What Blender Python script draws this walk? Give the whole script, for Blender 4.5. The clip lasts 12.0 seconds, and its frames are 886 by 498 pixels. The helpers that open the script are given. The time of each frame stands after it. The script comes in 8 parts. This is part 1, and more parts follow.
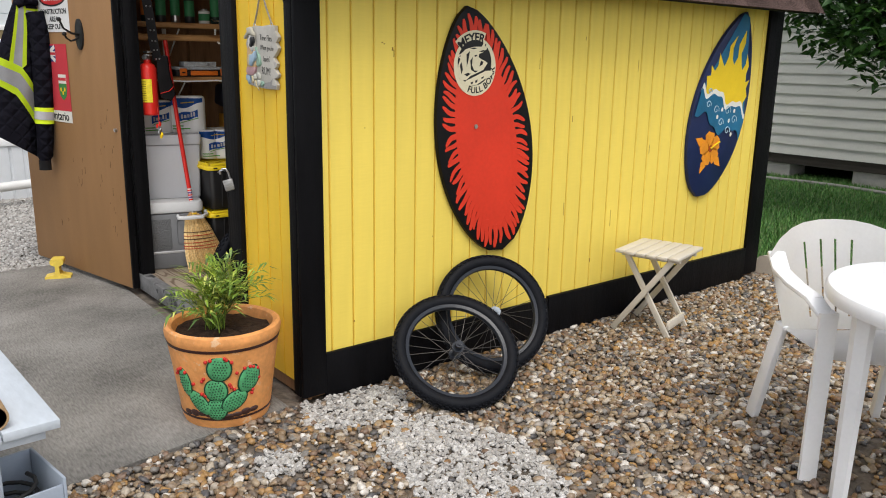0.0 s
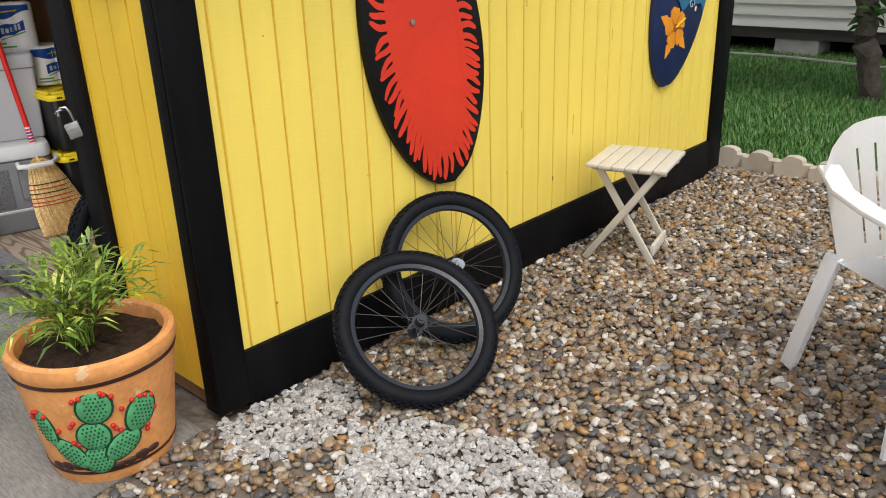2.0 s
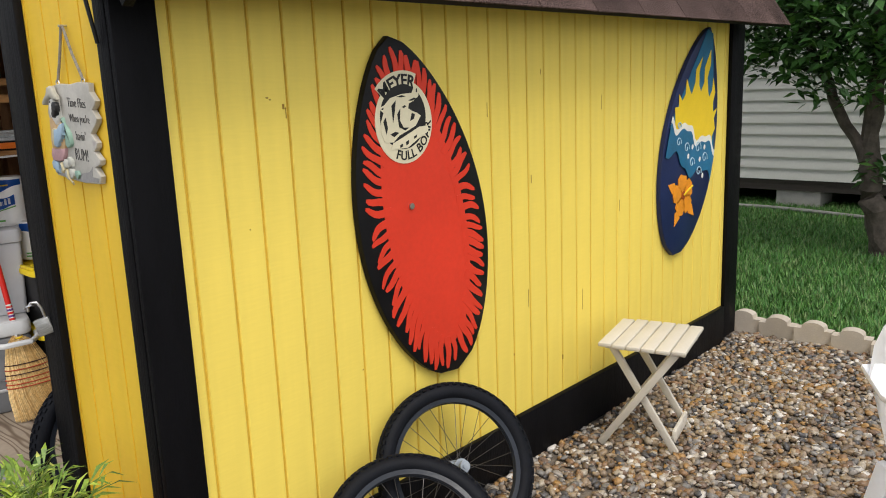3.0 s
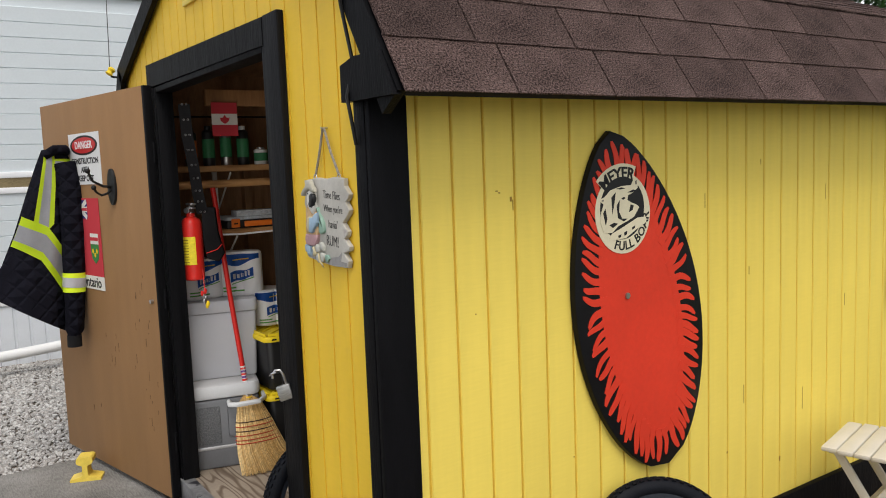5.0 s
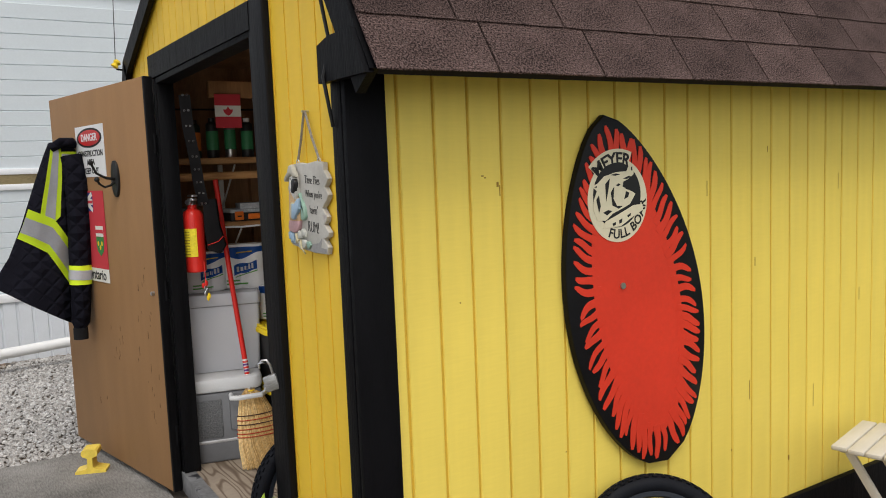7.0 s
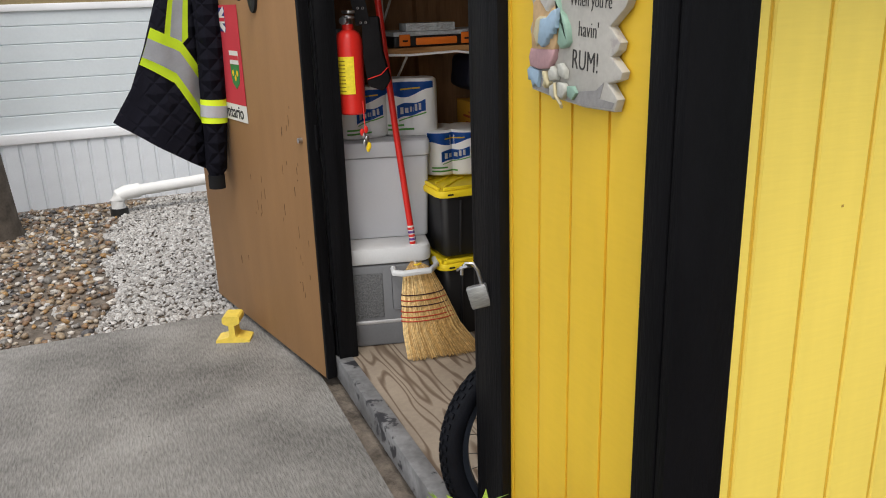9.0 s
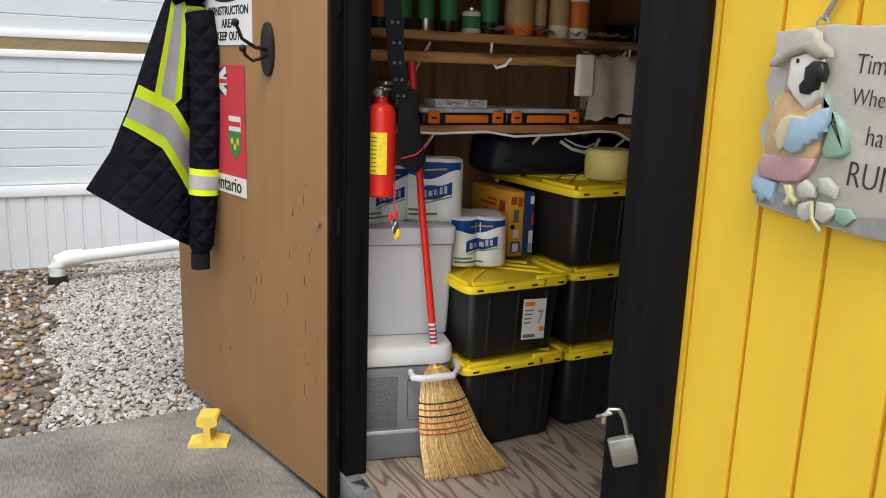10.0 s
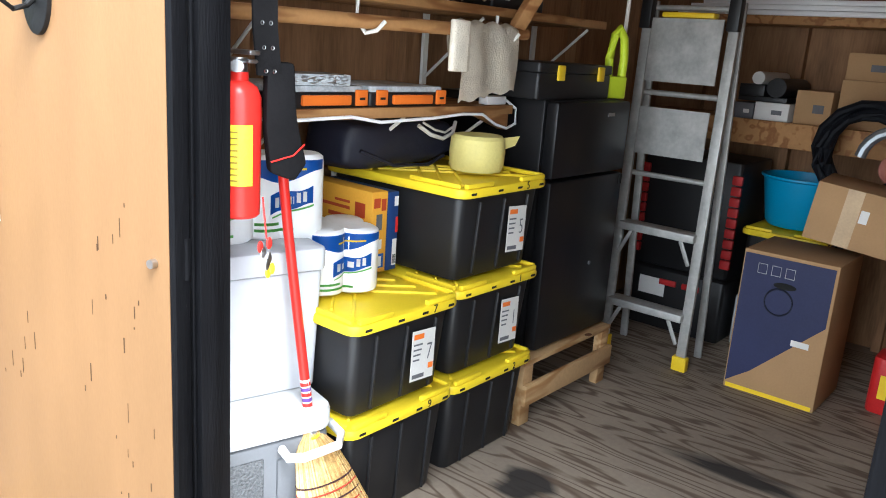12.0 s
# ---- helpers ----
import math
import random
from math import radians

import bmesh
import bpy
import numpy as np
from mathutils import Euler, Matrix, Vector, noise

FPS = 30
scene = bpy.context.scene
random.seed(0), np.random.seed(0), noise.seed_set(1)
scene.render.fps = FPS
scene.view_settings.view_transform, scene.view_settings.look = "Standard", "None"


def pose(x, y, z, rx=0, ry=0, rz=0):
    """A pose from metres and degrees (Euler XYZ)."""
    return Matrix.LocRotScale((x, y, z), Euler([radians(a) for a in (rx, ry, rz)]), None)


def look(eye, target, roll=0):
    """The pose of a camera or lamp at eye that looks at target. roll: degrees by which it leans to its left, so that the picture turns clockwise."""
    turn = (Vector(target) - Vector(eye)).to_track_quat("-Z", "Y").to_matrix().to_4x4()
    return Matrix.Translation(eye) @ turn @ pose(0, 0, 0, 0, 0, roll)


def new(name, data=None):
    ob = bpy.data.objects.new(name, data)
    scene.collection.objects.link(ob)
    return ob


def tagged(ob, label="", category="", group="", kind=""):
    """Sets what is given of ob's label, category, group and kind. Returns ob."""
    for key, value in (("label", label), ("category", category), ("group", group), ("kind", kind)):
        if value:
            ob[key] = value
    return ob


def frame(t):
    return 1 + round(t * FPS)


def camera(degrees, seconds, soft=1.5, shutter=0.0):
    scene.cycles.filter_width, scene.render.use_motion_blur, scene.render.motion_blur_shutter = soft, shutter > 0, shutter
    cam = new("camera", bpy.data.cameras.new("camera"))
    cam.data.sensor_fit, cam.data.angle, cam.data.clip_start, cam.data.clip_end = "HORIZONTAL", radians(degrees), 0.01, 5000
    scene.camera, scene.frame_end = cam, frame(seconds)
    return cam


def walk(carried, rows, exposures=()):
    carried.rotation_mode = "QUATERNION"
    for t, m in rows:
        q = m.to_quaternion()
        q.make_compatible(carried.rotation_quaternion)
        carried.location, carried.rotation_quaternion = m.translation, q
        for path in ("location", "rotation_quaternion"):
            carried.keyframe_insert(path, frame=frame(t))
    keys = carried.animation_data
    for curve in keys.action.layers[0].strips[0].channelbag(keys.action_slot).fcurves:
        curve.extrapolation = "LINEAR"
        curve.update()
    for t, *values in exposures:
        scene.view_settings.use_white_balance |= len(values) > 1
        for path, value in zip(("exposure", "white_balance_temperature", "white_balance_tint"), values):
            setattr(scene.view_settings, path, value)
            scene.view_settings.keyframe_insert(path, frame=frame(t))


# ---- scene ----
cam = camera(58.4, 12.0, soft=1.0)
PATH = [
    (0, (-1.499, -2.743, 1.411), (-0.275, -1.233, 0.939), 1.0),
    (0.5, (-1.326, -2.523, 1.407), (-0.159, -0.968, 0.94), 0.5),
    (1, (-1.267, -2.301, 1.374), (-0.107, -0.788, 0.77), 0.9),
    (1.5, (-1.199, -2.074, 1.367), (0.138, -0.727, 0.735), 0.5),
    (2, (-1.063, -1.951, 1.374), (0.295, -0.68, 0.636), -2.0),
    (2.4, (-0.897, -1.853, 1.432), (0.478, -0.526, 0.841), -4.5),
    (2.5, (-0.873, -1.83, 1.438), (0.517, -0.497, 0.898), -4.5),
    (2.7, (-0.859, -1.794, 1.455), (0.549, -0.454, 0.986), -3.4),
    (4.3, (-0.961, -1.773, 1.527), (0.502, -0.433, 1.274), -1.7),
    (4.5, (-0.97, -1.779, 1.533), (0.414, -0.354, 1.305), -1.8),
    (4.6, (-0.981, -1.771, 1.531), (0.354, -0.297, 1.32), -1.9),
    (5, (-0.991, -1.767, 1.537), (0.121, -0.117, 1.33), -2.2),
    (5.5, (-0.988, -1.785, 1.544), (0.066, -0.092, 1.388), -2.2),
    (6, (-0.978, -1.794, 1.549), (0.069, -0.092, 1.482), -2.1),
    (6.5, (-0.957, -1.794, 1.541), (0.094, -0.093, 1.508), -2.1),
    (7, (-0.855, -1.786, 1.487), (0.194, -0.096, 1.285), -2.3),
    (7.1, (-0.83, -1.781, 1.476), (0.219, -0.095, 1.237), -2.7),
    (7.2, (-0.814, -1.779, 1.468), (0.226, -0.096, 1.174), -2.6),
    (8.8, (-0.674, -0.991, 1.472), (0.122, 0.725, 0.823), -1.2),
    (9, (-0.699, -0.847, 1.441), (0.019, 0.92, 0.839), -1.9),
    (9.5, (-0.837, -0.583, 1.467), (0.031, 1.161, 1.015), 1.3),
    (10, (-0.891, -0.354, 1.448), (0.025, 1.369, 1.011), 1.9),
    (10.5, (-0.829, -0.089, 1.456), (0.099, 1.628, 1.017), 1.6),
    (11, (-0.841, 0.084, 1.452), (0.317, 1.649, 0.992), 2.8),
    (11.3, (-0.892, 0.221, 1.456), (0.428, 1.656, 1.011), 3.0),
    (11.5, (-0.944, 0.313, 1.478), (0.442, 1.686, 1.035), 2.9),
    (12, (-0.936, 0.529, 1.449), (0.566, 1.752, 0.952), 4.0),
]
EXPOSURES = [(0, 0.62, 6500, 10), (2.5, 0.66, 6500, 10), (4.5, 0.5, 6500, 10), (5.5, 0.48, 6500, 10), (6.5, 0.28, 6500, 10), (7.0, 0.43, 6500, 10), (9.0, 0.62, 6500, 10), (10.0, 0.84, 6500, 10), (10.6, 1.12, 6500, 10), (11.0, 1.6, 6450, 10), (11.5, 2.1, 6000, 8), (12.0, 2.62, 5650, 6)]
walk(cam, [(t, look(eye, target, roll)) for t, eye, target, roll in PATH], EXPOSURES)

# ---- light ----
world = bpy.data.worlds.new("sky")
world.use_nodes = True
scene.world = world
wn = world.node_tree
sky = wn.nodes.new("ShaderNodeTexSky")
sky.sky_type = "NISHITA"
sky.sun_disc = False
sky.sun_elevation = radians(62)
sky.sun_rotation = radians(200)
sky.air_density, sky.dust_density, sky.ozone_density = 1.0, 3.0, 1.0
# broken white cloud over the blue
tc = wn.nodes.new("ShaderNodeTexCoord")
cn = wn.nodes.new("ShaderNodeTexNoise")
cn.inputs["Scale"].default_value = 2.6
cn.inputs["Detail"].default_value = 6
cr = wn.nodes.new("ShaderNodeValToRGB")
cr.color_ramp.elements[0].position, cr.color_ramp.elements[1].position = 0.36, 0.6
cm = wn.nodes.new("ShaderNodeMix")
cm.data_type = "RGBA"
cm.inputs["B"].default_value = (7.9, 7.85, 7.9, 1)
wn.links.new(tc.outputs["Generated"], cn.inputs["Vector"])
wn.links.new(cn.outputs["Fac"], cr.inputs["Fac"])
wn.links.new(cr.outputs["Color"], cm.inputs["Factor"])
wn.links.new(sky.outputs["Color"], cm.inputs["A"])
wn.links.new(cm.outputs["Result"], wn.nodes["Background"].inputs["Color"])
wn.nodes["Background"].inputs["Strength"].default_value = 0.11
sun = new("sun", bpy.data.lights.new("sun", "SUN"))
sun.data.energy, sun.data.angle, sun.data.color = 1.1, radians(25), (1.0, 0.96, 0.9)
sun.matrix_world = look((-2, -5, 9), (0, 0, 0))

# daylight that enters through the doorway
doorlight = new("doorway_daylight", bpy.data.lights.new("doorway_daylight", "AREA"))
doorlight.data.shape, doorlight.data.size, doorlight.data.size_y, doorlight.data.energy = "RECTANGLE", 1.2, 1.7, 3.5
doorlight.data.color = (1.0, 0.97, 0.91)
doorlight.matrix_world = look((0.03, 1.28, 1.02), (2.0, 1.28, 1.0))

# ---- materials ----
MATS = {}


def mat(name, color, rough=0.6, metal=0.0, var=0.18, scale=8.0, bump=0.15, fine=120.0, spec=0.3, stretch=(1, 1, 1), stain=None, rand=0.0, fstretch=None, fw=0.45):
    """A painted or raw surface: base colour with broad and fine variation, fine relief, optional stains."""
    if name in MATS:
        return MATS[name]
    m = bpy.data.materials.new(name)
    m.use_nodes = True
    nt = m.node_tree
    b = nt.nodes["Principled BSDF"]
    N, L = nt.nodes.new, nt.links.new
    co = N("ShaderNodeTexCoord")
    mp = N("ShaderNodeMapping")
    mp.inputs["Scale"].default_value = stretch
    L(co.outputs["Object"], mp.inputs["Vector"])
    big = N("ShaderNodeTexNoise")
    big.inputs["Scale"].default_value, big.inputs["Detail"].default_value = scale, 4
    sm = N("ShaderNodeTexNoise")
    sm.inputs["Scale"].default_value, sm.inputs["Detail"].default_value = fine, 3
    L(mp.outputs["Vector"], big.inputs["Vector"])
    if fstretch:
        mf = N("ShaderNodeMapping")
        mf.inputs["Scale"].default_value = fstretch
        L(co.outputs["Object"], mf.inputs["Vector"])
        L(mf.outputs["Vector"], sm.inputs["Vector"])
    else:
        L(mp.outputs["Vector"], sm.inputs["Vector"])
    add = N("ShaderNodeMath")
    add.operation = "MULTIPLY_ADD"
    add.inputs[1].default_value = fw
    L(sm.outputs["Fac"], add.inputs[0])
    L(big.outputs["Fac"], add.inputs[2])
    rng = N("ShaderNodeMapRange")
    rng.inputs["From Min"].default_value, rng.inputs["From Max"].default_value = 0.195 + fw / 2, 0.805 + fw / 2
    rng.inputs["To Min"].default_value, rng.inputs["To Max"].default_value = 1 - var, 1 + var
    L(add.outputs[0], rng.inputs["Value"])
    val = rng.outputs[0]
    if rand:
        oi = N("ShaderNodeObjectInfo")
        rr = N("ShaderNodeMapRange")
        rr.inputs["To Min"].default_value, rr.inputs["To Max"].default_value = 1 - rand, 1 + rand
        L(oi.outputs["Random"], rr.inputs["Value"])
        mul = N("ShaderNodeMath")
        mul.operation = "MULTIPLY"
        L(val, mul.inputs[0])
        L(rr.outputs[0], mul.inputs[1])
        val = mul.outputs[0]
    vm = N("ShaderNodeVectorMath")
    vm.operation = "SCALE"
    vm.inputs[0].default_value = color[:3]
    L(val, vm.inputs["Scale"])
    out = vm.outputs["Vector"]
    if stain:
        sc, thr, scol = stain
        st = N("ShaderNodeTexNoise")
        st.inputs["Scale"].default_value, st.inputs["Detail"].default_value = sc, 7
        st.inputs["Roughness"].default_value = 0.65
        L(mp.outputs["Vector"], st.inputs["Vector"])
        sr = N("ShaderNodeMapRange")
        sr.inputs["From Min"].default_value, sr.inputs["From Max"].default_value = thr, thr + 0.05
        L(st.outputs["Fac"], sr.inputs["Value"])
        mx = N("ShaderNodeMix")
        mx.data_type = "RGBA"
        mx.inputs["B"].default_value = (*scol, 1)
        L(sr.outputs[0], mx.inputs["Factor"])
        L(out, mx.inputs["A"])
        out = mx.outputs["Result"]
    L(out, b.inputs["Base Color"])
    b.inputs["Roughness"].default_value = rough
    b.inputs["Metallic"].default_value = metal
    b.inputs["Specular IOR Level"].default_value = spec
    if bump:
        bp = N("ShaderNodeBump")
        bp.inputs["Strength"].default_value = bump
        bp.inputs["Distance"].default_value = 0.01
        L(add.outputs[0], bp.inputs["Height"])
        L(bp.outputs["Normal"], b.inputs["Normal"])
    MATS[name] = m
    return m


def island_mat(name, colors, rough=0.6, bump=0.2, fine=90.0):
    """Loose pieces, each of its own colour out of a ramp."""
    m = bpy.data.materials.new(name)
    m.use_nodes = True
    nt = m.node_tree
    b = nt.nodes["Principled BSDF"]
    N, L = nt.nodes.new, nt.links.new
    g = N("ShaderNodeNewGeometry")
    ramp = N("ShaderNodeValToRGB")
    ramp.color_ramp.interpolation = "CONSTANT"
    el = ramp.color_ramp.elements
    while len(el) < len(colors):
        el.new(0.5)
    for i, c in enumerate(colors):
        el[i].position = i / len(colors)
        el[i].color = (*c, 1)
    L(g.outputs["Random Per Island"], ramp.inputs["Fac"])
    co = N("ShaderNodeTexCoord")
    sm = N("ShaderNodeTexNoise")
    sm.inputs["Scale"].default_value, sm.inputs["Detail"].default_value = fine, 4
    L(co.outputs["Object"], sm.inputs["Vector"])
    rng = N("ShaderNodeMapRange")
    rng.inputs["From Min"].default_value, rng.inputs["From Max"].default_value = 0.3, 0.7
    rng.inputs["To Min"].default_value, rng.inputs["To Max"].default_value = 0.7, 1.3
    L(sm.outputs["Fac"], rng.inputs["Value"])
    vm = N("ShaderNodeVectorMath")
    vm.operation = "SCALE"
    L(ramp.outputs["Color"], vm.inputs[0])
    L(rng.outputs[0], vm.inputs["Scale"])
    L(vm.outputs["Vector"], b.inputs["Base Color"])
    b.inputs["Roughness"].default_value = rough
    bp = N("ShaderNodeBump")
    bp.inputs["Strength"].default_value, bp.inputs["Distance"].default_value = bump, 0.004
    L(sm.outputs["Fac"], bp.inputs["Height"])
    L(bp.outputs["Normal"], b.inputs["Normal"])
    MATS[name] = m
    return m


YELLOW = mat("yellow_paint", (0.90, 0.70, 0.13), 0.45, var=0.09, scale=2.5, bump=0.10, fine=45, fw=0.3, stretch=(4, 4, 0.6), fstretch=(0.3, 0.3, 4), stain=(9, 0.72, (0.55, 0.36, 0.05)), rand=0.03)
YELLOWF = mat("deep_yellow_paint", (0.92, 0.60, 0.045), 0.5, var=0.08, scale=3, bump=0.10, fine=40, fw=0.25, stretch=(3, 3, 0.8), fstretch=(0.4, 0.4, 3), stain=(9, 0.73, (0.62, 0.36, 0.03)), rand=0.03)
BLACK = mat("black_paint", (0.005, 0.005, 0.006), 0.5, spec=0.08, var=0.4, scale=6, bump=0.3, fine=60, stretch=(3, 3, 0.5), stain=(30, 0.74, (0.11, 0.105, 0.1)))
BLACKWOOD = mat("worn_black_paint", (0.007, 0.007, 0.008), 0.55, spec=0.1, var=0.5, scale=6, bump=0.4, fine=50, stretch=(4, 4, 0.4), stain=(22, 0.69, (0.14, 0.13, 0.12)))
BROWN = mat("tan_brown_paint", (0.315, 0.172, 0.073), 0.6, var=0.10, scale=3, bump=0.10, fine=70, stretch=(3, 3, 0.7), stain=(9, 0.735, (0.10, 0.05, 0.025)))
INNER = mat("brown_plywood", (0.275, 0.148, 0.07), 0.7, var=0.4, scale=5, bump=0.25, fine=40, stretch=(3, 3, 0.35))
STUD = mat("rough_lumber", (0.30, 0.15, 0.06), 0.7, var=0.35, scale=5, bump=0.3, fine=50, stretch=(3, 3, 0.4))
CONCRETE = mat("broomed_concrete", (0.22, 0.212, 0.196), 0.9, var=0.6, scale=2.0, bump=0.8, fine=130, fstretch=(1, 0.2, 1), fw=0.6, spec=0.15, stain=(45, 0.64, (0.085, 0.08, 0.075)))
SHINGLE = mat("brown_asphalt_shingle", (0.138, 0.092, 0.082), 0.95, var=0.85, scale=3, bump=1.0, fine=200, fw=1.6, spec=0.08, rand=0.2, stain=(170, 0.62, (0.27, 0.22, 0.20)))
WHITEPL = mat("white_resin", (0.86, 0.87, 0.88), 0.4, var=0.05, scale=4, bump=0.04, fine=80)
SIDING = mat("white_siding", (0.68, 0.735, 0.755), 0.5, var=0.06, scale=1.2, bump=0.03, fine=60)
NSIDING = mat("cream_siding", (0.66, 0.65, 0.60), 0.6, var=0.08, scale=1.2, bump=0.03, fine=60)
GROUND = mat("gravel_bed", (0.15, 0.125, 0.10), 0.95, var=0.6, scale=14, bump=1.0, fine=60)


# ---- mesh helpers ----
def box(bm, lo, hi, bevel=0.0):
    lo, hi = Vector(lo), Vector(hi)
    r = bmesh.ops.create_cube(bm, size=1.0, matrix=Matrix.LocRotScale((lo + hi) / 2, None, hi - lo))
    if bevel:
        es = list({e for v in r["verts"] for e in v.link_edges})
        bmesh.ops.bevel(bm, geom=es, offset=bevel, segments=2, affect="EDGES", profile=0.5)
    return bm


def boxm(lo, hi, bevel=0.0):
    return box(bmesh.new(), lo, hi, bevel)


def cyl(bm, a, b, r, r2=None, seg=16):
    a, b = Vector(a), Vector(b)
    d = b - a
    m = Matrix.Translation((a + b) / 2) @ d.to_track_quat("Z", "Y").to_matrix().to_4x4()
    bmesh.ops.create_cone(bm, cap_ends=True, segments=seg, radius1=r, radius2=r if r2 is None else r2, depth=d.length, matrix=m)
    return bm


def lathe(bm, prof, seg=40, m=Matrix()):
    """Turns (radius, height) pairs about z."""
    rings = []
    for r, z in prof:
        rings.append([bm.verts.new(m @ Vector((r * math.cos(2 * math.pi * i / seg), r * math.sin(2 * math.pi * i / seg), z))) for i in range(seg)])
    for p, q in zip(rings, rings[1:]):
        for i in range(seg):
            j = (i + 1) % seg
            bm.faces.new((p[i], p[j], q[j], q[i]))
    if prof[0][0] > 1e-4:
        bm.faces.new(rings[0][::-1])
    if prof[-1][0] > 1e-4:
        bm.faces.new(rings[-1])
    return bm


def tube(bm, pts, r, seg=10, closed=False):
    """A round bar along pts; r a number or a list."""
    pts = [Vector(p) for p in pts]
    n = len(pts)
    rings = []
    up = Vector((0.13, 0.21, 0.97))
    for i, p in enumerate(pts):
        d = (pts[(i + 1) % n] - pts[i - 1]) if closed or 0 < i < n - 1 else (pts[1] - pts[0] if i == 0 else pts[-1] - pts[-2])
        d.normalize()
        u = d.cross(up)
        if u.length < 0.05:
            u = d.cross(Vector((1, 0, 0)))
        u.normalize()
        v = d.cross(u)
        rr = r[i] if isinstance(r, (list, tuple)) else r
        rings.append([bm.verts.new(p + rr * (math.cos(2 * math.pi * k / seg) * u + math.sin(2 * math.pi * k / seg) * v)) for k in range(seg)])
    pairs = list(zip(rings, rings[1:])) + ([(rings[-1], rings[0])] if closed else [])
    for p, q in pairs:
        for k in range(seg):
            j = (k + 1) % seg
            bm.faces.new((p[k], p[j], q[j], q[k]))
    if not closed:
        bm.faces.new(rings[0][::-1])
        bm.faces.new(rings[-1])
    return bm


def prism(bm, poly, axis, a, b):
    """Extrudes a 2D outline along an axis from a to b. axis x: (y, z); y: (x, z); z: (x, y)."""
    def P(p, w):
        return {"x": (w, p[0], p[1]), "y": (p[0], w, p[1]), "z": (p[0], p[1], w)}[axis]
    f = bm.faces.new([bm.verts.new(P(p, a)) for p in poly])
    g = bmesh.ops.extrude_face_region(bm, geom=[f])
    vs = [v for v in g["geom"] if isinstance(v, bmesh.types.BMVert)]
    d = Vector(P((0, 0), b)) - Vector(P((0, 0), a))
    bmesh.ops.translate(bm, verts=vs, vec=d)
    return bm


def mesh_of(name, bm, material, smooth=None):
    bmesh.ops.recalc_face_normals(bm, faces=bm.faces)
    me = bpy.data.meshes.new(name)
    bm.to_mesh(me)
    bm.free()
    me.materials.append(material)
    if smooth is not None:
        me.shade_smooth()
        me.set_sharp_from_angle(angle=radians(smooth))
    return me


def part(name, bm, material, parent, label="", smooth=35, m=None):
    ob = new(name, mesh_of(name, bm, material, smooth))
    ob.parent = parent
    if m is not None:
        ob.matrix_basis = m
    return tagged(ob, label)


def single(name, bm, material, label="", category="", group="", kind="", m=None, smooth=35):
    ob = new(name, mesh_of(name, bm, material, smooth))
    if m is not None:
        ob.matrix_basis = m
    return tagged(ob, label, category, group, kind)


def thing(name, label, category, m=None, group="", kind=""):
    ob = new(name)
    ob.empty_display_size = 0.1
    if m is not None:
        ob.matrix_basis = m
    return tagged(ob, label, category, group, kind)


def piece(name, me, parent, m=None):
    ob = new(name, me)
    ob.parent = parent
    if m is not None:
        ob.matrix_basis = m
    return ob


def writing(text, size, material, parent, m, name="lettering", bend=0.0, depth=0.0006, bold=0.0):
    """Raised letters of the built-in font as a mesh; bend: radius of the arc on which they stand."""
    cu = bpy.data.curves.new(name, "FONT")
    cu.body, cu.size, cu.extrude, cu.align_x, cu.align_y = text, size, depth, "CENTER", "CENTER"
    cu.offset = bold
    cu.resolution_u = 3
    tmp = new("tmp", cu)
    me = bpy.data.meshes.new_from_object(tmp.evaluated_get(bpy.context.evaluated_depsgraph_get()))
    bpy.data.objects.remove(tmp)
    if bend:
        for v in me.vertices:
            a = v.co.x / abs(bend)
            r = abs(bend) + (v.co.y if bend > 0 else -v.co.y)
            v.co.x = r * math.sin(a)
            v.co.y = r * math.cos(a) * (1 if bend > 0 else -1)
    me.materials.clear()
    me.materials.append(material)
    ob = new(name, me)
    ob.parent = parent
    ob.matrix_basis = m
    return ob


# ---- shed shell: side wall along x at y = 0, front wall along y at x = 0 ----
LEN, WID, EAVE, BREAK, PEAK = 3.44, 2.60, 1.80, 2.07, 2.56
FLOOR = 0.11
DOOR_R, DOOR_L, DOOR_T = 0.628, 1.95, 1.94


def roof_z(y):
    """Underside of the gambrel roof over y."""
    d = min(y, WID - y)
    if d < 0.06:
        return 1.80 + (d + 0.12) * (BREAK - 1.80) / 0.18
    return BREAK + (d - 0.06) * (PEAK - BREAK) / (WID / 2 - 0.06)


ground = single("ground", boxm((-60, -60, -0.5), (60, 60, -0.015)), GROUND, "bare earth bed under the loose stones", "ground", kind="structure")

side = thing("wall_side", "yellow grooved plank siding on the shed's long side", "wall", kind="structure")
part("core", boxm((0.0, 0.012, 0.0), (LEN, 0.03, 1.85)), INNER, side, "brown plywood lining")
PITCH = 0.108
plank_w = PITCH - 0.0075


def plank_mesh(h, w=plank_w):
    bm = bmesh.new()
    prism(bm, [(0, 0.012), (0.0, 0.003), (0.003, 0.0), (w - 0.003, 0.0), (w, 0.003), (w, 0.012)], "z", 0, h)
    return mesh_of("plank", bm, YELLOW)


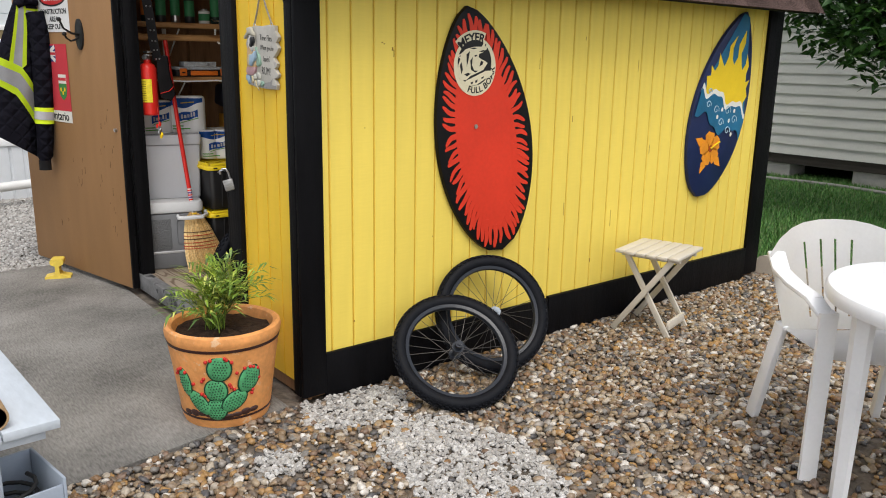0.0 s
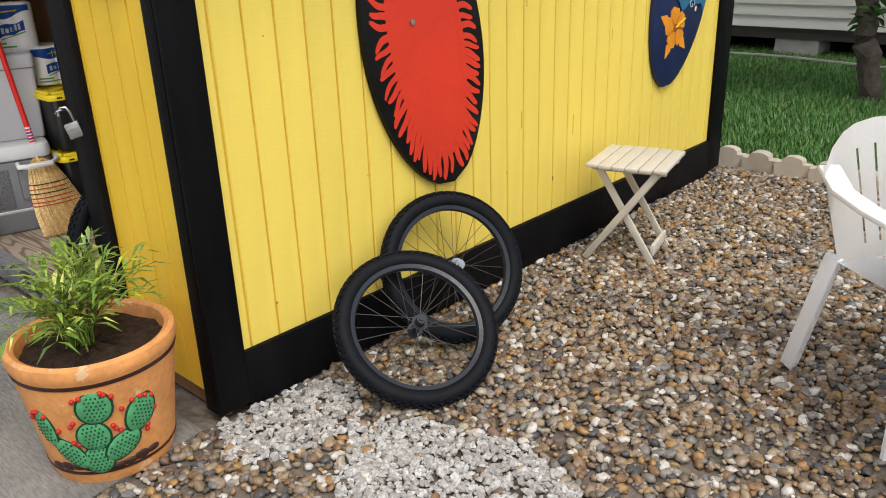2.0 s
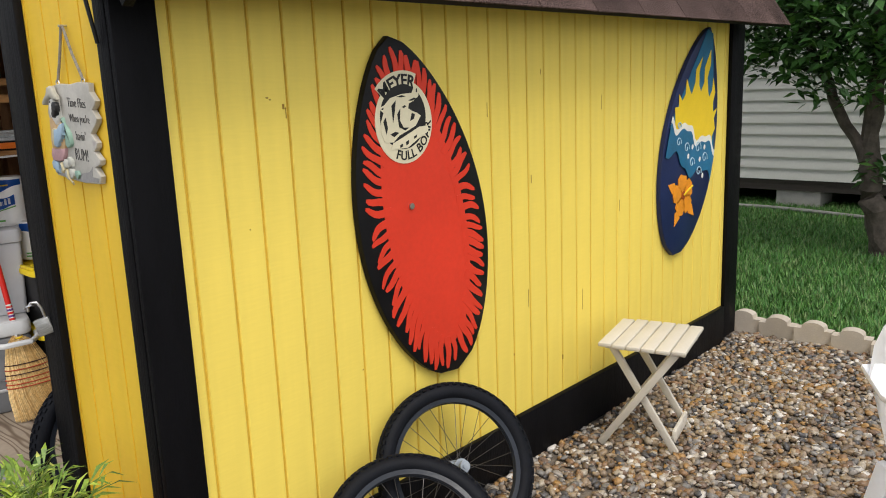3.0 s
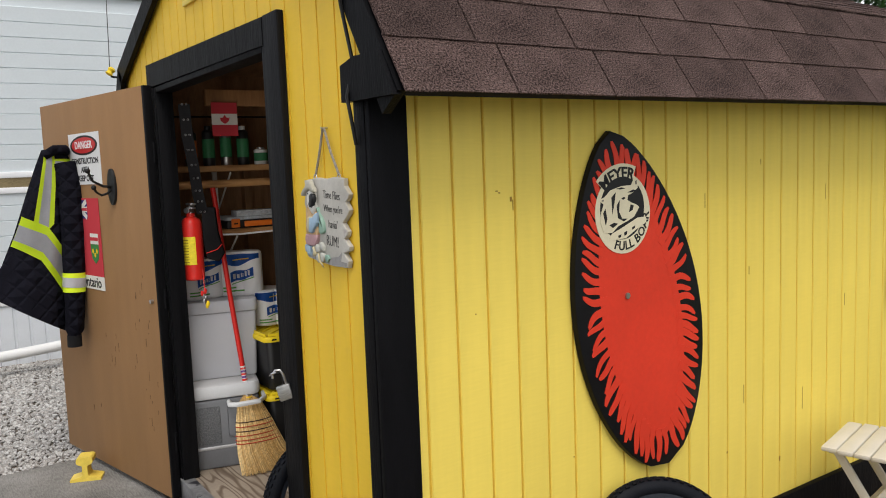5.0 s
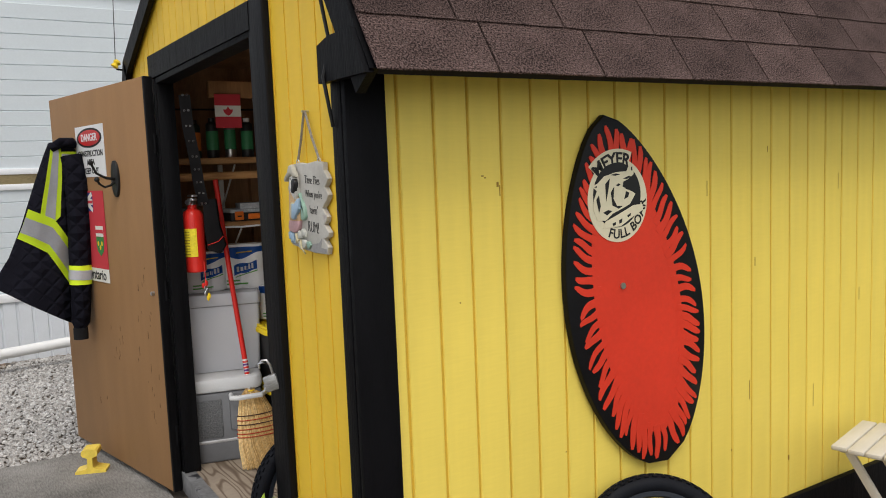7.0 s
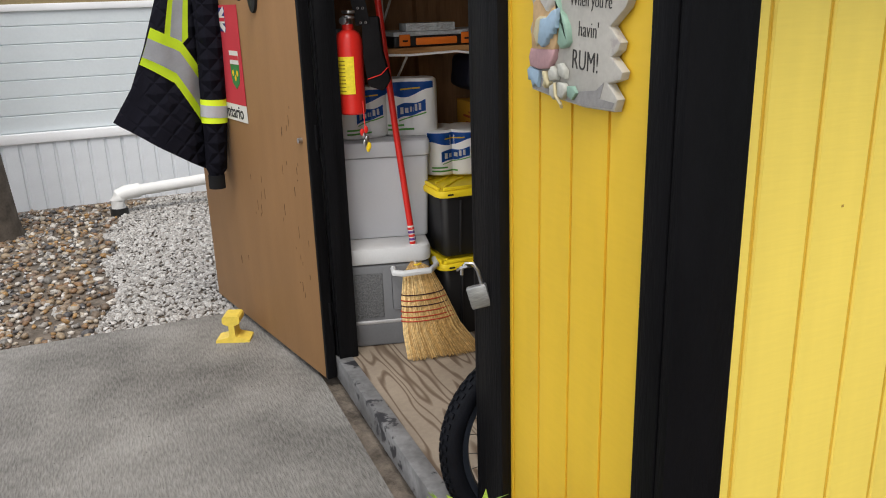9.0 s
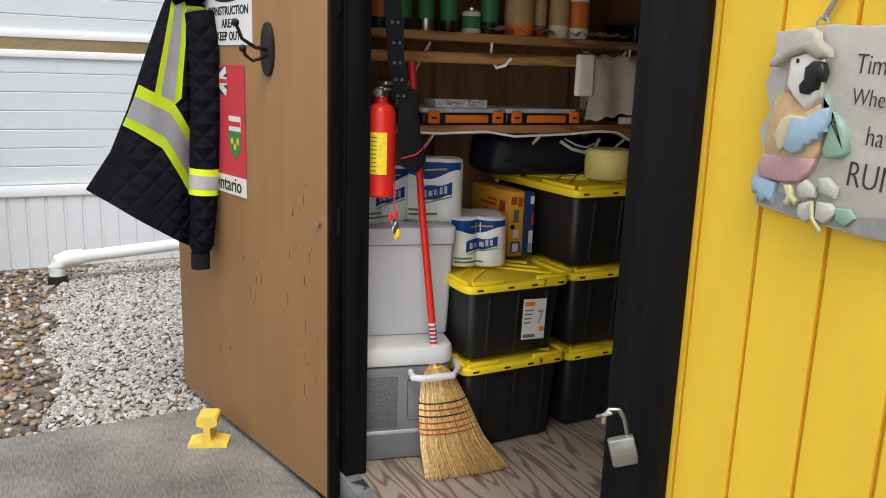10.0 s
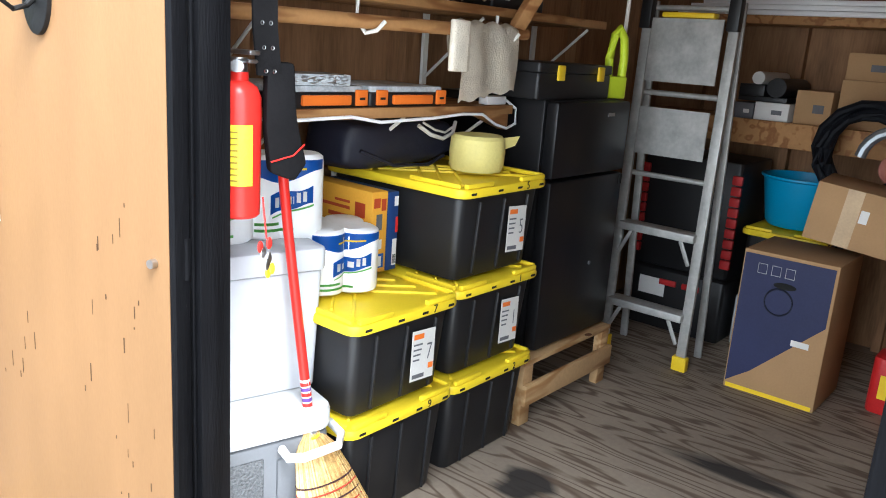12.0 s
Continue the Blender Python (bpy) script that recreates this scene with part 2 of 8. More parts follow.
pm = plank_mesh(1.62)
x = 0.0275
while x < LEN - 0.1:
    piece("plank", pm, side, pose(x, 0, 0.16))
    x += PITCH
KNOT = mat("dark_knot_hole", (0.36, 0.21, 0.035), 0.8, var=0.4)
for kx, kz, kw, kh in ((0.436, 1.43, 0.007, 0.014), (0.445, 1.405, 0.003, 0.03), (0.385, 1.46, 0.008, 0.004), (0.395, 1.455, 0.006, 0.004), (1.52, 0.62, 0.003, 0.07), (1.90, 0.52, 0.003, 0.09), (1.55, 1.10, 0.004, 0.03), (0.24, 0.30, 0.006, 0.006), (1.30, 1.36, 0.003, 0.05), (2.2, 0.9, 0.003, 0.05), (1.42, 0.45, 0.005, 0.008), (0.30, 1.12, 0.004, 0.004), (0.66, 0.62, 0.004, 0.004), (1.62, 1.5, 0.003, 0.02), (2.05, 1.35, 0.003, 0.06), (1.75, 0.34, 0.004, 0.02)):
    part("knot_hole", boxm((kx, -0.0006, kz), (kx + kw, 0.002, kz + kh)), KNOT, side)
# groove shade painted in: backing in a darker yellow than the planks
part("groove_backing", boxm((0.0, 0.006, 0.15), (LEN, 0.0115, 1.80)), mat("groove_shade_yellow", (0.66, 0.43, 0.045), 0.6), side)

front = thing("wall_front", "yellow grooved plank gable wall with a doorway", "wall", kind="structure")


def clipped(y0, y1, z0, x0, x1, inset=0.0):
    """A board of the front wall between y0 and y1, its top following the roof."""
    cuts = sorted({y0, y1, *[c for c in (0.06, WID / 2, WID - 0.06) if y0 < c < y1]})
    poly = [(y0, z0), (y1, z0)] + [(c, roof_z(c) - inset) for c in reversed(cuts)]
    return prism(bmesh.new(), poly, "x", x0, x1)


part("plank", clipped(0.002, 0.0665, 0.06, 0.0, 0.012), YELLOWF, front)
y = 0.0745
while y < WID - 0.02:
    y1 = min(y + plank_w, WID - 0.01)
    z0 = 0.06
    if y1 > DOOR_R - 0.06 and y < DOOR_L + 0.06:
        if y < DOOR_R - 0.06:
            part("plank", clipped(y, DOOR_R - 0.06, 0.06, 0.0, 0.012), YELLOWF, front)
            y0b = DOOR_R - 0.06
        else:
            y0b = y
        part("plank", clipped(y0b, min(y1, DOOR_L + 0.06), DOOR_T + 0.01, 0.0, 0.012), YELLOWF, front)
        if y1 > DOOR_L + 0.06:
            part("plank", clipped(DOOR_L + 0.06, y1, 0.06, 0.0, 0.012), YELLOWF, front)
    else:
        part("plank", clipped(y, y1, z0, 0.0, 0.012), YELLOWF, front)
    y += PITCH
for a, b, z0 in ((0.0, DOOR_R - 0.005, 0.0), (DOOR_L + 0.005, WID, 0.0), (DOOR_R - 0.005, DOOR_L + 0.005, DOOR_T + 0.01)):
    part("core", clipped(a, b, z0, 0.0125, 0.03, 0.01), INNER, front, "brown plywood lining")

# darker yellow behind the front planks, giving their grooves a painted shade
GROOVEF = mat("deep_groove_shade_yellow", (0.72, 0.42, 0.03), 0.6)
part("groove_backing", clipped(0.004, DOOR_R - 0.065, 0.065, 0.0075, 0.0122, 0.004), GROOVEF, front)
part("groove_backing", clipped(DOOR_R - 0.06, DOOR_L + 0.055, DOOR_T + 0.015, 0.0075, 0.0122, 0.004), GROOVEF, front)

left = thing("wall_left", "brown plywood wall with studs inside the shed", "wall", kind="structure")
part("sheet", boxm((0.0, WID - 0.03, 0.0), (LEN, WID, 1.85)), INNER, left)
back = thing("wall_back", "brown plywood end wall inside the shed", "wall", kind="structure")
part("sheet", prism(bmesh.new(), [(0, 0), (WID, 0)] + [(c, roof_z(c)) for c in (WID, WID - 0.06, WID / 2, 0.06, 0)], "x", LEN - 0.03, LEN), INNER, back)
for sx in (0.6, 1.2, 1.8, 2.4, 3.0):
    part("stud", boxm((sx - 0.02, WID - 0.085, FLOOR), (sx + 0.02, WID - 0.031, 1.82)), INNER, left)
    part("stud", boxm((sx - 0.02, 0.031, FLOOR), (sx + 0.02, 0.085, 1.82)), INNER, side)
for sy in (0.6, 1.2, 1.8, 2.3):
    part("stud", boxm((LEN - 0.085, sy - 0.02, FLOOR), (LEN - 0.031, sy + 0.02, 2.0)), INNER, back)

# black trim
def trim(name, lo, hi, label, material=BLACK, bevel=0.003):
    return single(name, boxm(lo, hi, bevel), material, label, "trim", kind="structure")


trim("trim_corner_side", (-0.022, -0.022, 0.02), (0.09, -0.0005, 1.80), "black painted corner board of the shed")
trim("trim_corner_front", (-0.024, 0.0005, 0.02), (-0.0005, 0.055, 1.80), "black painted corner board of the shed")
trim("trim_corner_back", (3.305, -0.022, 0.02), (LEN + 0.02, -0.0005, 1.80), "black painted corner board of the shed")
trim("baseboard", (0.091, -0.02, 0.0), (1.42, -0.0005, 0.195), "black painted skirting board along the shed")
trim("baseboard", (1.422, -0.024, 0.0), (3.304, -0.0005, 0.205), "black painted skirting board along the shed")
trim("trim_corner_front", (-0.024, WID - 0.075, 0.02), (-0.0005, WID, 1.815), "black painted corner board of the shed")
trim("door_casing", (-0.024, 0.513, 0.03), (-0.0005, DOOR_R, 2.024), "black painted door casing", BLACKWOOD)
trim("door_casing", (-0.024, DOOR_L, 0.03), (-0.0005, 2.04, 1.939), "black painted door casing", BLACKWOOD)
single("door_casing", prism(bmesh.new(), [(DOOR_R + 0.001, DOOR_T - 0.006), (2.04, DOOR_T + 0.004), (2.04, 2.046), (DOOR_R + 0.001, 2.02)], "x", -0.026, -0.0005), BLACKWOOD, "black painted door casing", "trim", kind="structure")
trim("door_jamb", (-0.02, DOOR_R + 0.001, FLOOR), (0.055, DOOR_R + 0.025, DOOR_T - 0.001), "black painted door jamb", BLACKWOOD)
trim("door_jamb", (-0.02, DOOR_L - 0.025, FLOOR), (0.055, DOOR_L - 0.001, DOOR_T - 0.001), "black painted door jamb", BLACKWOOD)
trim("door_jamb", (-0.02, DOOR_R + 0.026, DOOR_T - 0.025), (0.055, DOOR_L - 0.026, DOOR_T - 0.001), "black painted door jamb", BLACKWOOD)



def grain_mat(name, light, dark, scale, rough=0.75, axis="X", distort=5.0, spots=None):
    """Sawn wood or plywood: swirling grain bands, fine fibre and optional soft stains (x, y, rx, ry)."""
    m = mat(name, light, rough, var=0.2, scale=3, bump=0.2, fine=60)
    nt = m.node_tree
    bs = nt.nodes["Principled BSDF"]
    N, L = nt.nodes.new, nt.links.new
    co = N("ShaderNodeTexCoord")
    mp = N("ShaderNodeMapping")
    mp.inputs["Scale"].default_value = {"X": (1, 0.13, 0.3), "Y": (0.13, 1, 0.3), "Z": (0.16, 1, 1)}[axis]
    L(co.outputs["Object"], mp.inputs["Vector"])
    nz = N("ShaderNodeTexNoise")
    nz.inputs["Scale"].default_value, nz.inputs["Detail"].default_value, nz.inputs["Roughness"].default_value = scale, 3, 0.45
    L(mp.outputs["Vector"], nz.inputs["Vector"])
    wm = N("ShaderNodeMath")
    wm.operation = "MULTIPLY"
    wm.inputs[1].default_value = distort
    L(nz.outputs["Fac"], wm.inputs[0])
    wv = N("ShaderNodeMath")
    wv.operation = "SINE"
    L(wm.outputs[0], wv.inputs[0])
    rp_ = N("ShaderNodeMapRange")
    rp_.inputs["From Min"].default_value, rp_.inputs["From Max"].default_value = 0.15, 1.0
    L(wv.outputs[0], rp_.inputs["Value"])
    mx = N("ShaderNodeMix")
    mx.data_type = "RGBA"
    L(rp_.outputs[0], mx.inputs["Factor"])
    old = bs.inputs["Base Color"].links[0].from_socket
    L(old, mx.inputs["A"])
    mx.inputs["B"].default_value = (*dark, 1)
    last = mx.outputs["Result"]
    for sx_, sy_, rx_, ry_ in spots or ():
        m2 = N("ShaderNodeMapping")
        m2.vector_type = "TEXTURE"
        m2.inputs["Location"].default_value, m2.inputs["Scale"].default_value = (sx_, sy_, 0), (rx_, ry_, 10)
        L(co.outputs["Object"], m2.inputs["Vector"])
        ln = N("ShaderNodeVectorMath")
        ln.operation = "LENGTH"
        L(m2.outputs["Vector"], ln.inputs[0])
        ns = N("ShaderNodeTexNoise")
        ns.inputs["Scale"].default_value, ns.inputs["Detail"].default_value = 16, 6
        L(mp.outputs["Vector"], ns.inputs["Vector"])
        ad = N("ShaderNodeMath")
        ad.operation = "MULTIPLY_ADD"
        ad.inputs[1].default_value = 1.5
        L(ns.outputs["Fac"], ad.inputs[0])
        L(ln.outputs["Value"], ad.inputs[2])
        r2 = N("ShaderNodeMapRange")
        r2.inputs["From Min"].default_value, r2.inputs["From Max"].default_value = 1.85, 1.35
        r2.inputs["To Min"].default_value, r2.inputs["To Max"].default_value = 0.0, 0.93
        L(ad.outputs[0], r2.inputs["Value"])
        m3 = N("ShaderNodeMix")
        m3.data_type = "RGBA"
        m3.inputs["B"].default_value = (0.022, 0.02, 0.019, 1)
        L(r2.outputs[0], m3.inputs["Factor"])
        L(last, m3.inputs["A"])
        last = m3.outputs["Result"]
    L(last, bs.inputs["Base Color"])
    return m


PLY = grain_mat("weathered_plywood", (0.275, 0.225, 0.172), (0.125, 0.088, 0.06), 5.5, 0.8, "X", 95.0, ((1.03, 1.72, 0.13, 0.09), (1.60, 1.24, 0.07, 0.26), (0.55, 1.1, 0.12, 0.2)))
single("floor", boxm((0.02, 0.03, 0.02), (LEN - 0.03, WID - 0.03, FLOOR)), PLY, "weathered grey-brown plywood shed floor with dark stains", "floor", kind="structure")

# ---- roof: shingled gambrel ----
roof = thing("roof", "brown asphalt shingle gambrel roof", "roof", kind="structure")
RX0, RX1 = -0.03, 3.60


def slope(p, q):
    """Deck from the low edge p to the high edge q, both (y, z)."""
    d = Vector((q[0] - p[0], q[1] - p[1]))
    n = Vector((-d.y, d.x)).normalized() * 0.02
    if n.y > 0:
        n = -n
    poly = [p, q, (q[0] + n.x, q[1] + n.y), (p[0] + n.x, p[1] + n.y)]
    part("deck", prism(bmesh.new(), poly, "x", RX0 + 0.02, RX1 - 0.02), mat("tar_felt", (0.012, 0.011, 0.010), 0.9), roof)


LOWER = ((-0.19, 1.715), (0.05, 2.095))
UPPER = ((0.05, 2.095), (WID / 2, PEAK + 0.03))
for p, q in (LOWER, UPPER):
    slope(p, q)
    slope((WID - p[0], p[1]), (WID - q[0], q[1]))
TAB, COURSE = 0.345, 0.143


def shingle_mesh(w, l):
    bm = bmesh.new()
    prism(bm, [(0.0032, 0.0), (w - 0.0032, 0.0), (w - 0.0032, l), (0.0032, l)], "z", 0.0, 0.0045)
    bmesh.ops.subdivide_edges(bm, edges=[e for e in bm.edges if abs(e.verts[0].co.y - e.verts[1].co.y) < 1e-5 and abs(e.verts[0].co.x - e.verts[1].co.x) > 0.1], cuts=4)
    for v in bm.verts:
        if v.co.y < 0.01:
            v.co.y += random.uniform(-0.002, 0.0015)
            v.co.z += random.uniform(0, 0.0015)
    return mesh_of("shingle", bm, SHINGLE)


sh = [shingle_mesh(TAB, COURSE + 0.03) for _ in range(4)]


def shingles(p, q, phase=0):
    d = Vector((0, q[0] - p[0], q[1] - p[1]))
    n = max(1, round(d.length / COURSE))
    u = d.normalized()
    nor = Vector((1, 0, 0)).cross(u)
    for k in range(n):
        base = Vector((0, p[0], p[1])) + u * (k * d.length / n - (0.012 if k == 0 else 0)) + nor * 0.011
        off = (0.007, 0.065, 0.205)[(k + phase) % 3] + 0.008 * math.sin(k * 2.1)
        xx = RX0 - off
        while xx < RX1:
            w0, w1 = max(xx, RX0), min(xx + TAB, RX1)
            if w1 - w0 > 0.03:
                s = (w1 - w0) / TAB
                tilt = Matrix(((s, 0, 0, w0), (0, u.y, nor.y, base.y), (0, u.z, nor.z, base.z), (0, 0, 0, 1)))
                o = piece("shingle", random.choice(sh), roof)
                o.matrix_basis = tilt @ Matrix.Rotation(-0.026, 4, "X")
            xx += TAB


shingles(*LOWER)
shingles(*UPPER, 1)
# black rake boards on the front gable
for ya, za, yb, zb, wd in ((-0.19, 1.715, 0.05, 2.095, 0.09), (0.05, 2.095, WID / 2, PEAK + 0.03, 0.09), (WID + 0.19, 1.715, WID - 0.05, 2.095, 0.09), (WID - 0.05, 2.095, WID / 2, PEAK + 0.03, 0.09)):
    a, b = Vector((ya, za)), Vector((yb, zb))
    n = Vector((-(b - a).y, (b - a).x)).normalized()
    if n.y > 0:
        n = -n
    poly = [tuple(a), tuple(b), tuple(b + n * wd), tuple(a + n * wd)]
    single("rake_board", prism(bmesh.new(), poly, "x", RX0 - 0.006, RX0 + 0.018), BLACK, "black painted rake board on the shed gable", "trim", kind="structure")

ceil = [(0.03, 1.86), (0.08, 2.07), (WID / 2, PEAK - 0.02), (WID - 0.08, 2.07), (WID - 0.03, 1.86)]
cb = bmesh.new()
for a, b in zip(ceil, ceil[1:]):
    prism(cb, [a, b, (b[0], b[1] + 0.012), (a[0], a[1] + 0.012)], "x", 0.03, LEN - 0.03)
single("ceiling", cb, INNER, "brown plywood underside of the shed roof", "ceiling", kind="structure")

# ---- slab ----
single("slab", prism(bmesh.new(), [(-4.5, -0.30), (-0.9, -0.115), (-0.35, -0.04), (-0.085, -0.01), (-0.07, 2.92), (-4.5, 3.0)], "z", -0.10, 0.0), CONCRETE, "broom-finished grey concrete slab, stained", "slab", kind="structure")
single("door_sill", boxm((-0.03, DOOR_R - 0.05, 0.02), (0.03, DOOR_L + 0.02, FLOOR + 0.004), 0.004), mat("worn_sill", (0.20, 0.20, 0.20), 0.55, var=0.5, scale=9, bump=0.3, fine=50, stain=(14, 0.55, (0.04, 0.04, 0.045))), "scuffed grey door sill", "sill", kind="structure")

# ---- open door ----
HX, HY = -0.075, 1.955
door_m = Matrix.Translation((HX, HY, 0)) @ Matrix.Rotation(math.atan2(-0.255, 1.20) * -1, 4, "Z")
door = thing("door_1", "open tan-brown plywood shed door with black edges", "door", door_m, kind="structure")
DW = 1.22
part("leaf", boxm((0.0, 0.0, 0.03), (0.038, DW, 1.948), 0.003), BROWN, door)
part("edge_board", boxm((0.0, -0.018, 0.03), (0.04, -0.0005, 1.948), 0.002), BLACKWOOD, door, "black painted hinge edge")

# ---- more materials ----
RUBBER = mat("black_rubber", (0.006, 0.007, 0.010), 0.6, spec=0.15, var=0.3, scale=20, bump=0.2, fine=150)
RIMBLK = mat("black_rim", (0.02, 0.024, 0.032), 0.28, var=0.2)
STEEL = mat("steel", (0.55, 0.55, 0.56), 0.32, 1.0, var=0.15, scale=20, bump=0.05)
DULLSTEEL = mat("dull_spoke", (0.10, 0.095, 0.09), 0.45, 0.8, var=0.2)
TERRA = mat("orange_glazed_clay", (0.79, 0.35, 0.115), 0.5, var=0.28, scale=9, bump=0.2, fine=60, stain=(20, 0.60, (0.80, 0.52, 0.30)))
BANDBR = mat("dark_brown_glaze", (0.05, 0.022, 0.018), 0.35, var=0.3)
CACTUS = mat("green_glaze", (0.09, 0.37, 0.16), 0.35, var=0.3, scale=25)
CACDOT = mat("dark_green_glaze", (0.012, 0.06, 0.03), 0.4, var=0.2)
REDGL = mat("red_glaze", (0.55, 0.03, 0.025), 0.35, var=0.2)
SOIL = mat("potting_soil", (0.045, 0.026, 0.016), 0.95, var=0.7, scale=40, bump=1.0, fine=180)
LEAFP = island_mat("palm_leaf", [(0.13, 0.22, 0.03), (0.25, 0.37, 0.045), (0.40, 0.50, 0.07), (0.17, 0.28, 0.04), (0.52, 0.56, 0.13), (0.06, 0.12, 0.02)], 0.45)
LEAFT = island_mat("tree_leaf", [(0.035, 0.10, 0.02), (0.05, 0.14, 0.025), (0.03, 0.085, 0.018), (0.08, 0.19, 0.03), (0.04, 0.11, 0.022)], 0.42)
GRASS = island_mat("lawn_blade", [(0.06, 0.19, 0.035), (0.085, 0.24, 0.04), (0.12, 0.27, 0.055), (0.055, 0.15, 0.032), (0.17, 0.26, 0.085)], 0.6)
BARK = mat("grey_bark", (0.09, 0.075, 0.06), 0.9, var=0.45, scale=12, bump=0.8, fine=50)
BEIGE = mat("beige_resin", (0.62, 0.58, 0.50), 0.5, var=0.07, bump=0.05)
PEB = island_mat("river_pebble", [tuple(0.96 * q for q in c_) for c_ in [(0.24, 0.17, 0.10), (0.33, 0.25, 0.16), (0.15, 0.11, 0.075), (0.42, 0.36, 0.28), (0.20, 0.185, 0.165), (0.36, 0.21, 0.08), (0.085, 0.08, 0.08), (0.28, 0.21, 0.145), (0.60, 0.56, 0.50), (0.19, 0.125, 0.085), (0.30, 0.27, 0.235), (0.24, 0.14, 0.07)]], 0.45, 0.25, 60)
WGRAV = island_mat("crushed_white_stone", [(0.43, 0.415, 0.39), (0.50, 0.49, 0.47), (0.37, 0.355, 0.33), (0.54, 0.525, 0.50), (0.40, 0.38, 0.355), (0.33, 0.315, 0.295)], 0.85, 0.5, 120)
TURF = mat("turf", (0.055, 0.12, 0.03), 0.95, var=0.5, scale=5, bump=0.8, fine=60)
BLOCK = mat("concrete_block", (0.42, 0.40, 0.37), 0.9, var=0.2, scale=9, bump=0.4, fine=120)
DARKWOOD = mat("weathered_dark_beam", (0.05, 0.042, 0.036), 0.85, var=0.4, bump=0.3, stretch=(1, 0.3, 3))
# near-black colour standing in for shade in slots, holes and under the house
DARK = mat("shade_black", (0.012, 0.012, 0.012), 0.9)
REDP = mat("red_enamel", (0.62, 0.025, 0.018), 0.28, var=0.06, scale=4, bump=0.02)
FLAME = mat("red_board_paint", (0.70, 0.045, 0.020), 0.42, var=0.12, scale=3, bump=0.06, fine=60, stain=(4, 0.70, (0.48, 0.03, 0.02)))
BOARDK = mat("black_board_paint", (0.007, 0.007, 0.008), 0.38, spec=0.15, var=0.3, scale=12, bump=0.06, stain=(40, 0.76, (0.2, 0.18, 0.16)))
CREAM = mat("cream_decal", (0.74, 0.68, 0.48), 0.5, var=0.08)
INK = mat("black_ink", (0.015, 0.015, 0.015), 0.5, var=0.1, bump=0)
NAVY = mat("navy_board_paint", (0.012, 0.022, 0.085), 0.35, var=0.25, scale=5, bump=0.05)
TEAL = mat("teal_board_paint", (0.015, 0.14, 0.27), 0.35, var=0.25, scale=7, bump=0.05)
LTBLUE = mat("pale_blue_paint", (0.42, 0.58, 0.68), 0.4, var=0.1)
SUNY = mat("sun_yellow_paint", (0.86, 0.60, 0.02), 0.4, var=0.08, bump=0.05)
ORANGE = mat("orange_petal_paint", (0.82, 0.30, 0.02), 0.4, var=0.18, scale=14)
OFFWHITE = mat("off_white_paint", (0.78, 0.76, 0.70), 0.5, var=0.08)
GALV = mat("galvanised_sheet", (0.30, 0.33, 0.36), 0.42, 0.75, var=0.25, scale=14, bump=0.1, fine=60)


# ---- loose stones, lawn ----
def scatter(name, count, area, size, flat, material, label, keep, seed, subdiv=2, angular=False, zoff=0.0):
    rng = np.random.default_rng(seed)
    bm = bmesh.new()
    bmesh.ops.create_icosphere(bm, subdivisions=subdiv, radius=1.0)
    base = np.array([v.co[:] for v in bm.verts])
    faces = np.array([[v.index for v in f.verts] for f in bm.faces])
    bm.free()
    pts = np.column_stack([rng.uniform(area[0], area[1], count), rng.uniform(area[2], area[3], count)])
    pts = np.array([p for p in pts if keep(p[0], p[1], rng)])
    n = len(pts)
    s = size[0] + (size[1] - size[0]) * rng.random(n) ** 1.6
    shapes = [base * (1 + (0.30 if angular else 0.13) * rng.standard_normal((len(base), 1)) * np.ones(3)) for _ in range(9)]
    V = np.zeros((n, len(base), 3))
    for i in range(n):
        v = shapes[i % 9] * np.array([rng.uniform(0.95, 1.45), rng.uniform(0.75, 1.0), rng.uniform(*flat)]) * s[i]
        e = Euler((rng.uniform(-0.5, 0.5), rng.uniform(-0.5, 0.5), rng.uniform(0, 6.28))).to_matrix()
        V[i] = v @ np.array(e).T + np.array([pts[i, 0], pts[i, 1], zoff + rng.uniform(-0.3, 0.35) * s[i] - 0.006])
    F = (faces[None] + (np.arange(n) * len(base))[:, None, None]).reshape(-1, 3)
    me = bpy.data.meshes.new(name)
    me.from_pydata(V.reshape(-1, 3).tolist(), [], F.tolist())
    me.materials.append(material)
    if not angular:
        me.shade_smooth()
    return tagged(new(name, me), label, "stones", kind="stuff")


def slab_front(x):
    return -0.30 + (x + 4.5) * (0.185 / 3.6) if x < -0.9 else (-0.115 + (x + 0.9) * 0.13 if x < -0.07 else 0.0)


def white_patch(x, y):
    w = 0.06 * noise.noise(Vector((x * 5, y * 5, 0)))
    a = ((x - 0.14) / 0.25) ** 2 + ((y + 0.15) / 0.20) ** 2 < 1 + 6 * w
    b = ((x - 0.20) / 0.25) ** 2 + ((y + 0.80) / 0.42) ** 2 < 1 + 6 * w
    c = ((x + 0.33) / 0.09) ** 2 + ((y + 0.40) / 0.10) ** 2 < 1 + 5 * w
    return a or b or c


def outside(x, y):
    return y < slab_front(x) - 0.005 and y < -0.02


def seen_front(x, y, reach):
    return math.hypot(x - 0.3, y + 0.7) < reach


scatter("river_pebbles", 36000, (-1.6, 3.55, -2.4, 0.0), (0.0068, 0.0195), (0.55, 0.8), PEB, "brown, grey and tan rounded river pebbles", lambda x, y, r: outside(x, y) and y > -1.9 - 0.1 * x and (not white_patch(x, y) or r.random() < 0.14) and r.random() < (1.0 if y > -1.6 else 0.35), 3)
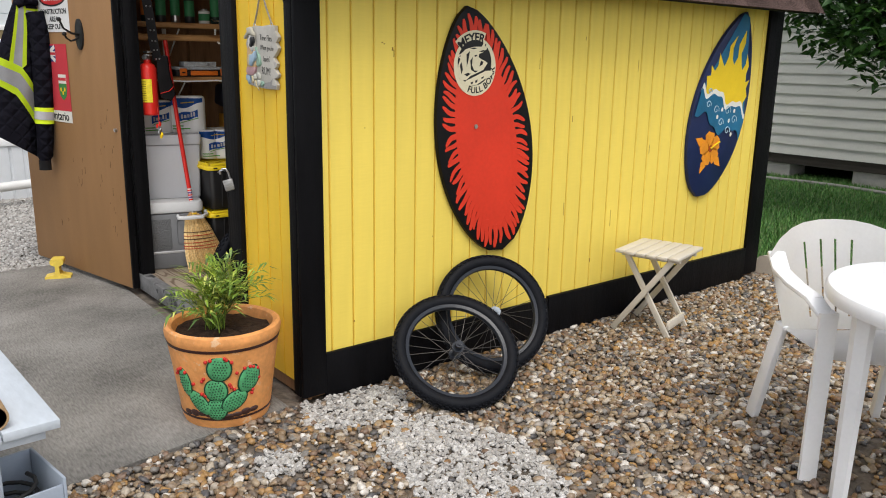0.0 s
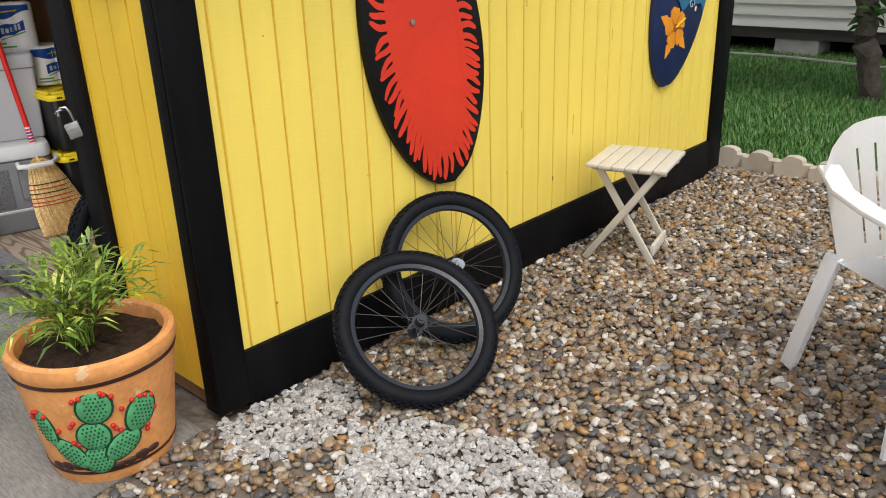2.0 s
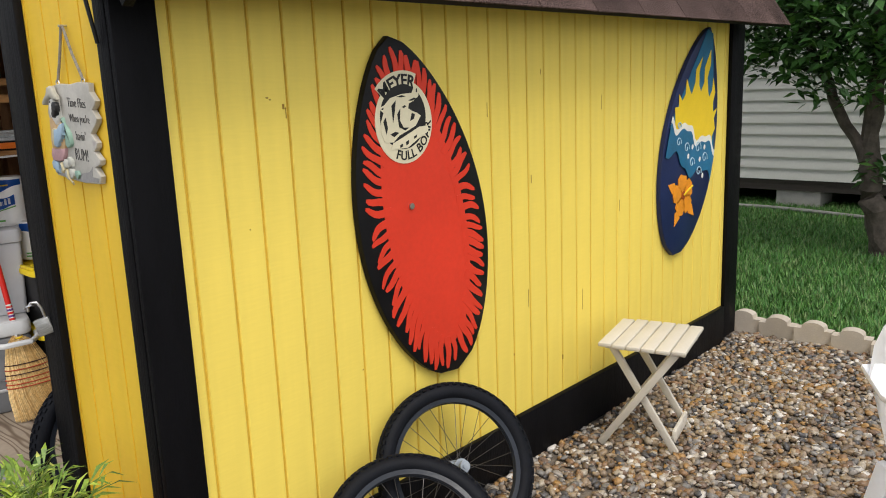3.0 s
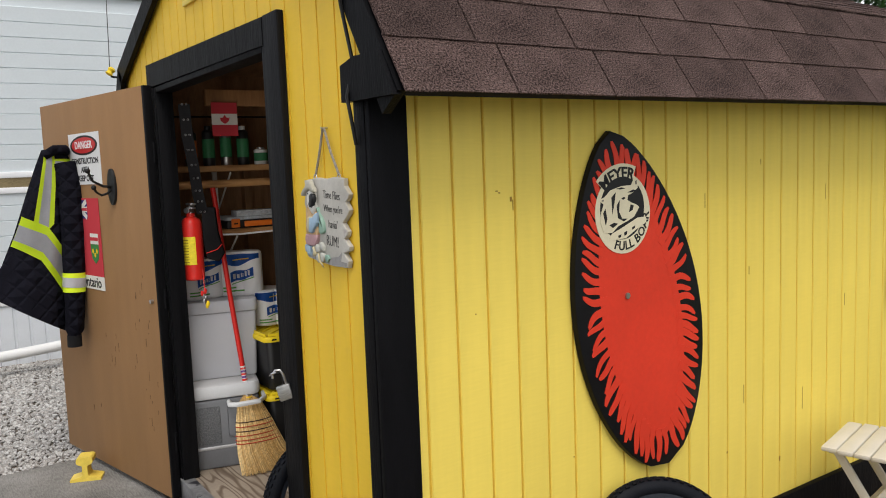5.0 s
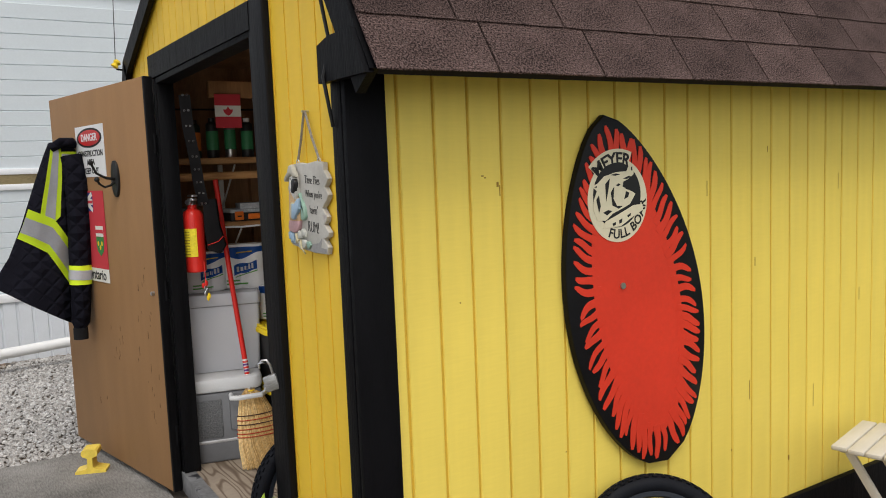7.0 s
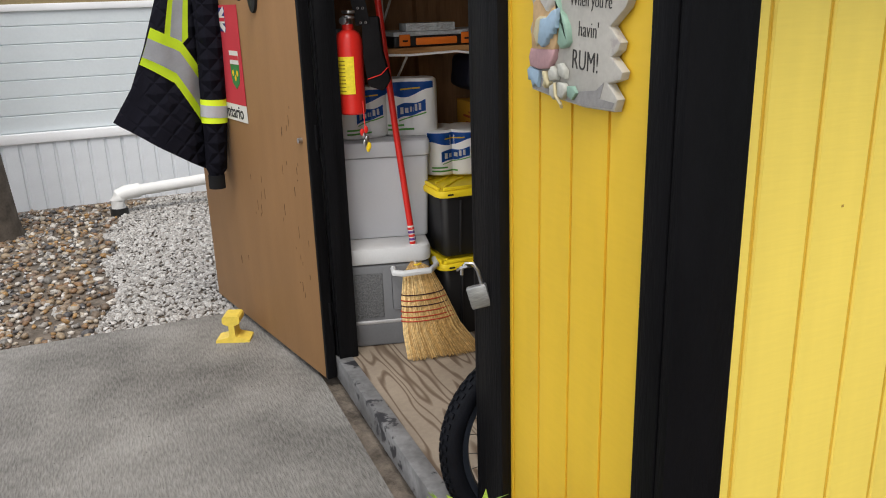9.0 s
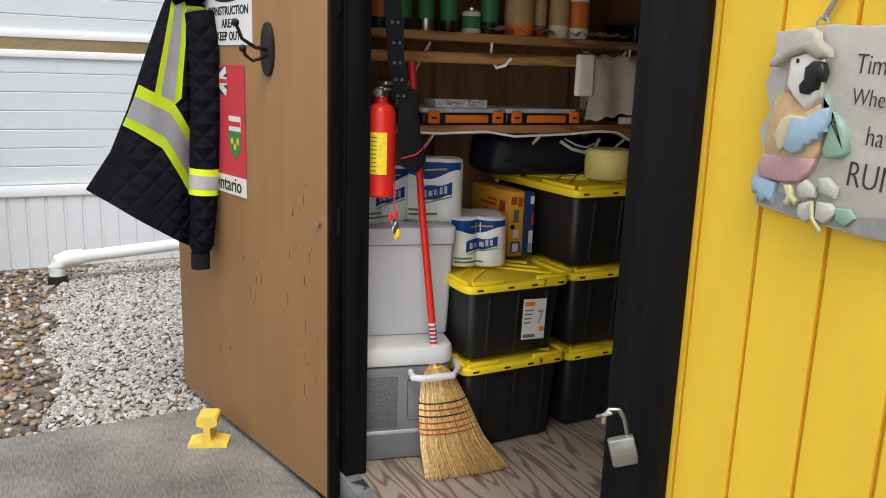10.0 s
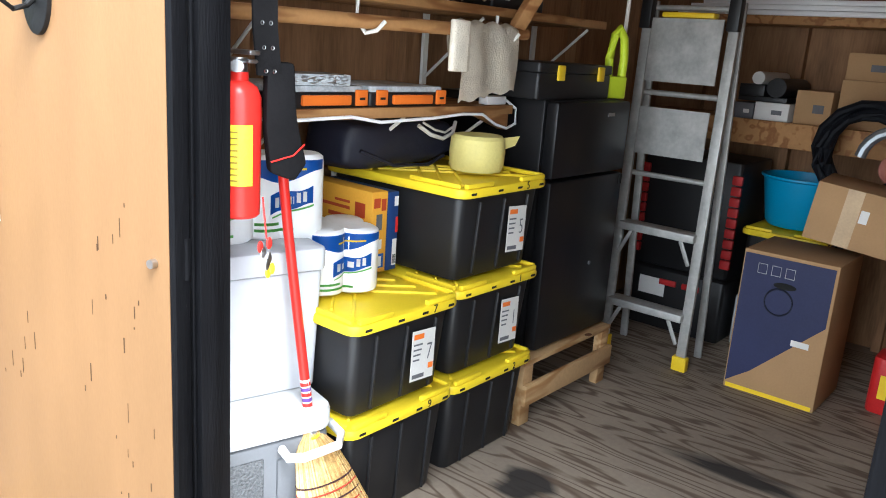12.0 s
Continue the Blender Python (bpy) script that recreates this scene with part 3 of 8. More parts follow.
scatter("white_gravel", 11000, (-0.6, 0.7, -1.4, 0.0), (0.007, 0.0155), (0.55, 0.8), WGRAV, "crushed white stone chips in patches among the pebbles", lambda x, y, r: outside(x, y) and white_patch(x, y), 4, 1, True, 0.004)


def far_white(x, y):
    return x > -0.95 + 0.12 * (y - 3) + 0.25 * noise.noise(Vector((x * 2, y * 2, 3)))


def behind(x, y):
    return y > 2.93 and not (x > -0.02 and y < WID + 0.02)


scatter("white_gravel", 36000, (-1.6, 2.2, 2.9, 5.75), (0.007, 0.0155), (0.6, 0.9), WGRAV, "crushed white stone bed between shed and trailer", lambda x, y, r: behind(x, y) and (far_white(x, y) or r.random() < 0.06) and (x < 0.6 or r.random() < 0.4), 5, 1, True, 0.0)
scatter("river_pebbles", 7000, (-4.0, 0.2, 2.95, 5.75), (0.012, 0.027), (0.55, 0.8), PEB, "brown and tan river pebbles beside the white stone", lambda x, y, r: behind(x, y) and not far_white(x, y), 6, 1)

lawn = single("lawn", boxm((3.58, -30, -0.3), (30, 30, 0.02)), TURF, "short green lawn behind the edging", "lawn", kind="structure")


def blades(count, area, seed):
    rng = np.random.default_rng(seed)
    x = area[0] + (area[1] - area[0]) * rng.random(count) ** 1.3
    y = rng.uniform(area[2], area[3], count)
    h, a, w = rng.uniform(0.025, 0.06, count), rng.uniform(0, 6.28, count), rng.uniform(0.004, 0.009, count)
    lean = rng.uniform(0, 0.9, count)
    dx, dy = np.cos(a), np.sin(a)
    z = np.full(count, 0.015)
    A = np.column_stack([x - dy * w, y + dx * w, z])
    B = np.column_stack([x + dy * w, y - dx * w, z])
    C = np.column_stack([x + dx * h * lean, y + dy * h * lean, z + h])
    V = np.stack([A, B, C], 1).reshape(-1, 3)
    me = bpy.data.meshes.new("grass")
    me.from_pydata(V.tolist(), [], np.arange(count * 3).reshape(-1, 3).tolist())
    me.materials.append(GRASS)
    return tagged(new("grass", me), "short green grass blades of the lawn", "grass", kind="stuff")


blades(90000, (3.6, 8.4, -2.6, 3.6), 8)

# ---- scalloped edging ----
def edging_piece():
    bm = bmesh.new()
    pts = [(-0.098, -0.05), (0.098, -0.05), (0.098, 0.075), (0.06, 0.075)] + [(0.06 * math.cos(a), 0.085 + 0.03 * math.sin(a)) for a in [math.pi * k / 8 for k in range(1, 8)]] + [(-0.06, 0.075), (-0.098, 0.075)]
    prism(bm, pts, "x", -0.035, 0.035)
    return mesh_of("edging_stone", bm, mat("edging_concrete", (0.52, 0.46, 0.38), 0.9, var=0.15, scale=8, bump=0.3, fine=150, rand=0.08))


em = edging_piece()
for k in range(16):
    yy = -0.02 - 0.2 * k
    o = new("edging_stone", em)
    o.matrix_basis = pose(3.60 - 0.012 * k + random.uniform(-0.008, 0.008), yy, random.uniform(-0.008, 0.004), 0, random.uniform(-3, 3), random.uniform(-3, 3) + 4)
    tagged(o, "tan scalloped concrete edging stone along the lawn", "edging", group="scalloped lawn edging")

# ---- neighbour's house ----
house = thing("house", "pale clapboard house raised on concrete block piers", "house", pose(8.0, 0, -0.31))
part("beam", boxm((0.02, -9, 0.50), (0.22, 9, 0.62)), DARKWOOD, house, "dark weathered sill beam")
lap = bmesh.new()
prism(lap, [(0.0, 0.0), (0.03, 0.0), (0.03, 0.122), (0.022, 0.122)], "y", -9, 9)
lapm = mesh_of("clapboard", lap, NSIDING)
for k in range(19):
    piece("clapboard", lapm, house, pose(0, 0, 0.62 + 0.122 * k))
part("wall", boxm((0.031, -9, 0.62), (0.2, 9, 2.95)), NSIDING, house)
# shade below the house put in as near-black underside and an added sheet
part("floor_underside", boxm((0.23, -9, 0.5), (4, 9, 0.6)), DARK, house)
part("crawl_space_shade", boxm((2.0, -9, 0.25), (2.1, 9, 0.4995)), DARK, house)
for yy in (-5.0, -3.76, -2.52, -1.28, -0.04, 1.2, 2.44, 3.68, 4.92):
    part("pier", boxm((0.05, yy - 0.235, 0.25), (0.45, yy + 0.235, 0.4995), 0.01), BLOCK, house, "grey concrete block pier")
part("roof", prism(bmesh.new(), [(-0.4, 2.93), (2.5, 3.4), (2.5, 3.5), (-0.4, 3.03)], "y", -9.3, 9.3), SHINGLE, house)
single("garden_hose", tube(bmesh.new(), [(7.55 + 0.15 * math.sin(k * 0.7), -3 + 0.4 * k, 0.045) for k in range(16)], 0.02, 8), mat("grey_hose", (0.28, 0.27, 0.25), 0.5), "grey hose lying along the house foundation", "hose")


# ---- trees ----
def leaf_cloud(bm, centre, spread, count, rng, size=(0.05, 0.09)):
    for _ in range(count):
        g = rng.normal(0, 1, 3)
        g *= min(1.0, 1.9 / (np.linalg.norm(g) + 1e-6)) * 0.62
        p = Vector(centre) + Vector((g[0] * spread[0], g[1] * spread[1], g[2] * spread[2]))
        L = rng.uniform(*size)
        m = Matrix.Translation(p) @ Euler((rng.uniform(-1.0, 0.5), rng.uniform(-0.7, 0.7), rng.uniform(0, 6.28))).to_matrix().to_4x4()
        co = [(0, 0, 0), (-0.24 * L, 0.4 * L, 0.03 * L), (0, L, -0.12 * L), (0.24 * L, 0.4 * L, 0.03 * L), (0, 0.45 * L, -0.05 * L)]
        v = [bm.verts.new(m @ Vector(c)) for c in co]
        for f in ((0, 4, 1), (1, 4, 2), (0, 3, 4), (3, 2, 4)):
            bm.faces.new([v[i] for i in f])


def tree(label, m, stems, clouds, seed, r0=0.08, leaf=(0.075, 0.14)):
    rng = np.random.default_rng(seed)
    t = thing("tree", label, "tree", m)
    bm = bmesh.new()
    for pts, ra, rb in stems:
        P = [Vector(p) for p in pts]
        path = []
        for a, b in zip(P, P[1:]):
            for k in range(5):
                path.append(a.lerp(b, k / 5) + Vector(rng.normal(0, 0.012, 3)))
        path.append(P[-1])
        n = len(path)
        tube(bm, path, [(ra + (rb - ra) * i / (n - 1)) * (1 + 0.08 * rng.normal()) for i in range(n)], 10)
    part("trunk", bm, BARK, t, "grey-brown forked trunk")
    bm = bmesh.new()
    for c, s, n in clouds:
        leaf_cloud(bm, c, s, n, rng, leaf)
    part("crown", bm, LEAFT, t, "dense dark green leaves")
    return t


tree("leafy garden tree with a leaning forked trunk on the lawn", pose(5.95, -0.17, 0.0), [
    ([(0, 0, -0.02), (-0.03, 0.09, 0.45), (-0.02, 0.15, 0.85), (0.0, 0.12, 1.5), (0.05, 0.18, 2.4)], 0.095, 0.05),
    ([(-0.02, 0.14, 0.75), (-0.05, 0.42, 1.25), (-0.1, 0.72, 1.9), (0, 1.0, 2.6)], 0.055, 0.02),
    ([(0.0, 0.06, 1.4), (-0.1, -0.35, 1.9), (-0.1, -0.7, 2.6)], 0.04, 0.02),
    ([(-0.1, 0.72, 1.9), (-0.25, 1.5, 2.6), (-0.3, 2.5, 3.2)], 0.03, 0.012)],
    [((-0.1, 0.35, 2.0), (0.6, 0.6, 0.45), 1700), ((-0.25, 0.95, 2.3), (0.5, 0.5, 0.6), 1500), ((0.1, -0.5, 2.0), (0.7, 0.7, 0.6), 1700), ((0, 0.3, 2.9), (0.9, 1.1, 0.6), 1800), ((-0.3, 1.5, 2.6), (0.5, 0.6, 0.6), 1000), ((-0.35, 0.45, 1.45), (0.14, 0.25, 0.22), 90), ((-0.15, 0.1, 1.55), (0.35, 0.55, 0.3), 650), ((-0.2, 0.75, 1.75), (0.3, 0.4, 0.3), 450), ((-0.1, 0.08, 0.72), (0.1, 0.1, 0.1), 30), ((0.0, -1.3, 1.9), (0.6, 0.7, 0.7), 1000), ((-0.3, 2.5, 3.2), (0.7, 0.7, 0.55), 1500), ((-0.6, 2.0, 2.95), (0.4, 0.4, 0.35), 500)], 21)
single("tree", tube(bmesh.new(), [(-1.60, 5.1, -0.02), (-1.58, 5.08, 0.1), (-1.60, 5.07, 0.7), (-1.74, 5.06, 1.6), (-1.85, 5.0, 3.0)], [0.24, 0.19, 0.165, 0.15, 0.13], 16), BARK, "grey tree trunk standing in the pebbles", "tree")

# ---- trailer ----
trailer = thing("trailer", "long white aluminium-sided trailer with ribbed skirting", "trailer", pose(0, 5.85, 0))
part("wall", boxm((-9, 0.02, 0.56), (8, 0.3, 3.14)), SIDING, trailer)
zz = 0.58
ribm = bmesh.new()
prism(ribm, [(0.02, 0.0), (0.009, 0.003), (0.008, 0.008), (0.004, 0.115), (0.0035, 0.121), (0.02, 0.1275)], "x", -9, 8)
ribme = mesh_of("siding_panel", ribm, SIDING)
while zz < 3.0:
    if not 1.42 < zz < 1.56:
        piece("siding_panel", ribme, trailer, pose(0, 0, zz))
    zz += 0.128
part("belt_moulding", boxm((-9, -0.012, 1.58), (8, 0.018, 1.63), 0.004), WHITEPL, trailer, "white moulding strip")
part("belt_band", boxm((-9, -0.004, 1.50), (8, 0.018, 1.58)), mat("bronze_band", (0.30, 0.24, 0.13), 0.35, 0.4, var=0.5, scale=3, stretch=(0.4, 1, 1)), trailer, "bronze trim band")
part("belt_moulding", boxm((-9, -0.012, 1.45), (8, 0.018, 1.50), 0.004), WHITEPL, trailer, "white moulding strip")
part("skirt_cap", boxm((-9, -0.03, 0.50), (8, 0.02, 0.575), 0.008), WHITEPL, trailer, "white skirting cap")
rb = bmesh.new()
prism(rb, [(-0.06, 0.0), (-0.052, -0.012), (0.04, -0.012), (0.048, 0.0), (0.06, 0.0), (0.06, 0.02), (-0.06, 0.02)], "z", -0.03, 0.50)
rbme = mesh_of("skirt_panel", rb, mat("white_vinyl", (0.70, 0.73, 0.76), 0.45, var=0.05))
for k in range(60):
    piece("skirt_panel", rbme, trailer, pose(-4.2 + 0.12 * k, 0.0, 0))
part("roof_band", boxm((-9, -0.02, 3.14), (8, 0.1, 3.20), 0.006), mat("grey_gutter", (0.34, 0.35, 0.36), 0.4, 0.4), trailer, "grey gutter rail")
part("clerestory", boxm((-9, 0.03, 3.20), (8, 0.2, 3.44)), OFFWHITE, trailer)
for k in range(-8, 8):
    pb = bmesh.new()
    prism(pb, [(0.0, 3.215), (0.46, 3.215), (0.53, 3.35), (0.11, 3.35)], "y", 0.012, 0.028)
    part("window", pb, mat("dark_tinted_pane", (0.012, 0.012, 0.014), 0.15, bump=0), trailer, "dark slanted window", m=pose(-0.36 + 0.74 * k, 0, 0))
cor = bmesh.new()
rows = []
for k in range(260):
    xx = -6 + 0.05 * k
    for a in range(1):
        z = 3.455 + 0.016 * math.sin(k * math.pi / 2.0 + 0.8)
        rows.append([cor.verts.new((xx, -0.14, z)), cor.verts.new((xx, 0.8, z + 0.12)), cor.verts.new((xx, 0.8, z + 0.135)), cor.verts.new((xx, -0.14, z + 0.022))])
for p, q in zip(rows, rows[1:]):
    for i in range(4):
        j = (i + 1) % 4
        cor.faces.new((p[i], p[j], q[j], q[i]))
part("roof", cor, mat("grey_corrugated_sheet", (0.045, 0.05, 0.055), 0.6, 0.2), trailer, "grey corrugated roof edge")
pipe = thing("drain_pipe", "white plastic drain pipe running along the trailer skirting", "pipe")
PVC = mat("white_pvc", (0.78, 0.78, 0.76), 0.35, var=0.06)
part("pipe", tube(bmesh.new(), [(-0.64, 5.34, 0.155), (0.2, 5.42, 0.19), (1.4, 5.5, 0.23)], 0.042, 16), PVC, pipe)
part("elbow", tube(bmesh.new(), [(-0.76, 5.33, 0.04), (-0.765, 5.33, 0.10), (-0.745, 5.33, 0.135), (-0.70, 5.335, 0.153), (-0.60, 5.345, 0.158)], 0.053, 16), PVC, pipe)
part("collar", cyl(bmesh.new(), (-0.76, 5.33, -0.02), (-0.76, 5.33, 0.045), 0.062), mat("black_plastic", (0.02, 0.02, 0.02), 0.45), pipe, "black rubber collar")


# ---- bicycle wheels ----
def make_wheel(label, m, hub_steel=True):
    w = thing("bicycle_wheel", label, "wheel", m, group="bicycle wheels at the shed")
    R, r = 0.245, 0.028
    bm = bmesh.new()
    bmesh.ops.create_circle(bm, segments=8, radius=0.001)
    bm.clear()
    ring = []
    NS = 72
    for i in range(NS):
        a = 2 * math.pi * i / NS
        row = []
        for k in range(12):
            b = 2 * math.pi * k / 12
            rr = R + r * math.cos(b)
            row.append(bm.verts.new((rr * math.cos(a), r * 0.95 * math.sin(b), rr * math.sin(a))))
        ring.append(row)
    for i in range(NS):
        p, q = ring[i], ring[(i + 1) % NS]
        for k in range(12):
            bm.faces.new((p[k], p[(k + 1) % 12], q[(k + 1) % 12], q[k]))
    tyre = part("tyre", bm, RUBBER, w, "black knobbly rubber tyre")
    kb = bmesh.new()
    for i in range(60):
        a = 2 * math.pi * i / 60
        for side_, bang in ((-1, 0.75), (1, 0.75), (0, 0.0), (-1, 0.35), (1, 0.35)):
            b = side_ * bang
            a2 = a + (0.05 if abs(bang - 0.35) < 0.01 else 0)
            rr = R + (r + 0.001) * math.cos(b)
            pos = Vector((rr * math.cos(a2), (r + 0.001) * math.sin(b), rr * math.sin(a2)))
            bmesh.ops.create_cube(kb, size=1, matrix=Matrix.Translation(pos) @ Matrix.Rotation(-a2, 4, "Y") @ Matrix.Rotation(b, 4, "Z") @ Matrix.Diagonal((0.006, 0.008, 0.013, 1)))
    part("tread", kb, RUBBER, tyre)
    bm = bmesh.new()
    prof = [(0.222, -0.015), (0.222, 0.015), (0.208, 0.012), (0.204, 0.0), (0.208, -0.012)]
    NR = 64
    rr = [[bm.verts.new((a * math.cos(2 * math.pi * i / NR), b, a * math.sin(2 * math.pi * i / NR))) for a, b in prof] for i in range(NR)]
    for i in range(NR):
        p, q = rr[i], rr[(i + 1) % NR]
        for k in range(5):
            bm.faces.new((p[k], p[(k + 1) % 5], q[(k + 1) % 5], q[k]))
    part("rim", bm, RIMBLK, w, "glossy black rim")
    bm = bmesh.new()
    cyl(bm, (0, -0.045, 0), (0, 0.045, 0), 0.013, seg=20)
    for s in (-1, 1):
        cyl(bm, (0, s * 0.028, 0), (0, s * 0.034, 0), 0.026, seg=24)
        cyl(bm, (0, s * 0.044, 0), (0, s * 0.062, 0), 0.017, seg=20)
        cyl(bm, (0, s * 0.06, 0), (0, s * 0.066, 0), 0.009, seg=12)
    part("hub", bm, GALV if hub_steel else RIMBLK, w, "silver axle hub" if hub_steel else "")
    for i in range(28):
        a = 2 * math.pi * i / 28
        s = 1 if i % 2 else -1
        c = a + (0.55 if (i // 2) % 2 else -0.55)
        bm = bmesh.new()
        cyl(bm, (0.024 * math.cos(c), s * 0.031, 0.024 * math.sin(c)), (0.207 * math.cos(a), s * 0.003, 0.207 * math.sin(a)), 0.0011, seg=5)
        part("spoke", bm, DULLSTEEL, w)
    return w


make_wheel("black knobbly bicycle wheel leaning against the yellow wall", Matrix.Translation((0.875, -0.185, 0.265)) @ Matrix.Rotation(radians(-20), 4, "Z") @ Matrix.Rotation(radians(-28), 4, "X"))
make_wheel("black knobbly bicycle wheel leaning on another wheel", Matrix.Translation((0.560, -0.305, 0.190)) @ Matrix.Rotation(radians(-22), 4, "Z") @ Matrix.Rotation(radians(-48), 4, "X"), False)
make_wheel("black bicycle wheel standing just inside the doorway", Matrix.Translation((0.18, 0.66, 0.385)) @ Matrix.Rotation(radians(-12), 4, "Z") @ Matrix.Rotation(radians(-6), 4, "X"), False)

# ---- potted palm ----
pot = thing("flower_pot", "orange glazed clay pot painted with a green cactus", "plant pot", pose(-0.297, 0.115, 0))
prof = [(0.165, 0.0), (0.172, 0.02), (0.202, 0.24), (0.214, 0.315), (0.217, 0.335), (0.222, 0.345), (0.225, 0.363), (0.221, 0.379), (0.208, 0.386), (0.194, 0.378), (0.188, 0.355), (0.186, 0.32), (0.0, 0.315)]
part("body", lathe(bmesh.new(), prof, 56), TERRA, pot)


def pot_r(z):
    for (ra, za), (rb_, zb) in zip(prof, prof[1:]):
        if za <= z <= zb:
            return ra + (rb_ - ra) * (z - za) / (zb - za)
    return 0.2


for z0, z1 in ((0.321, 0.334), (0.035, 0.045)):
    part("painted_band", lathe(bmesh.new(), [(pot_r(z0) - 0.004, z0), (pot_r(z0) + 0.0025, z0 + 0.001), (pot_r(z1) + 0.0025, z1 - 0.001), (pot_r(z1) - 0.004, z1)], 56), BANDBR, pot, "dark brown painted band")
FACE = math.radians(-124)


def on_pot(u, z, lift=0.0):
    """A spot on the pot's painted side: u metres round it, z up."""
    u, z = u * 1.12, 0.06 + (z - 0.06) * 1.13
    r = pot_r(z) + lift
    a = FACE + 1.3 * u / 0.2
    n = Vector((math.cos(a), math.sin(a), -0.1))
    return Matrix.Translation((r * math.cos(a), r * math.sin(a), z)) @ n.to_track_quat("Z", "Y").to_matrix().to_4x4()


for u, z, ru, rz, tilt in ((-0.002, 0.083, 0.033, 0.042, 0), (0.0, 0.155, 0.036, 0.042, 8), (0.012, 0.236, 0.038, 0.046, -6), (0.048, 0.112, 0.030, 0.050, -48), (0.088, 0.185, 0.035, 0.052, -22), (-0.05, 0.105, 0.026, 0.052, 38), (-0.090, 0.175, 0.024, 0.052, 12)):
    ru, rz = ru * 1.17, rz * 1.12
    bm = bmesh.new()
    bmesh.ops.create_uvsphere(bm, u_segments=20, v_segments=10, radius=1, matrix=Matrix.Rotation(radians(tilt), 4, "Z") @ Matrix.Diagonal((ru, rz, 0.009, 1)))
    pad = part("cactus_pad", bm, CACTUS, pot, "raised green cactus pad", m=on_pot(u, z))
    bm = bmesh.new()
    bmesh.ops.create_uvsphere(bm, u_segments=20, v_segments=8, radius=1, matrix=Matrix.Rotation(radians(tilt), 4, "Z") @ Matrix.Diagonal((ru * 1.09, rz * 1.07, 0.0055, 1)))
    part("pad_outline", bm, CACDOT, pad)
    bm = bmesh.new()
    for i in range(-2, 3):
        for j in range(-3, 4):
            px_, py_ = i * 0.011 + (0.0055 if j % 2 else 0), j * 0.011
            if (px_ / ru) ** 2 + (py_ / rz) ** 2 < 0.7:
                h = 0.009 * math.sqrt(1 - (px_ / ru) ** 2 - (py_ / rz) ** 2)
                bmesh.ops.create_icosphere(bm, subdivisions=1, radius=0.0031, matrix=Matrix.Rotation(radians(tilt), 4, "Z") @ Matrix.Translation((px_, py_, h)))
    part("spots", bm, CACDOT, pad)
for u, z in ((-0.02, 0.262), (-0.008, 0.268), (0.03, 0.268), (0.042, 0.258), (0.026, 0.274), (0.075, 0.228), (0.09, 0.23), (0.10, 0.226), (0.112, 0.218), (0.055, 0.215), (0.118, 0.18), (-0.03, 0.198), (-0.036, 0.188), (0.036, 0.175), (0.04, 0.165), (0.048, 0.155), (0.10, 0.14), (0.098, 0.128), (-0.112, 0.215), (-0.10, 0.222), (-0.085, 0.212), (-0.062, 0.175), (-0.03, 0.135), (-0.04, 0.14), (-0.118, 0.2)):
    bm = bmesh.new()
    bmesh.ops.create_icosphere(bm, subdivisions=2, radius=0.0072)
    part("fruit", bm, REDGL, pot, "red painted fruit", m=on_pot(u, z, 0.003))
bm = bmesh.new()
for i in range(9):
    u = -0.1 + i * 0.026
    bmesh.ops.create_uvsphere(bm, u_segments=12, v_segments=8, radius=1, matrix=on_pot(u, 0.058 + 0.004 * math.sin(i)) @ Matrix.Diagonal((0.022, 0.012 + 0.003 * math.sin(i * 2), 0.006, 1)))
part("painted_ground", bm, BANDBR, pot, "dark brown painted earth")
bm = lathe(bmesh.new(), [(0.0, 0.352), (0.1, 0.349), (0.189, 0.343), (0.189, 0.325), (0.0, 0.325)][::1], 40)
for v in bm.verts:
    v.co.z += random.uniform(-0.006, 0.008)
single("potting_soil", bm, SOIL, "dark brown bark mulch filling the clay pot", "soil", m=pose(-0.297, 0.115, 0))
plant = thing("potted_palm", "small bushy light green parlor palm", "plant", pose(-0.325, 0.125, 0.345) @ Matrix.Diagonal((0.98, 0.98, 1.04, 1)))
rng = np.random.default_rng(5)
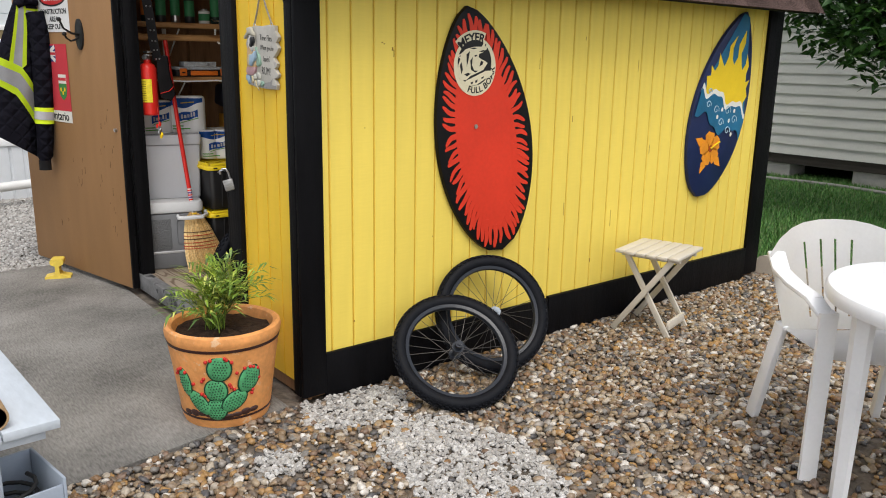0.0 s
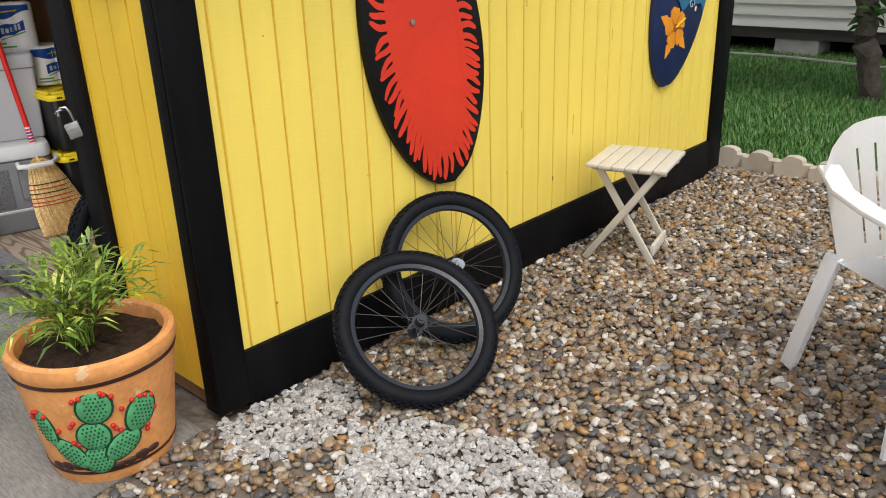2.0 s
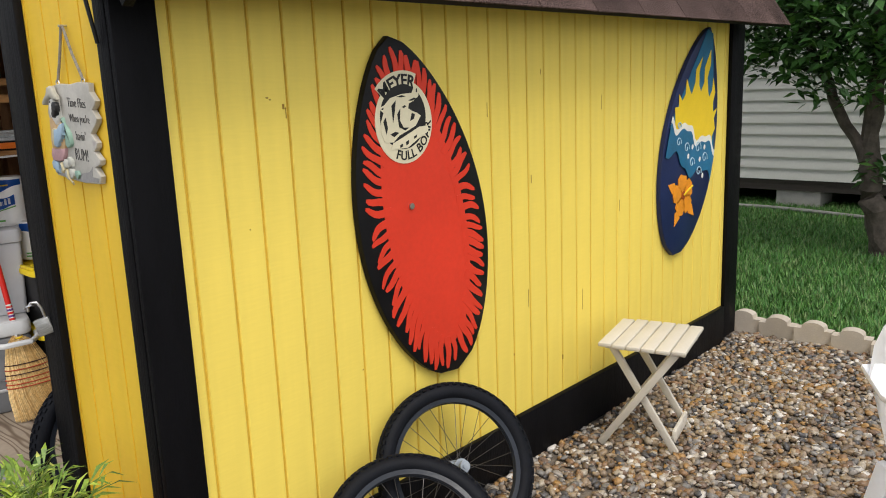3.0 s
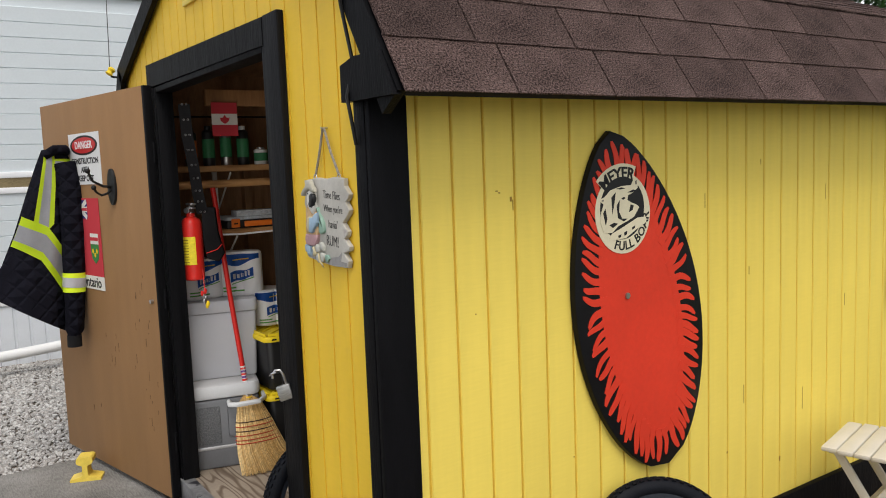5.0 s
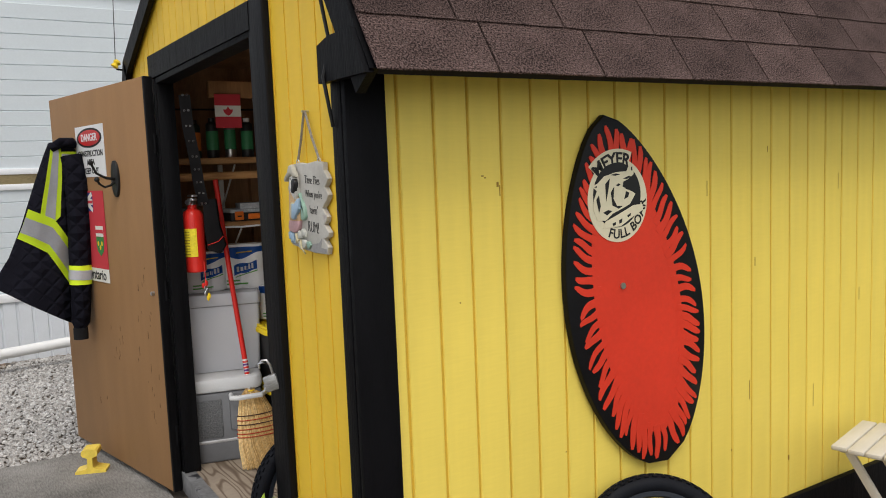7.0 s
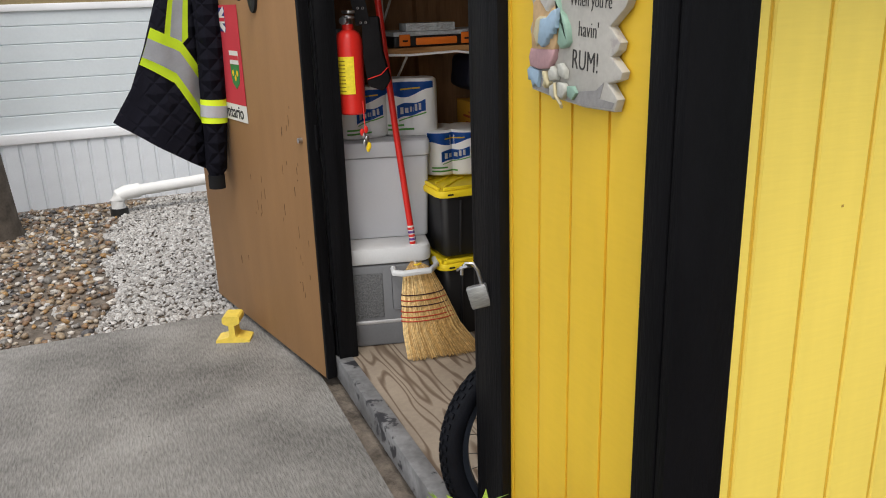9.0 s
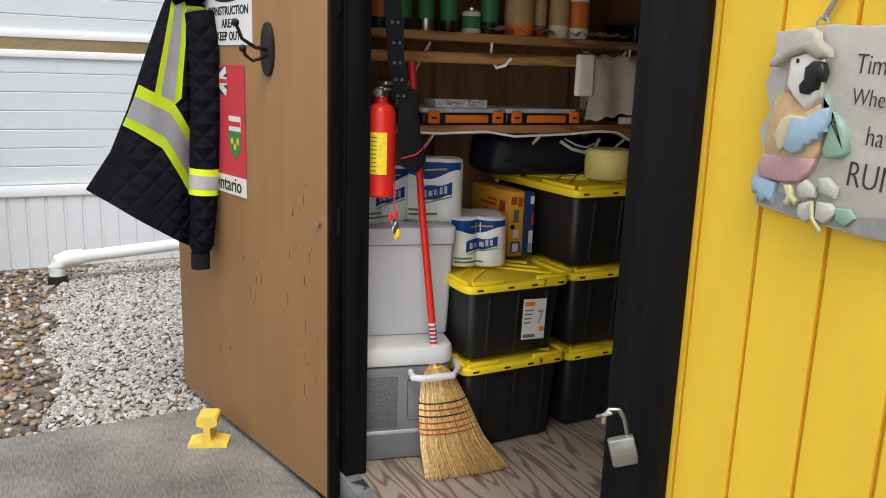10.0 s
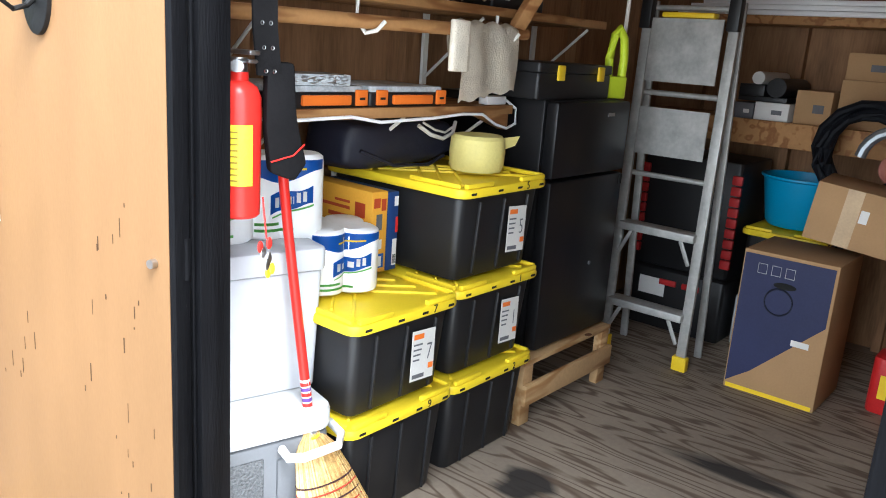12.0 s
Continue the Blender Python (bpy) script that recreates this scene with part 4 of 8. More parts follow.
for s in range(38):
    bm = bmesh.new()
    a = rng.uniform(0, 6.28)
    out = rng.uniform(0.04, 0.21)
    hgt = rng.uniform(0.10, 0.27) * (1.05 - 0.9 * out)
    p0 = Vector((rng.normal(0, 0.02), rng.normal(0, 0.02), -0.02))
    p3 = Vector((out * math.cos(a), out * math.sin(a), hgt))
    p1 = p0 + Vector((0.2 * p3.x, 0.2 * p3.y, hgt * 0.75))
    p2 = p0.lerp(p3, 0.65) + Vector((0, 0, 0.06))
    stem = [((1 - t) ** 3) * p0 + 3 * t * (1 - t) ** 2 * p1 + 3 * t * t * (1 - t) * p2 + t ** 3 * p3 for t in [k / 9 for k in range(10)]]
    tube(bm, stem, [0.0028 - 0.0002 * k for k in range(10)], 5)
    for k in range(3, 10):
        d = (stem[k] - stem[k - 1]).normalized()
        sd = d.cross(Vector((0, 0, 1))).normalized()
        for sg in (-1, 1):
            L = rng.uniform(0.07, 0.12) * (1 if k < 9 else 0.8)
            dirv = (d * rng.uniform(0.6, 1.0) + sd * sg * 0.75 + Vector((0, 0, rng.uniform(-0.1, 0.25)))).normalized()
            wv = dirv.cross(Vector((0, 0, 1))).normalized() * rng.uniform(0.004, 0.0075)
            mid, tip = stem[k] + dirv * L * 0.5 + Vector((0, 0, 0.004)), stem[k] + dirv * L - Vector((0, 0, 0.018))
            q = [bm.verts.new(c) for c in (stem[k], mid + wv, tip, mid - wv)]
            bm.faces.new((q[0], q[1], q[3]))
            bm.faces.new((q[1], q[2], q[3]))
    part("frond", bm, LEAFP, plant)

# ---- rail-section door stop ----
stop = bmesh.new()
prism(stop, [(-0.075, 0.0), (0.075, 0.0), (0.075, 0.012), (0.02, 0.025), (0.013, 0.035), (0.013, 0.08), (0.035, 0.09), (0.04, 0.10), (0.038, 0.118), (0.03, 0.125), (-0.03, 0.125), (-0.038, 0.118), (-0.04, 0.10), (-0.035, 0.09), (-0.013, 0.08), (-0.013, 0.035), (-0.02, 0.025), (-0.075, 0.012)], "y", -0.045, 0.045)
single("door_stop", stop, mat("yellow_enamel", (0.82, 0.62, 0.10), 0.4, var=0.15, scale=20, bump=0.2), "yellow painted piece of rail holding the door open", "door stop", m=pose(-0.335, 2.585, 0.0, 0, 0, -22))

# ---- folding slatted side table ----
st = thing("folding_table", "beige slatted resin folding side table on the pebbles", "side table", pose(1.975, -0.285, 0.0, 0, 0, 14))
for k in range(6):
    yy = -0.145 + 0.058 * k
    w = 0.19 if 0 < k < 5 else 0.18
    part("slat", boxm((-w, yy - 0.027, 0.425), (w, yy + 0.027, 0.443), 0.006), BEIGE, st)
for xx in (-0.11, 0.11):
    part("rail", boxm((xx - 0.012, -0.16, 0.402), (xx + 0.012, 0.16, 0.4245), 0.003), BEIGE, st)


def bar(a, b, w, d):
    a, b = Vector(a), Vector(b)
    bm = bmesh.new()
    box(bm, (-w / 2, -d / 2, 0), (w / 2, d / 2, (b - a).length), 0.004)
    bm.transform(Matrix.Translation(a) @ (b - a).to_track_quat("Z", "X").to_matrix().to_4x4())
    return bm


for xx, y0, y1 in ((-0.15, 0.17, -0.13), (0.15, 0.17, -0.13), (-0.125, -0.13, 0.13), (0.125, -0.13, 0.13)):
    part("leg", bar((xx, y0, 0.0), (xx, y1, 0.42), 0.03, 0.018), BEIGE, st)
part("foot_bar", boxm((-0.11, -0.128, 0.035), (0.11, -0.112, 0.085), 0.004), BEIGE, st)

# ---- resin chair and table ----
chair = thing("garden_chair", "white moulded resin garden chair with slotted back", "chair", pose(1.43, -1.58, 0, 0, 0, -38))
# local: -y is the front
W, S = 0.25, 0.40
seat = bmesh.new()
n = 12
gr = [[seat.verts.new((-0.22 + 0.44 * i / n, -0.22 + 0.42 * j / n, 0.415 - 0.02 * math.sin(math.pi * i / n) + 0.02 * (1 - j / n) ** 3)) for i in range(n + 1)] for j in range(n + 1)]
for j in range(n):
    for i in range(n):
        seat.faces.new((gr[j][i], gr[j][i + 1], gr[j + 1][i + 1], gr[j + 1][i]))
bmesh.ops.solidify(seat, geom=seat.faces[:], thickness=0.012)
part("seat", seat, WHITEPL, chair)
# the back: a curved shell of ribs with open slots
back_g = []


def back_pt(u, v):
    """u -1..1 across, v 0..1 up."""
    wide = 0.225 + 0.085 * v
    x_ = u * wide
    top = 0.815 - 0.11 * abs(u) ** 2.6
    z_ = 0.40 + (top - 0.40) * v
    y_ = 0.20 + 0.12 * v - 0.16 * (abs(u) ** 2.4) * (0.35 + 0.65 * v)
    return Vector((x_, y_, z_))


bm = bmesh.new()
us = [-1, -0.8, -0.6, -0.44, -0.41, -0.2, -0.17, 0.0, 0.03, 0.22, 0.25, 0.44, 0.6, 0.8, 1]
slots = {3, 5, 7, 9}
vs = [0, 0.12, 0.3, 0.5, 0.7, 0.82, 0.92, 1.0]
G = [[bm.verts.new(back_pt(u, v)) for u in us] for v in vs]
for j in range(len(vs) - 1):
    for i in range(len(us) - 1):
        if i in slots and 1 <= j <= 4:
            continue
        bm.faces.new((G[j][i], G[j][i + 1], G[j + 1][i + 1], G[j + 1][i]))
bmesh.ops.solidify(bm, geom=bm.faces[:], thickness=0.012)
part("backrest", bm, WHITEPL, chair)
for s in (-1, 1):
    bm = bmesh.new()
    arm = [(s * 0.265, 0.20, 0.70), (s * 0.285, 0.10, 0.66), (s * 0.292, -0.04, 0.645), (s * 0.285, -0.16, 0.635), (s * 0.272, -0.225, 0.60)]
    for a, b in zip(arm, arm[1:]):
        a, b = Vector(a), Vector(b)
        bm2 = bmesh.new()
        box(bm2, (-0.032, -0.009, -0.01), (0.032, 0.009, (b - a).length + 0.01), 0.006)
        bm2.transform(Matrix.Translation(a) @ (b - a).to_track_quat("Z", "Y").to_matrix().to_4x4())
        tmp = bpy.data.meshes.new("t")
        bm2.to_mesh(tmp)
        bm.from_mesh(tmp)
        bpy.data.meshes.remove(tmp)
        bm2.free()
    part("armrest", bm, WHITEPL, chair)
    bm = bmesh.new()
    prism(bm, [(-0.03, -0.02), (0.03, -0.02), (0.03, -0.005), (-0.012, 0.0), (-0.018, 0.035), (-0.03, 0.035)], "z", 0.0, 0.61)
    part("leg", bm, WHITEPL, chair, m=Matrix.Translation((s * 0.27, -0.235, 0)) @ Matrix.Diagonal((s, 1, 1, 1)))
    part("leg", bar((s * 0.255, 0.275, 0.0), (s * 0.225, 0.17, 0.43), 0.05, 0.03), WHITEPL, chair)
tab = thing("garden_table", "round white resin garden table on the pebbles", "table", pose(1.28, -1.985, 0, 0, 0, 20))
part("tabletop", lathe(bmesh.new(), [(0.0, 0.685), (0.41, 0.685), (0.43, 0.675), (0.452, 0.672), (0.456, 0.685), (0.455, 0.708), (0.448, 0.718), (0.43, 0.722), (0.0, 0.722)], 64), WHITEPL, tab)
for k in range(4):
    a = math.pi / 4 + k * math.pi / 2 + radians(70)
    bm = bmesh.new()
    prism(bm, [(-0.045, -0.02), (0.045, -0.02), (0.05, 0.0), (0.02, 0.03), (-0.02, 0.03), (-0.05, 0.0)], "z", 0.0, 0.68)
    for v in bm.verts:
        if v.co.z < 0.01:
            v.co.x *= 0.72
            v.co.y *= 0.8
    part("leg", bm, WHITEPL, tab, m=Matrix.Rotation(a, 4, "Z") @ Matrix.Translation((0.0, 0.355, 0)))

# ---- picnic bench corner with a caddy ----
PAINTW = mat("chipped_white_paint", (0.50, 0.55, 0.60), 0.65, var=0.16, scale=5, bump=0.25, fine=60, stretch=(1, 0.3, 1), stain=(13, 0.70, (0.12, 0.11, 0.10)))
bench = thing("bench", "chipped white painted wooden bench on the slab", "bench", pose(-1.06, -0.585, 0, 0, 0, 2))
for k in range(3):
    part("plank", boxm((-0.145 * k - 0.14, 0.0 - 0.012 * k, 0.424), (-0.145 * k, 1.3, 0.45), 0.003), PAINTW, bench)
part("crosspiece", boxm((-0.42, 0.015, 0.397), (-0.035, 0.07, 0.4235), 0.003), PAINTW, bench)
for xx in (-0.40, -0.20):
    part("leg", boxm((xx, 0.075, 0.0), (xx + 0.06, 0.14, 0.4235), 0.003), PAINTW, bench)
    part("leg", boxm((xx, 1.1, 0.0), (xx + 0.06, 1.14, 0.4235), 0.003), PAINTW, bench)
caddy = thing("plastic_caddy", "grey-blue plastic bin holding black cables under the bench", "bin", pose(-1.17, -0.50, 0.0, 0, 0, 8))
GREYBL = mat("grey_blue_plastic", (0.33, 0.38, 0.45), 0.42, var=0.08)
for lo, hi in (((-0.15, -0.12, 0.0), (0.09, 0.12, 0.02)), ((-0.15, -0.12, 0.02), (-0.14, 0.12, 0.29)), ((0.08, -0.12, 0.02), (0.09, 0.12, 0.29)), ((-0.14, -0.12, 0.02), (0.08, -0.11, 0.27)), ((-0.14, 0.11, 0.02), (0.08, 0.12, 0.29))):
    part("panel", boxm(lo, hi, 0.004), GREYBL, caddy)
single("cable_coil", tube(bmesh.new(), [(0.07 * math.cos(k * 0.5) - 1.19, 0.07 * math.sin(k * 0.5) - 0.5, 0.16 + 0.0025 * k) for k in range(40)], 0.006, 6), INK, "coiled black cable in the plastic bin", "cable")
single("cardboard_tube", lathe(bmesh.new(), [(0.036, 0), (0.036, 0.2), (0.030, 0.2), (0.030, 0)], 28, Matrix.Translation((-1.212, -0.57, 0.4865)) @ Matrix.Rotation(radians(-90), 4, "X")), mat("cardboard", (0.42, 0.28, 0.15), 0.85, var=0.15), "brown cardboard tube lying on the white bench", "tube")

# ---- painted boards on the long wall ----
def wall_frame(x, z, turn=0.0, lift=0.03):
    return Matrix.Translation((x, -lift, z)) @ Matrix.Rotation(radians(90), 4, "X") @ Matrix.Rotation(radians(turn), 4, "Z")


def half_width(v, wmax, nose=0.62, tail=0.5, wide=0.55):
    """Half width of a surfboard outline, v from 0 at the nose to 1 at the tail."""
    if v < wide:
        return wmax * max(0.0, math.sin(math.pi / 2 * v / wide)) ** nose
    return wmax * max(0.0, math.cos(math.pi / 2 * (v - wide) / (1 - wide))) ** tail


def board_outline(L, wmax, k=40, inset=0.0, **kw):
    R_ = [(half_width(i / k, wmax, **kw), L / 2 - L * i / k) for i in range(k + 1)]
    pts = R_ + [(-x_, y_) for x_, y_ in reversed(R_[1:-1])]
    if inset:
        pts = [(x_ * (1 - inset / wmax), y_ * (1 - inset / (L / 2))) for x_, y_ in pts]
    return pts


def slab_of(poly, z0, z1, bevel=0.0):
    bm = bmesh.new()
    prism(bm, poly, "z", z0, z1)
    if bevel:
        es = [e for e in bm.edges if abs(e.verts[0].co.z - z1) < 1e-5 and abs(e.verts[1].co.z - z1) < 1e-5]
        bmesh.ops.bevel(bm, geom=es, offset=bevel, segments=2, affect="EDGES", profile=0.5)
    return bm


red = thing("surfboard_sign", "black oval board with red flames and a cream badge", "wall sign", wall_frame(0.948, 1.066, 12.9, 0.003))
KW = dict(nose=0.64, tail=0.50, wide=0.54)
part("board", slab_of(board_outline(1.150, 0.286, **KW), 0.0, 0.022, 0.004), BOARDK, red)
rngf = np.random.default_rng(12)


def red_ring(d_, k=240):
    """The board's outline drawn in by d_, from the nose round both flanks."""
    return [(x_ * (1 - d_ / 0.286), y_ * (1 - d_ / 0.575)) for x_, y_ in board_outline(1.150, 0.286, k, **KW)]


part("flame_field", slab_of(red_ring(0.106, 40), 0.0222, 0.0238), FLAME, red, "red painted field")
ring0, ring1 = [Vector((*q, 0)) for q in red_ring(0.135)], [Vector((*q, 0)) for q in red_ring(0.031)]
walked, nxt, count = 0.0, 0.0, 0
for i_ in range(len(ring1)):
    walked += (ring1[i_] - ring1[i_ - 1]).length
    if walked < nxt:
        continue
    nxt = walked + rngf.uniform(0.030, 0.040)
    reach = rngf.uniform(0.84, 1.0)
    a_, e_ = ring0[i_], ring0[i_].lerp(ring1[i_], reach)
    sweep = (0.030 if e_.y > 0.05 else -0.034) * min(1.0, abs(e_.x) / 0.12) * rngf.uniform(0.6, 1.2)
    e_ = e_ + Vector((0, sweep, 0))
    side = Vector((-(e_ - a_).y, (e_ - a_).x, 0)).normalized()
    wave, ph = rngf.uniform(0.005, 0.009), rngf.uniform(0, 6.28)
    wid = rngf.uniform(0.0100, 0.0130)
    mid = []
    for k_ in range(9):
        f_ = k_ / 8
        w_ = wid * (1.15 - 0.35 * f_) * (1 if k_ < 7 else (0.95, 0.5)[k_ - 7])
        mid.append((a_.lerp(e_, f_) + Vector((0, sweep * (f_ * f_ - f_) * 0.9, 0)) + side * wave * f_ * math.sin(ph + 5.5 * f_), w_))
    poly = [tuple((c_ + side * w_).xy) for c_, w_ in mid] + [tuple((c_ - side * w_).xy) for c_, w_ in reversed(mid)]
    part("flame", slab_of(poly[::-1], 0.0222, (0.0241, 0.0244, 0.0247)[count % 3]), FLAME, red)
    count += 1


def disc(bm, cx, cy, rx, ry, z0, z1, seg=40, turn=0.0):
    c, s = math.cos(turn), math.sin(turn)
    prism(bm, [(cx + c * rx * math.cos(2 * math.pi * i / seg) - s * ry * math.sin(2 * math.pi * i / seg), cy + s * rx * math.cos(2 * math.pi * i / seg) + c * ry * math.sin(2 * math.pi * i / seg)) for i in range(seg)], "z", z0, z1)
    return bm


B = Matrix.Translation((-0.012, 0.315, 0))
badge = part("badge", disc(bmesh.new(), 0, 0, 0.122, 0.128, 0.0245, 0.0262), CREAM, red, "cream round badge with black lettering", m=B)
part("badge_ground", disc(bmesh.new(), 0.000, 0.016, 0.098, 0.098, 0.0264, 0.0272), INK, badge)
TURN = Matrix.Rotation(radians(-12.9), 2)


def badge_shape(pts, k_=0.00087):
    """An outline drawn upright on the badge, in units of k_ metres, y down."""
    return [tuple(TURN @ Vector((x_ * k_, (18 - y_) * k_ * 0.75))) for x_, y_ in pts]


part("emblem", slab_of(badge_shape([(-100, 105), (-116, 60), (-114, 10), (-100, -30), (-124, -52), (-96, -64), (-66, -95), (-10, -112), (40, -114), (52, -140), (64, -150), (76, -132), (74, -98), (46, -76), (24, -66), (20, -44), (40, -30), (64, -20), (82, -6), (70, 14), (54, 40), (18, 58), (-28, 78), (-60, 108)]), 0.0274, 0.0280), CREAM, badge, "cream animal head shape")
part("emblem", slab_of(badge_shape([(-76, 142), (-62, 112), (-10, 88), (72, 46), (116, 44), (118, 72), (62, 104), (10, 140)]), 0.0274, 0.0281), CREAM, badge, "cream animal head shape")
for pts in ([(-12, -52), (2, -60), (10, -54), (-2, -46)], [(-104, 10), (-92, -10), (-84, 40), (-92, 70)], [(-62, -60), (-40, -84), (-46, -40), (-58, 20)], [(-30, 40), (-36, -20), (-20, -46), (-24, 10), (-8, 44), (20, 46), (0, 58)], [(20, -80), (50, -92), (66, -88), (42, -78)], [(36, -22), (52, -14), (46, 6), (26, 16), (32, -4)], [(62, -132), (68, -136), (68, -116), (62, -116)], [(-74, 70), (-50, 60), (-30, 66), (-56, 84)], [(-30, 124), (-14, 118), (-16, 132), (-28, 136)], [(0, 112), (16, 104), (14, 122), (2, 128)], [(40, 92), (58, 82), (56, 94), (44, 102)], [(-112, -48), (-100, -54), (-102, -44)], [(-40, -100), (-10, -106), (10, -100), (-14, -96)]):
    part("emblem_line", slab_of(badge_shape(pts), 0.0282, 0.0287), INK, badge)
bm = bmesh.new()
arc = [(0.155 * math.sin(a), 0.155 * math.cos(a)) for a in [-0.62 + 1.24 * k / 10 for k in range(11)]] + [(0.118 * math.sin(a), 0.118 * math.cos(a)) for a in [0.62 - 1.24 * k / 10 for k in range(11)]]
prism(bm, arc, "z", 0.0245, 0.0258)
part("badge_ribbon", bm, CREAM, badge)
writing("MEYER", 0.052, INK, badge, Matrix.Translation((0, 0, 0.027)), bend=0.124, bold=0.0012)
writing("FULL BOAR", 0.040, INK, badge, Matrix.Translation((0, 0, 0.0272)) @ Matrix.Rotation(0.35, 4, "Z"), bend=-0.104, bold=0.0006)
part("screw", cyl(bmesh.new(), (0, 0, 0.0245), (0, 0, 0.030), 0.010), STEEL, red, "steel fixing screw", m=Matrix.Translation((-0.058, 0.055, 0)))

blue = thing("surfboard_sign", "blue oval board with yellow sun, waves and orange hibiscus", "wall sign", wall_frame(2.852, 1.158, -18.2, 0.003))
KB = dict(nose=0.72, tail=0.52, wide=0.56)
part("board", slab_of(board_outline(1.148, 0.275, **KB), 0.0, 0.022, 0.005), NAVY, blue)


def band_poly(v0, v1, top, bottom, inset=0.94):
    """A piece of the board's face between two wavy lines (functions of u)."""
    n_ = 30
    upper = [(-1 + 2 * i / n_) for i in range(n_ + 1)]
    pts = []
    for u in upper:
        v = v0 + top(u)
        pts.append((u * inset * half_width(min(max(v, 0.02), 0.98), 0.275, **KB), 1.148 * (0.5 - v)))
    for u in reversed(upper):
        v = v1 + bottom(u)
        pts.append((u * inset * half_width(min(max(v, 0.02), 0.98), 0.275, **KB), 1.148 * (0.5 - v)))
    return pts


part("sky_field", slab_of(band_poly(0.02, 0.50, lambda u: 0.0, lambda u: 0.0), 0.0225, 0.0240), TEAL, blue, "blue painted sky")
rp = [(-0.20, -0.03), (-0.215, 0.05), (-0.238, 0.10), (-0.20, 0.115), (-0.218, 0.17), (-0.175, 0.15), (-0.155, 0.19), (-0.168, 0.26), (-0.118, 0.22), (-0.092, 0.205), (-0.075, 0.27), (-0.088, 0.33), (-0.04, 0.41), (-0.052, 0.33), (-0.03, 0.27), (0.0, 0.245), (0.02, 0.30), (0.0, 0.37), (0.035, 0.47), (0.058, 0.40), (0.045, 0.33), (0.078, 0.27), (0.10, 0.245), (0.12, 0.29), (0.112, 0.35), (0.158, 0.29), (0.15, 0.24), (0.168, 0.19), (0.205, 0.22), (0.19, 0.16), (0.222, 0.12), (0.20, 0.07), (0.225, 0.02), (0.20, -0.03)]
bm = bmesh.new()
f = bm.faces.new([bm.verts.new((x_, y_, 0.0242)) for x_, y_ in rp])
bmesh.ops.triangulate(bm, faces=[f])
g = bmesh.ops.extrude_face_region(bm, geom=bm.faces[:])
bmesh.ops.translate(bm, verts=[q for q in g["geom"] if isinstance(q, bmesh.types.BMVert)], vec=(0, 0, 0.0016))
part("sun", bm, SUNY, blue, "yellow painted sun with flames")
wave = lambda u: 0.022 * math.sin(u * 7 + 0.5) + 0.010 * math.sin(u * 15)
part("foam", slab_of(band_poly(0.462, 0.50, wave, wave), 0.0261, 0.0272), OFFWHITE, blue, "white painted wave crest")
part("wave_band", slab_of(band_poly(0.488, 0.62, wave, lambda u: 0.03 * math.sin(u * 5 + 1.5) + 0.012 * math.sin(u * 13)), 0.0274, 0.0285), TEAL, blue, "teal painted waves")
for cx, cy, r0 in ((-0.15, -0.045, 0.026), (-0.06, -0.05, 0.03), (0.06, -0.02, 0.034), (0.15, -0.05, 0.032), (0.02, -0.105, 0.03), (0.11, -0.13, 0.03), (-0.17, 0.03, 0.02)):
    part("swirl", tube(bmesh.new(), [(cx + r0 * (1 - k / 16) * math.cos(k * 0.55), cy + r0 * (1 - k / 16) * math.sin(k * 0.55), 0.0285) for k in range(14)], 0.0028, 5), LTBLUE, blue, "pale blue painted swirl")
for cx, cy in ((0.0, -0.03), (0.10, -0.07), (0.13, 0.0), (0.16, -0.14), (-0.03, -0.085)):
    part("bubble", disc(bmesh.new(), cx, cy, 0.010, 0.013, 0.0286, 0.0294, 14), OFFWHITE, blue, "white painted bubble")
fl = part("hibiscus", disc(bmesh.new(), 0, 0, 0.016, 0.016, 0.0235, 0.028, 16), mat("dark_orange", (0.35, 0.07, 0.01), 0.4), blue, "orange hibiscus flower", m=Matrix.Translation((-0.008, -0.275, 0)) @ Matrix.Rotation(0.3, 4, "Z") @ Matrix.Diagonal((1.3, 1.3, 1, 1)))
for k in range(5):
    a = 2 * math.pi * k / 5 + 0.5
    bm = bmesh.new()
    prism(bm, [(0.0, -0.010), (0.03, -0.034), (0.058, -0.036), (0.066, -0.012), (0.074, 0.004), (0.062, 0.03), (0.03, 0.034), (0.0, 0.010)], "z", 0.0226, 0.0262)
    part("petal", bm, ORANGE, fl, m=Matrix.Rotation(a, 4, "Z") @ Matrix.Translation((0.008, 0, 0)))
for a in (2.75, -0.75, -2.1):
    bm = bmesh.new()
    prism(bm, [(0.06, 0.0), (0.085, -0.022), (0.13, 0.0), (0.085, 0.022)], "z", 0.0224, 0.0250)
    part("leaf", bm, ORANGE, fl, m=Matrix.Rotation(a, 4, "Z"))
part("stamen", tube(bmesh.new(), [(0.0, 0.0, 0.029), (0.04, 0.02, 0.031), (0.07, 0.03, 0.030)], 0.004, 6), SUNY, fl)

# ---- hanging parrot sign on the front wall ----
FM = Matrix(((0, 0, -1, 0), (-1, 0, 0, 0), (0, 1, 0, 0), (0, 0, 0, 1)))
sign = thing("hanging_sign", "grey scalloped plaque with a parrot relief, hung by a rope", "wall sign", Matrix.Translation((-0.004, 0.257, 1.407)) @ FM)
PLAQ = mat("grey_plaque", (0.50, 0.48, 0.43), 0.7, var=0.15, scale=14, bump=0.12, stain=(12, 0.64, (0.42, 0.38, 0.36)))
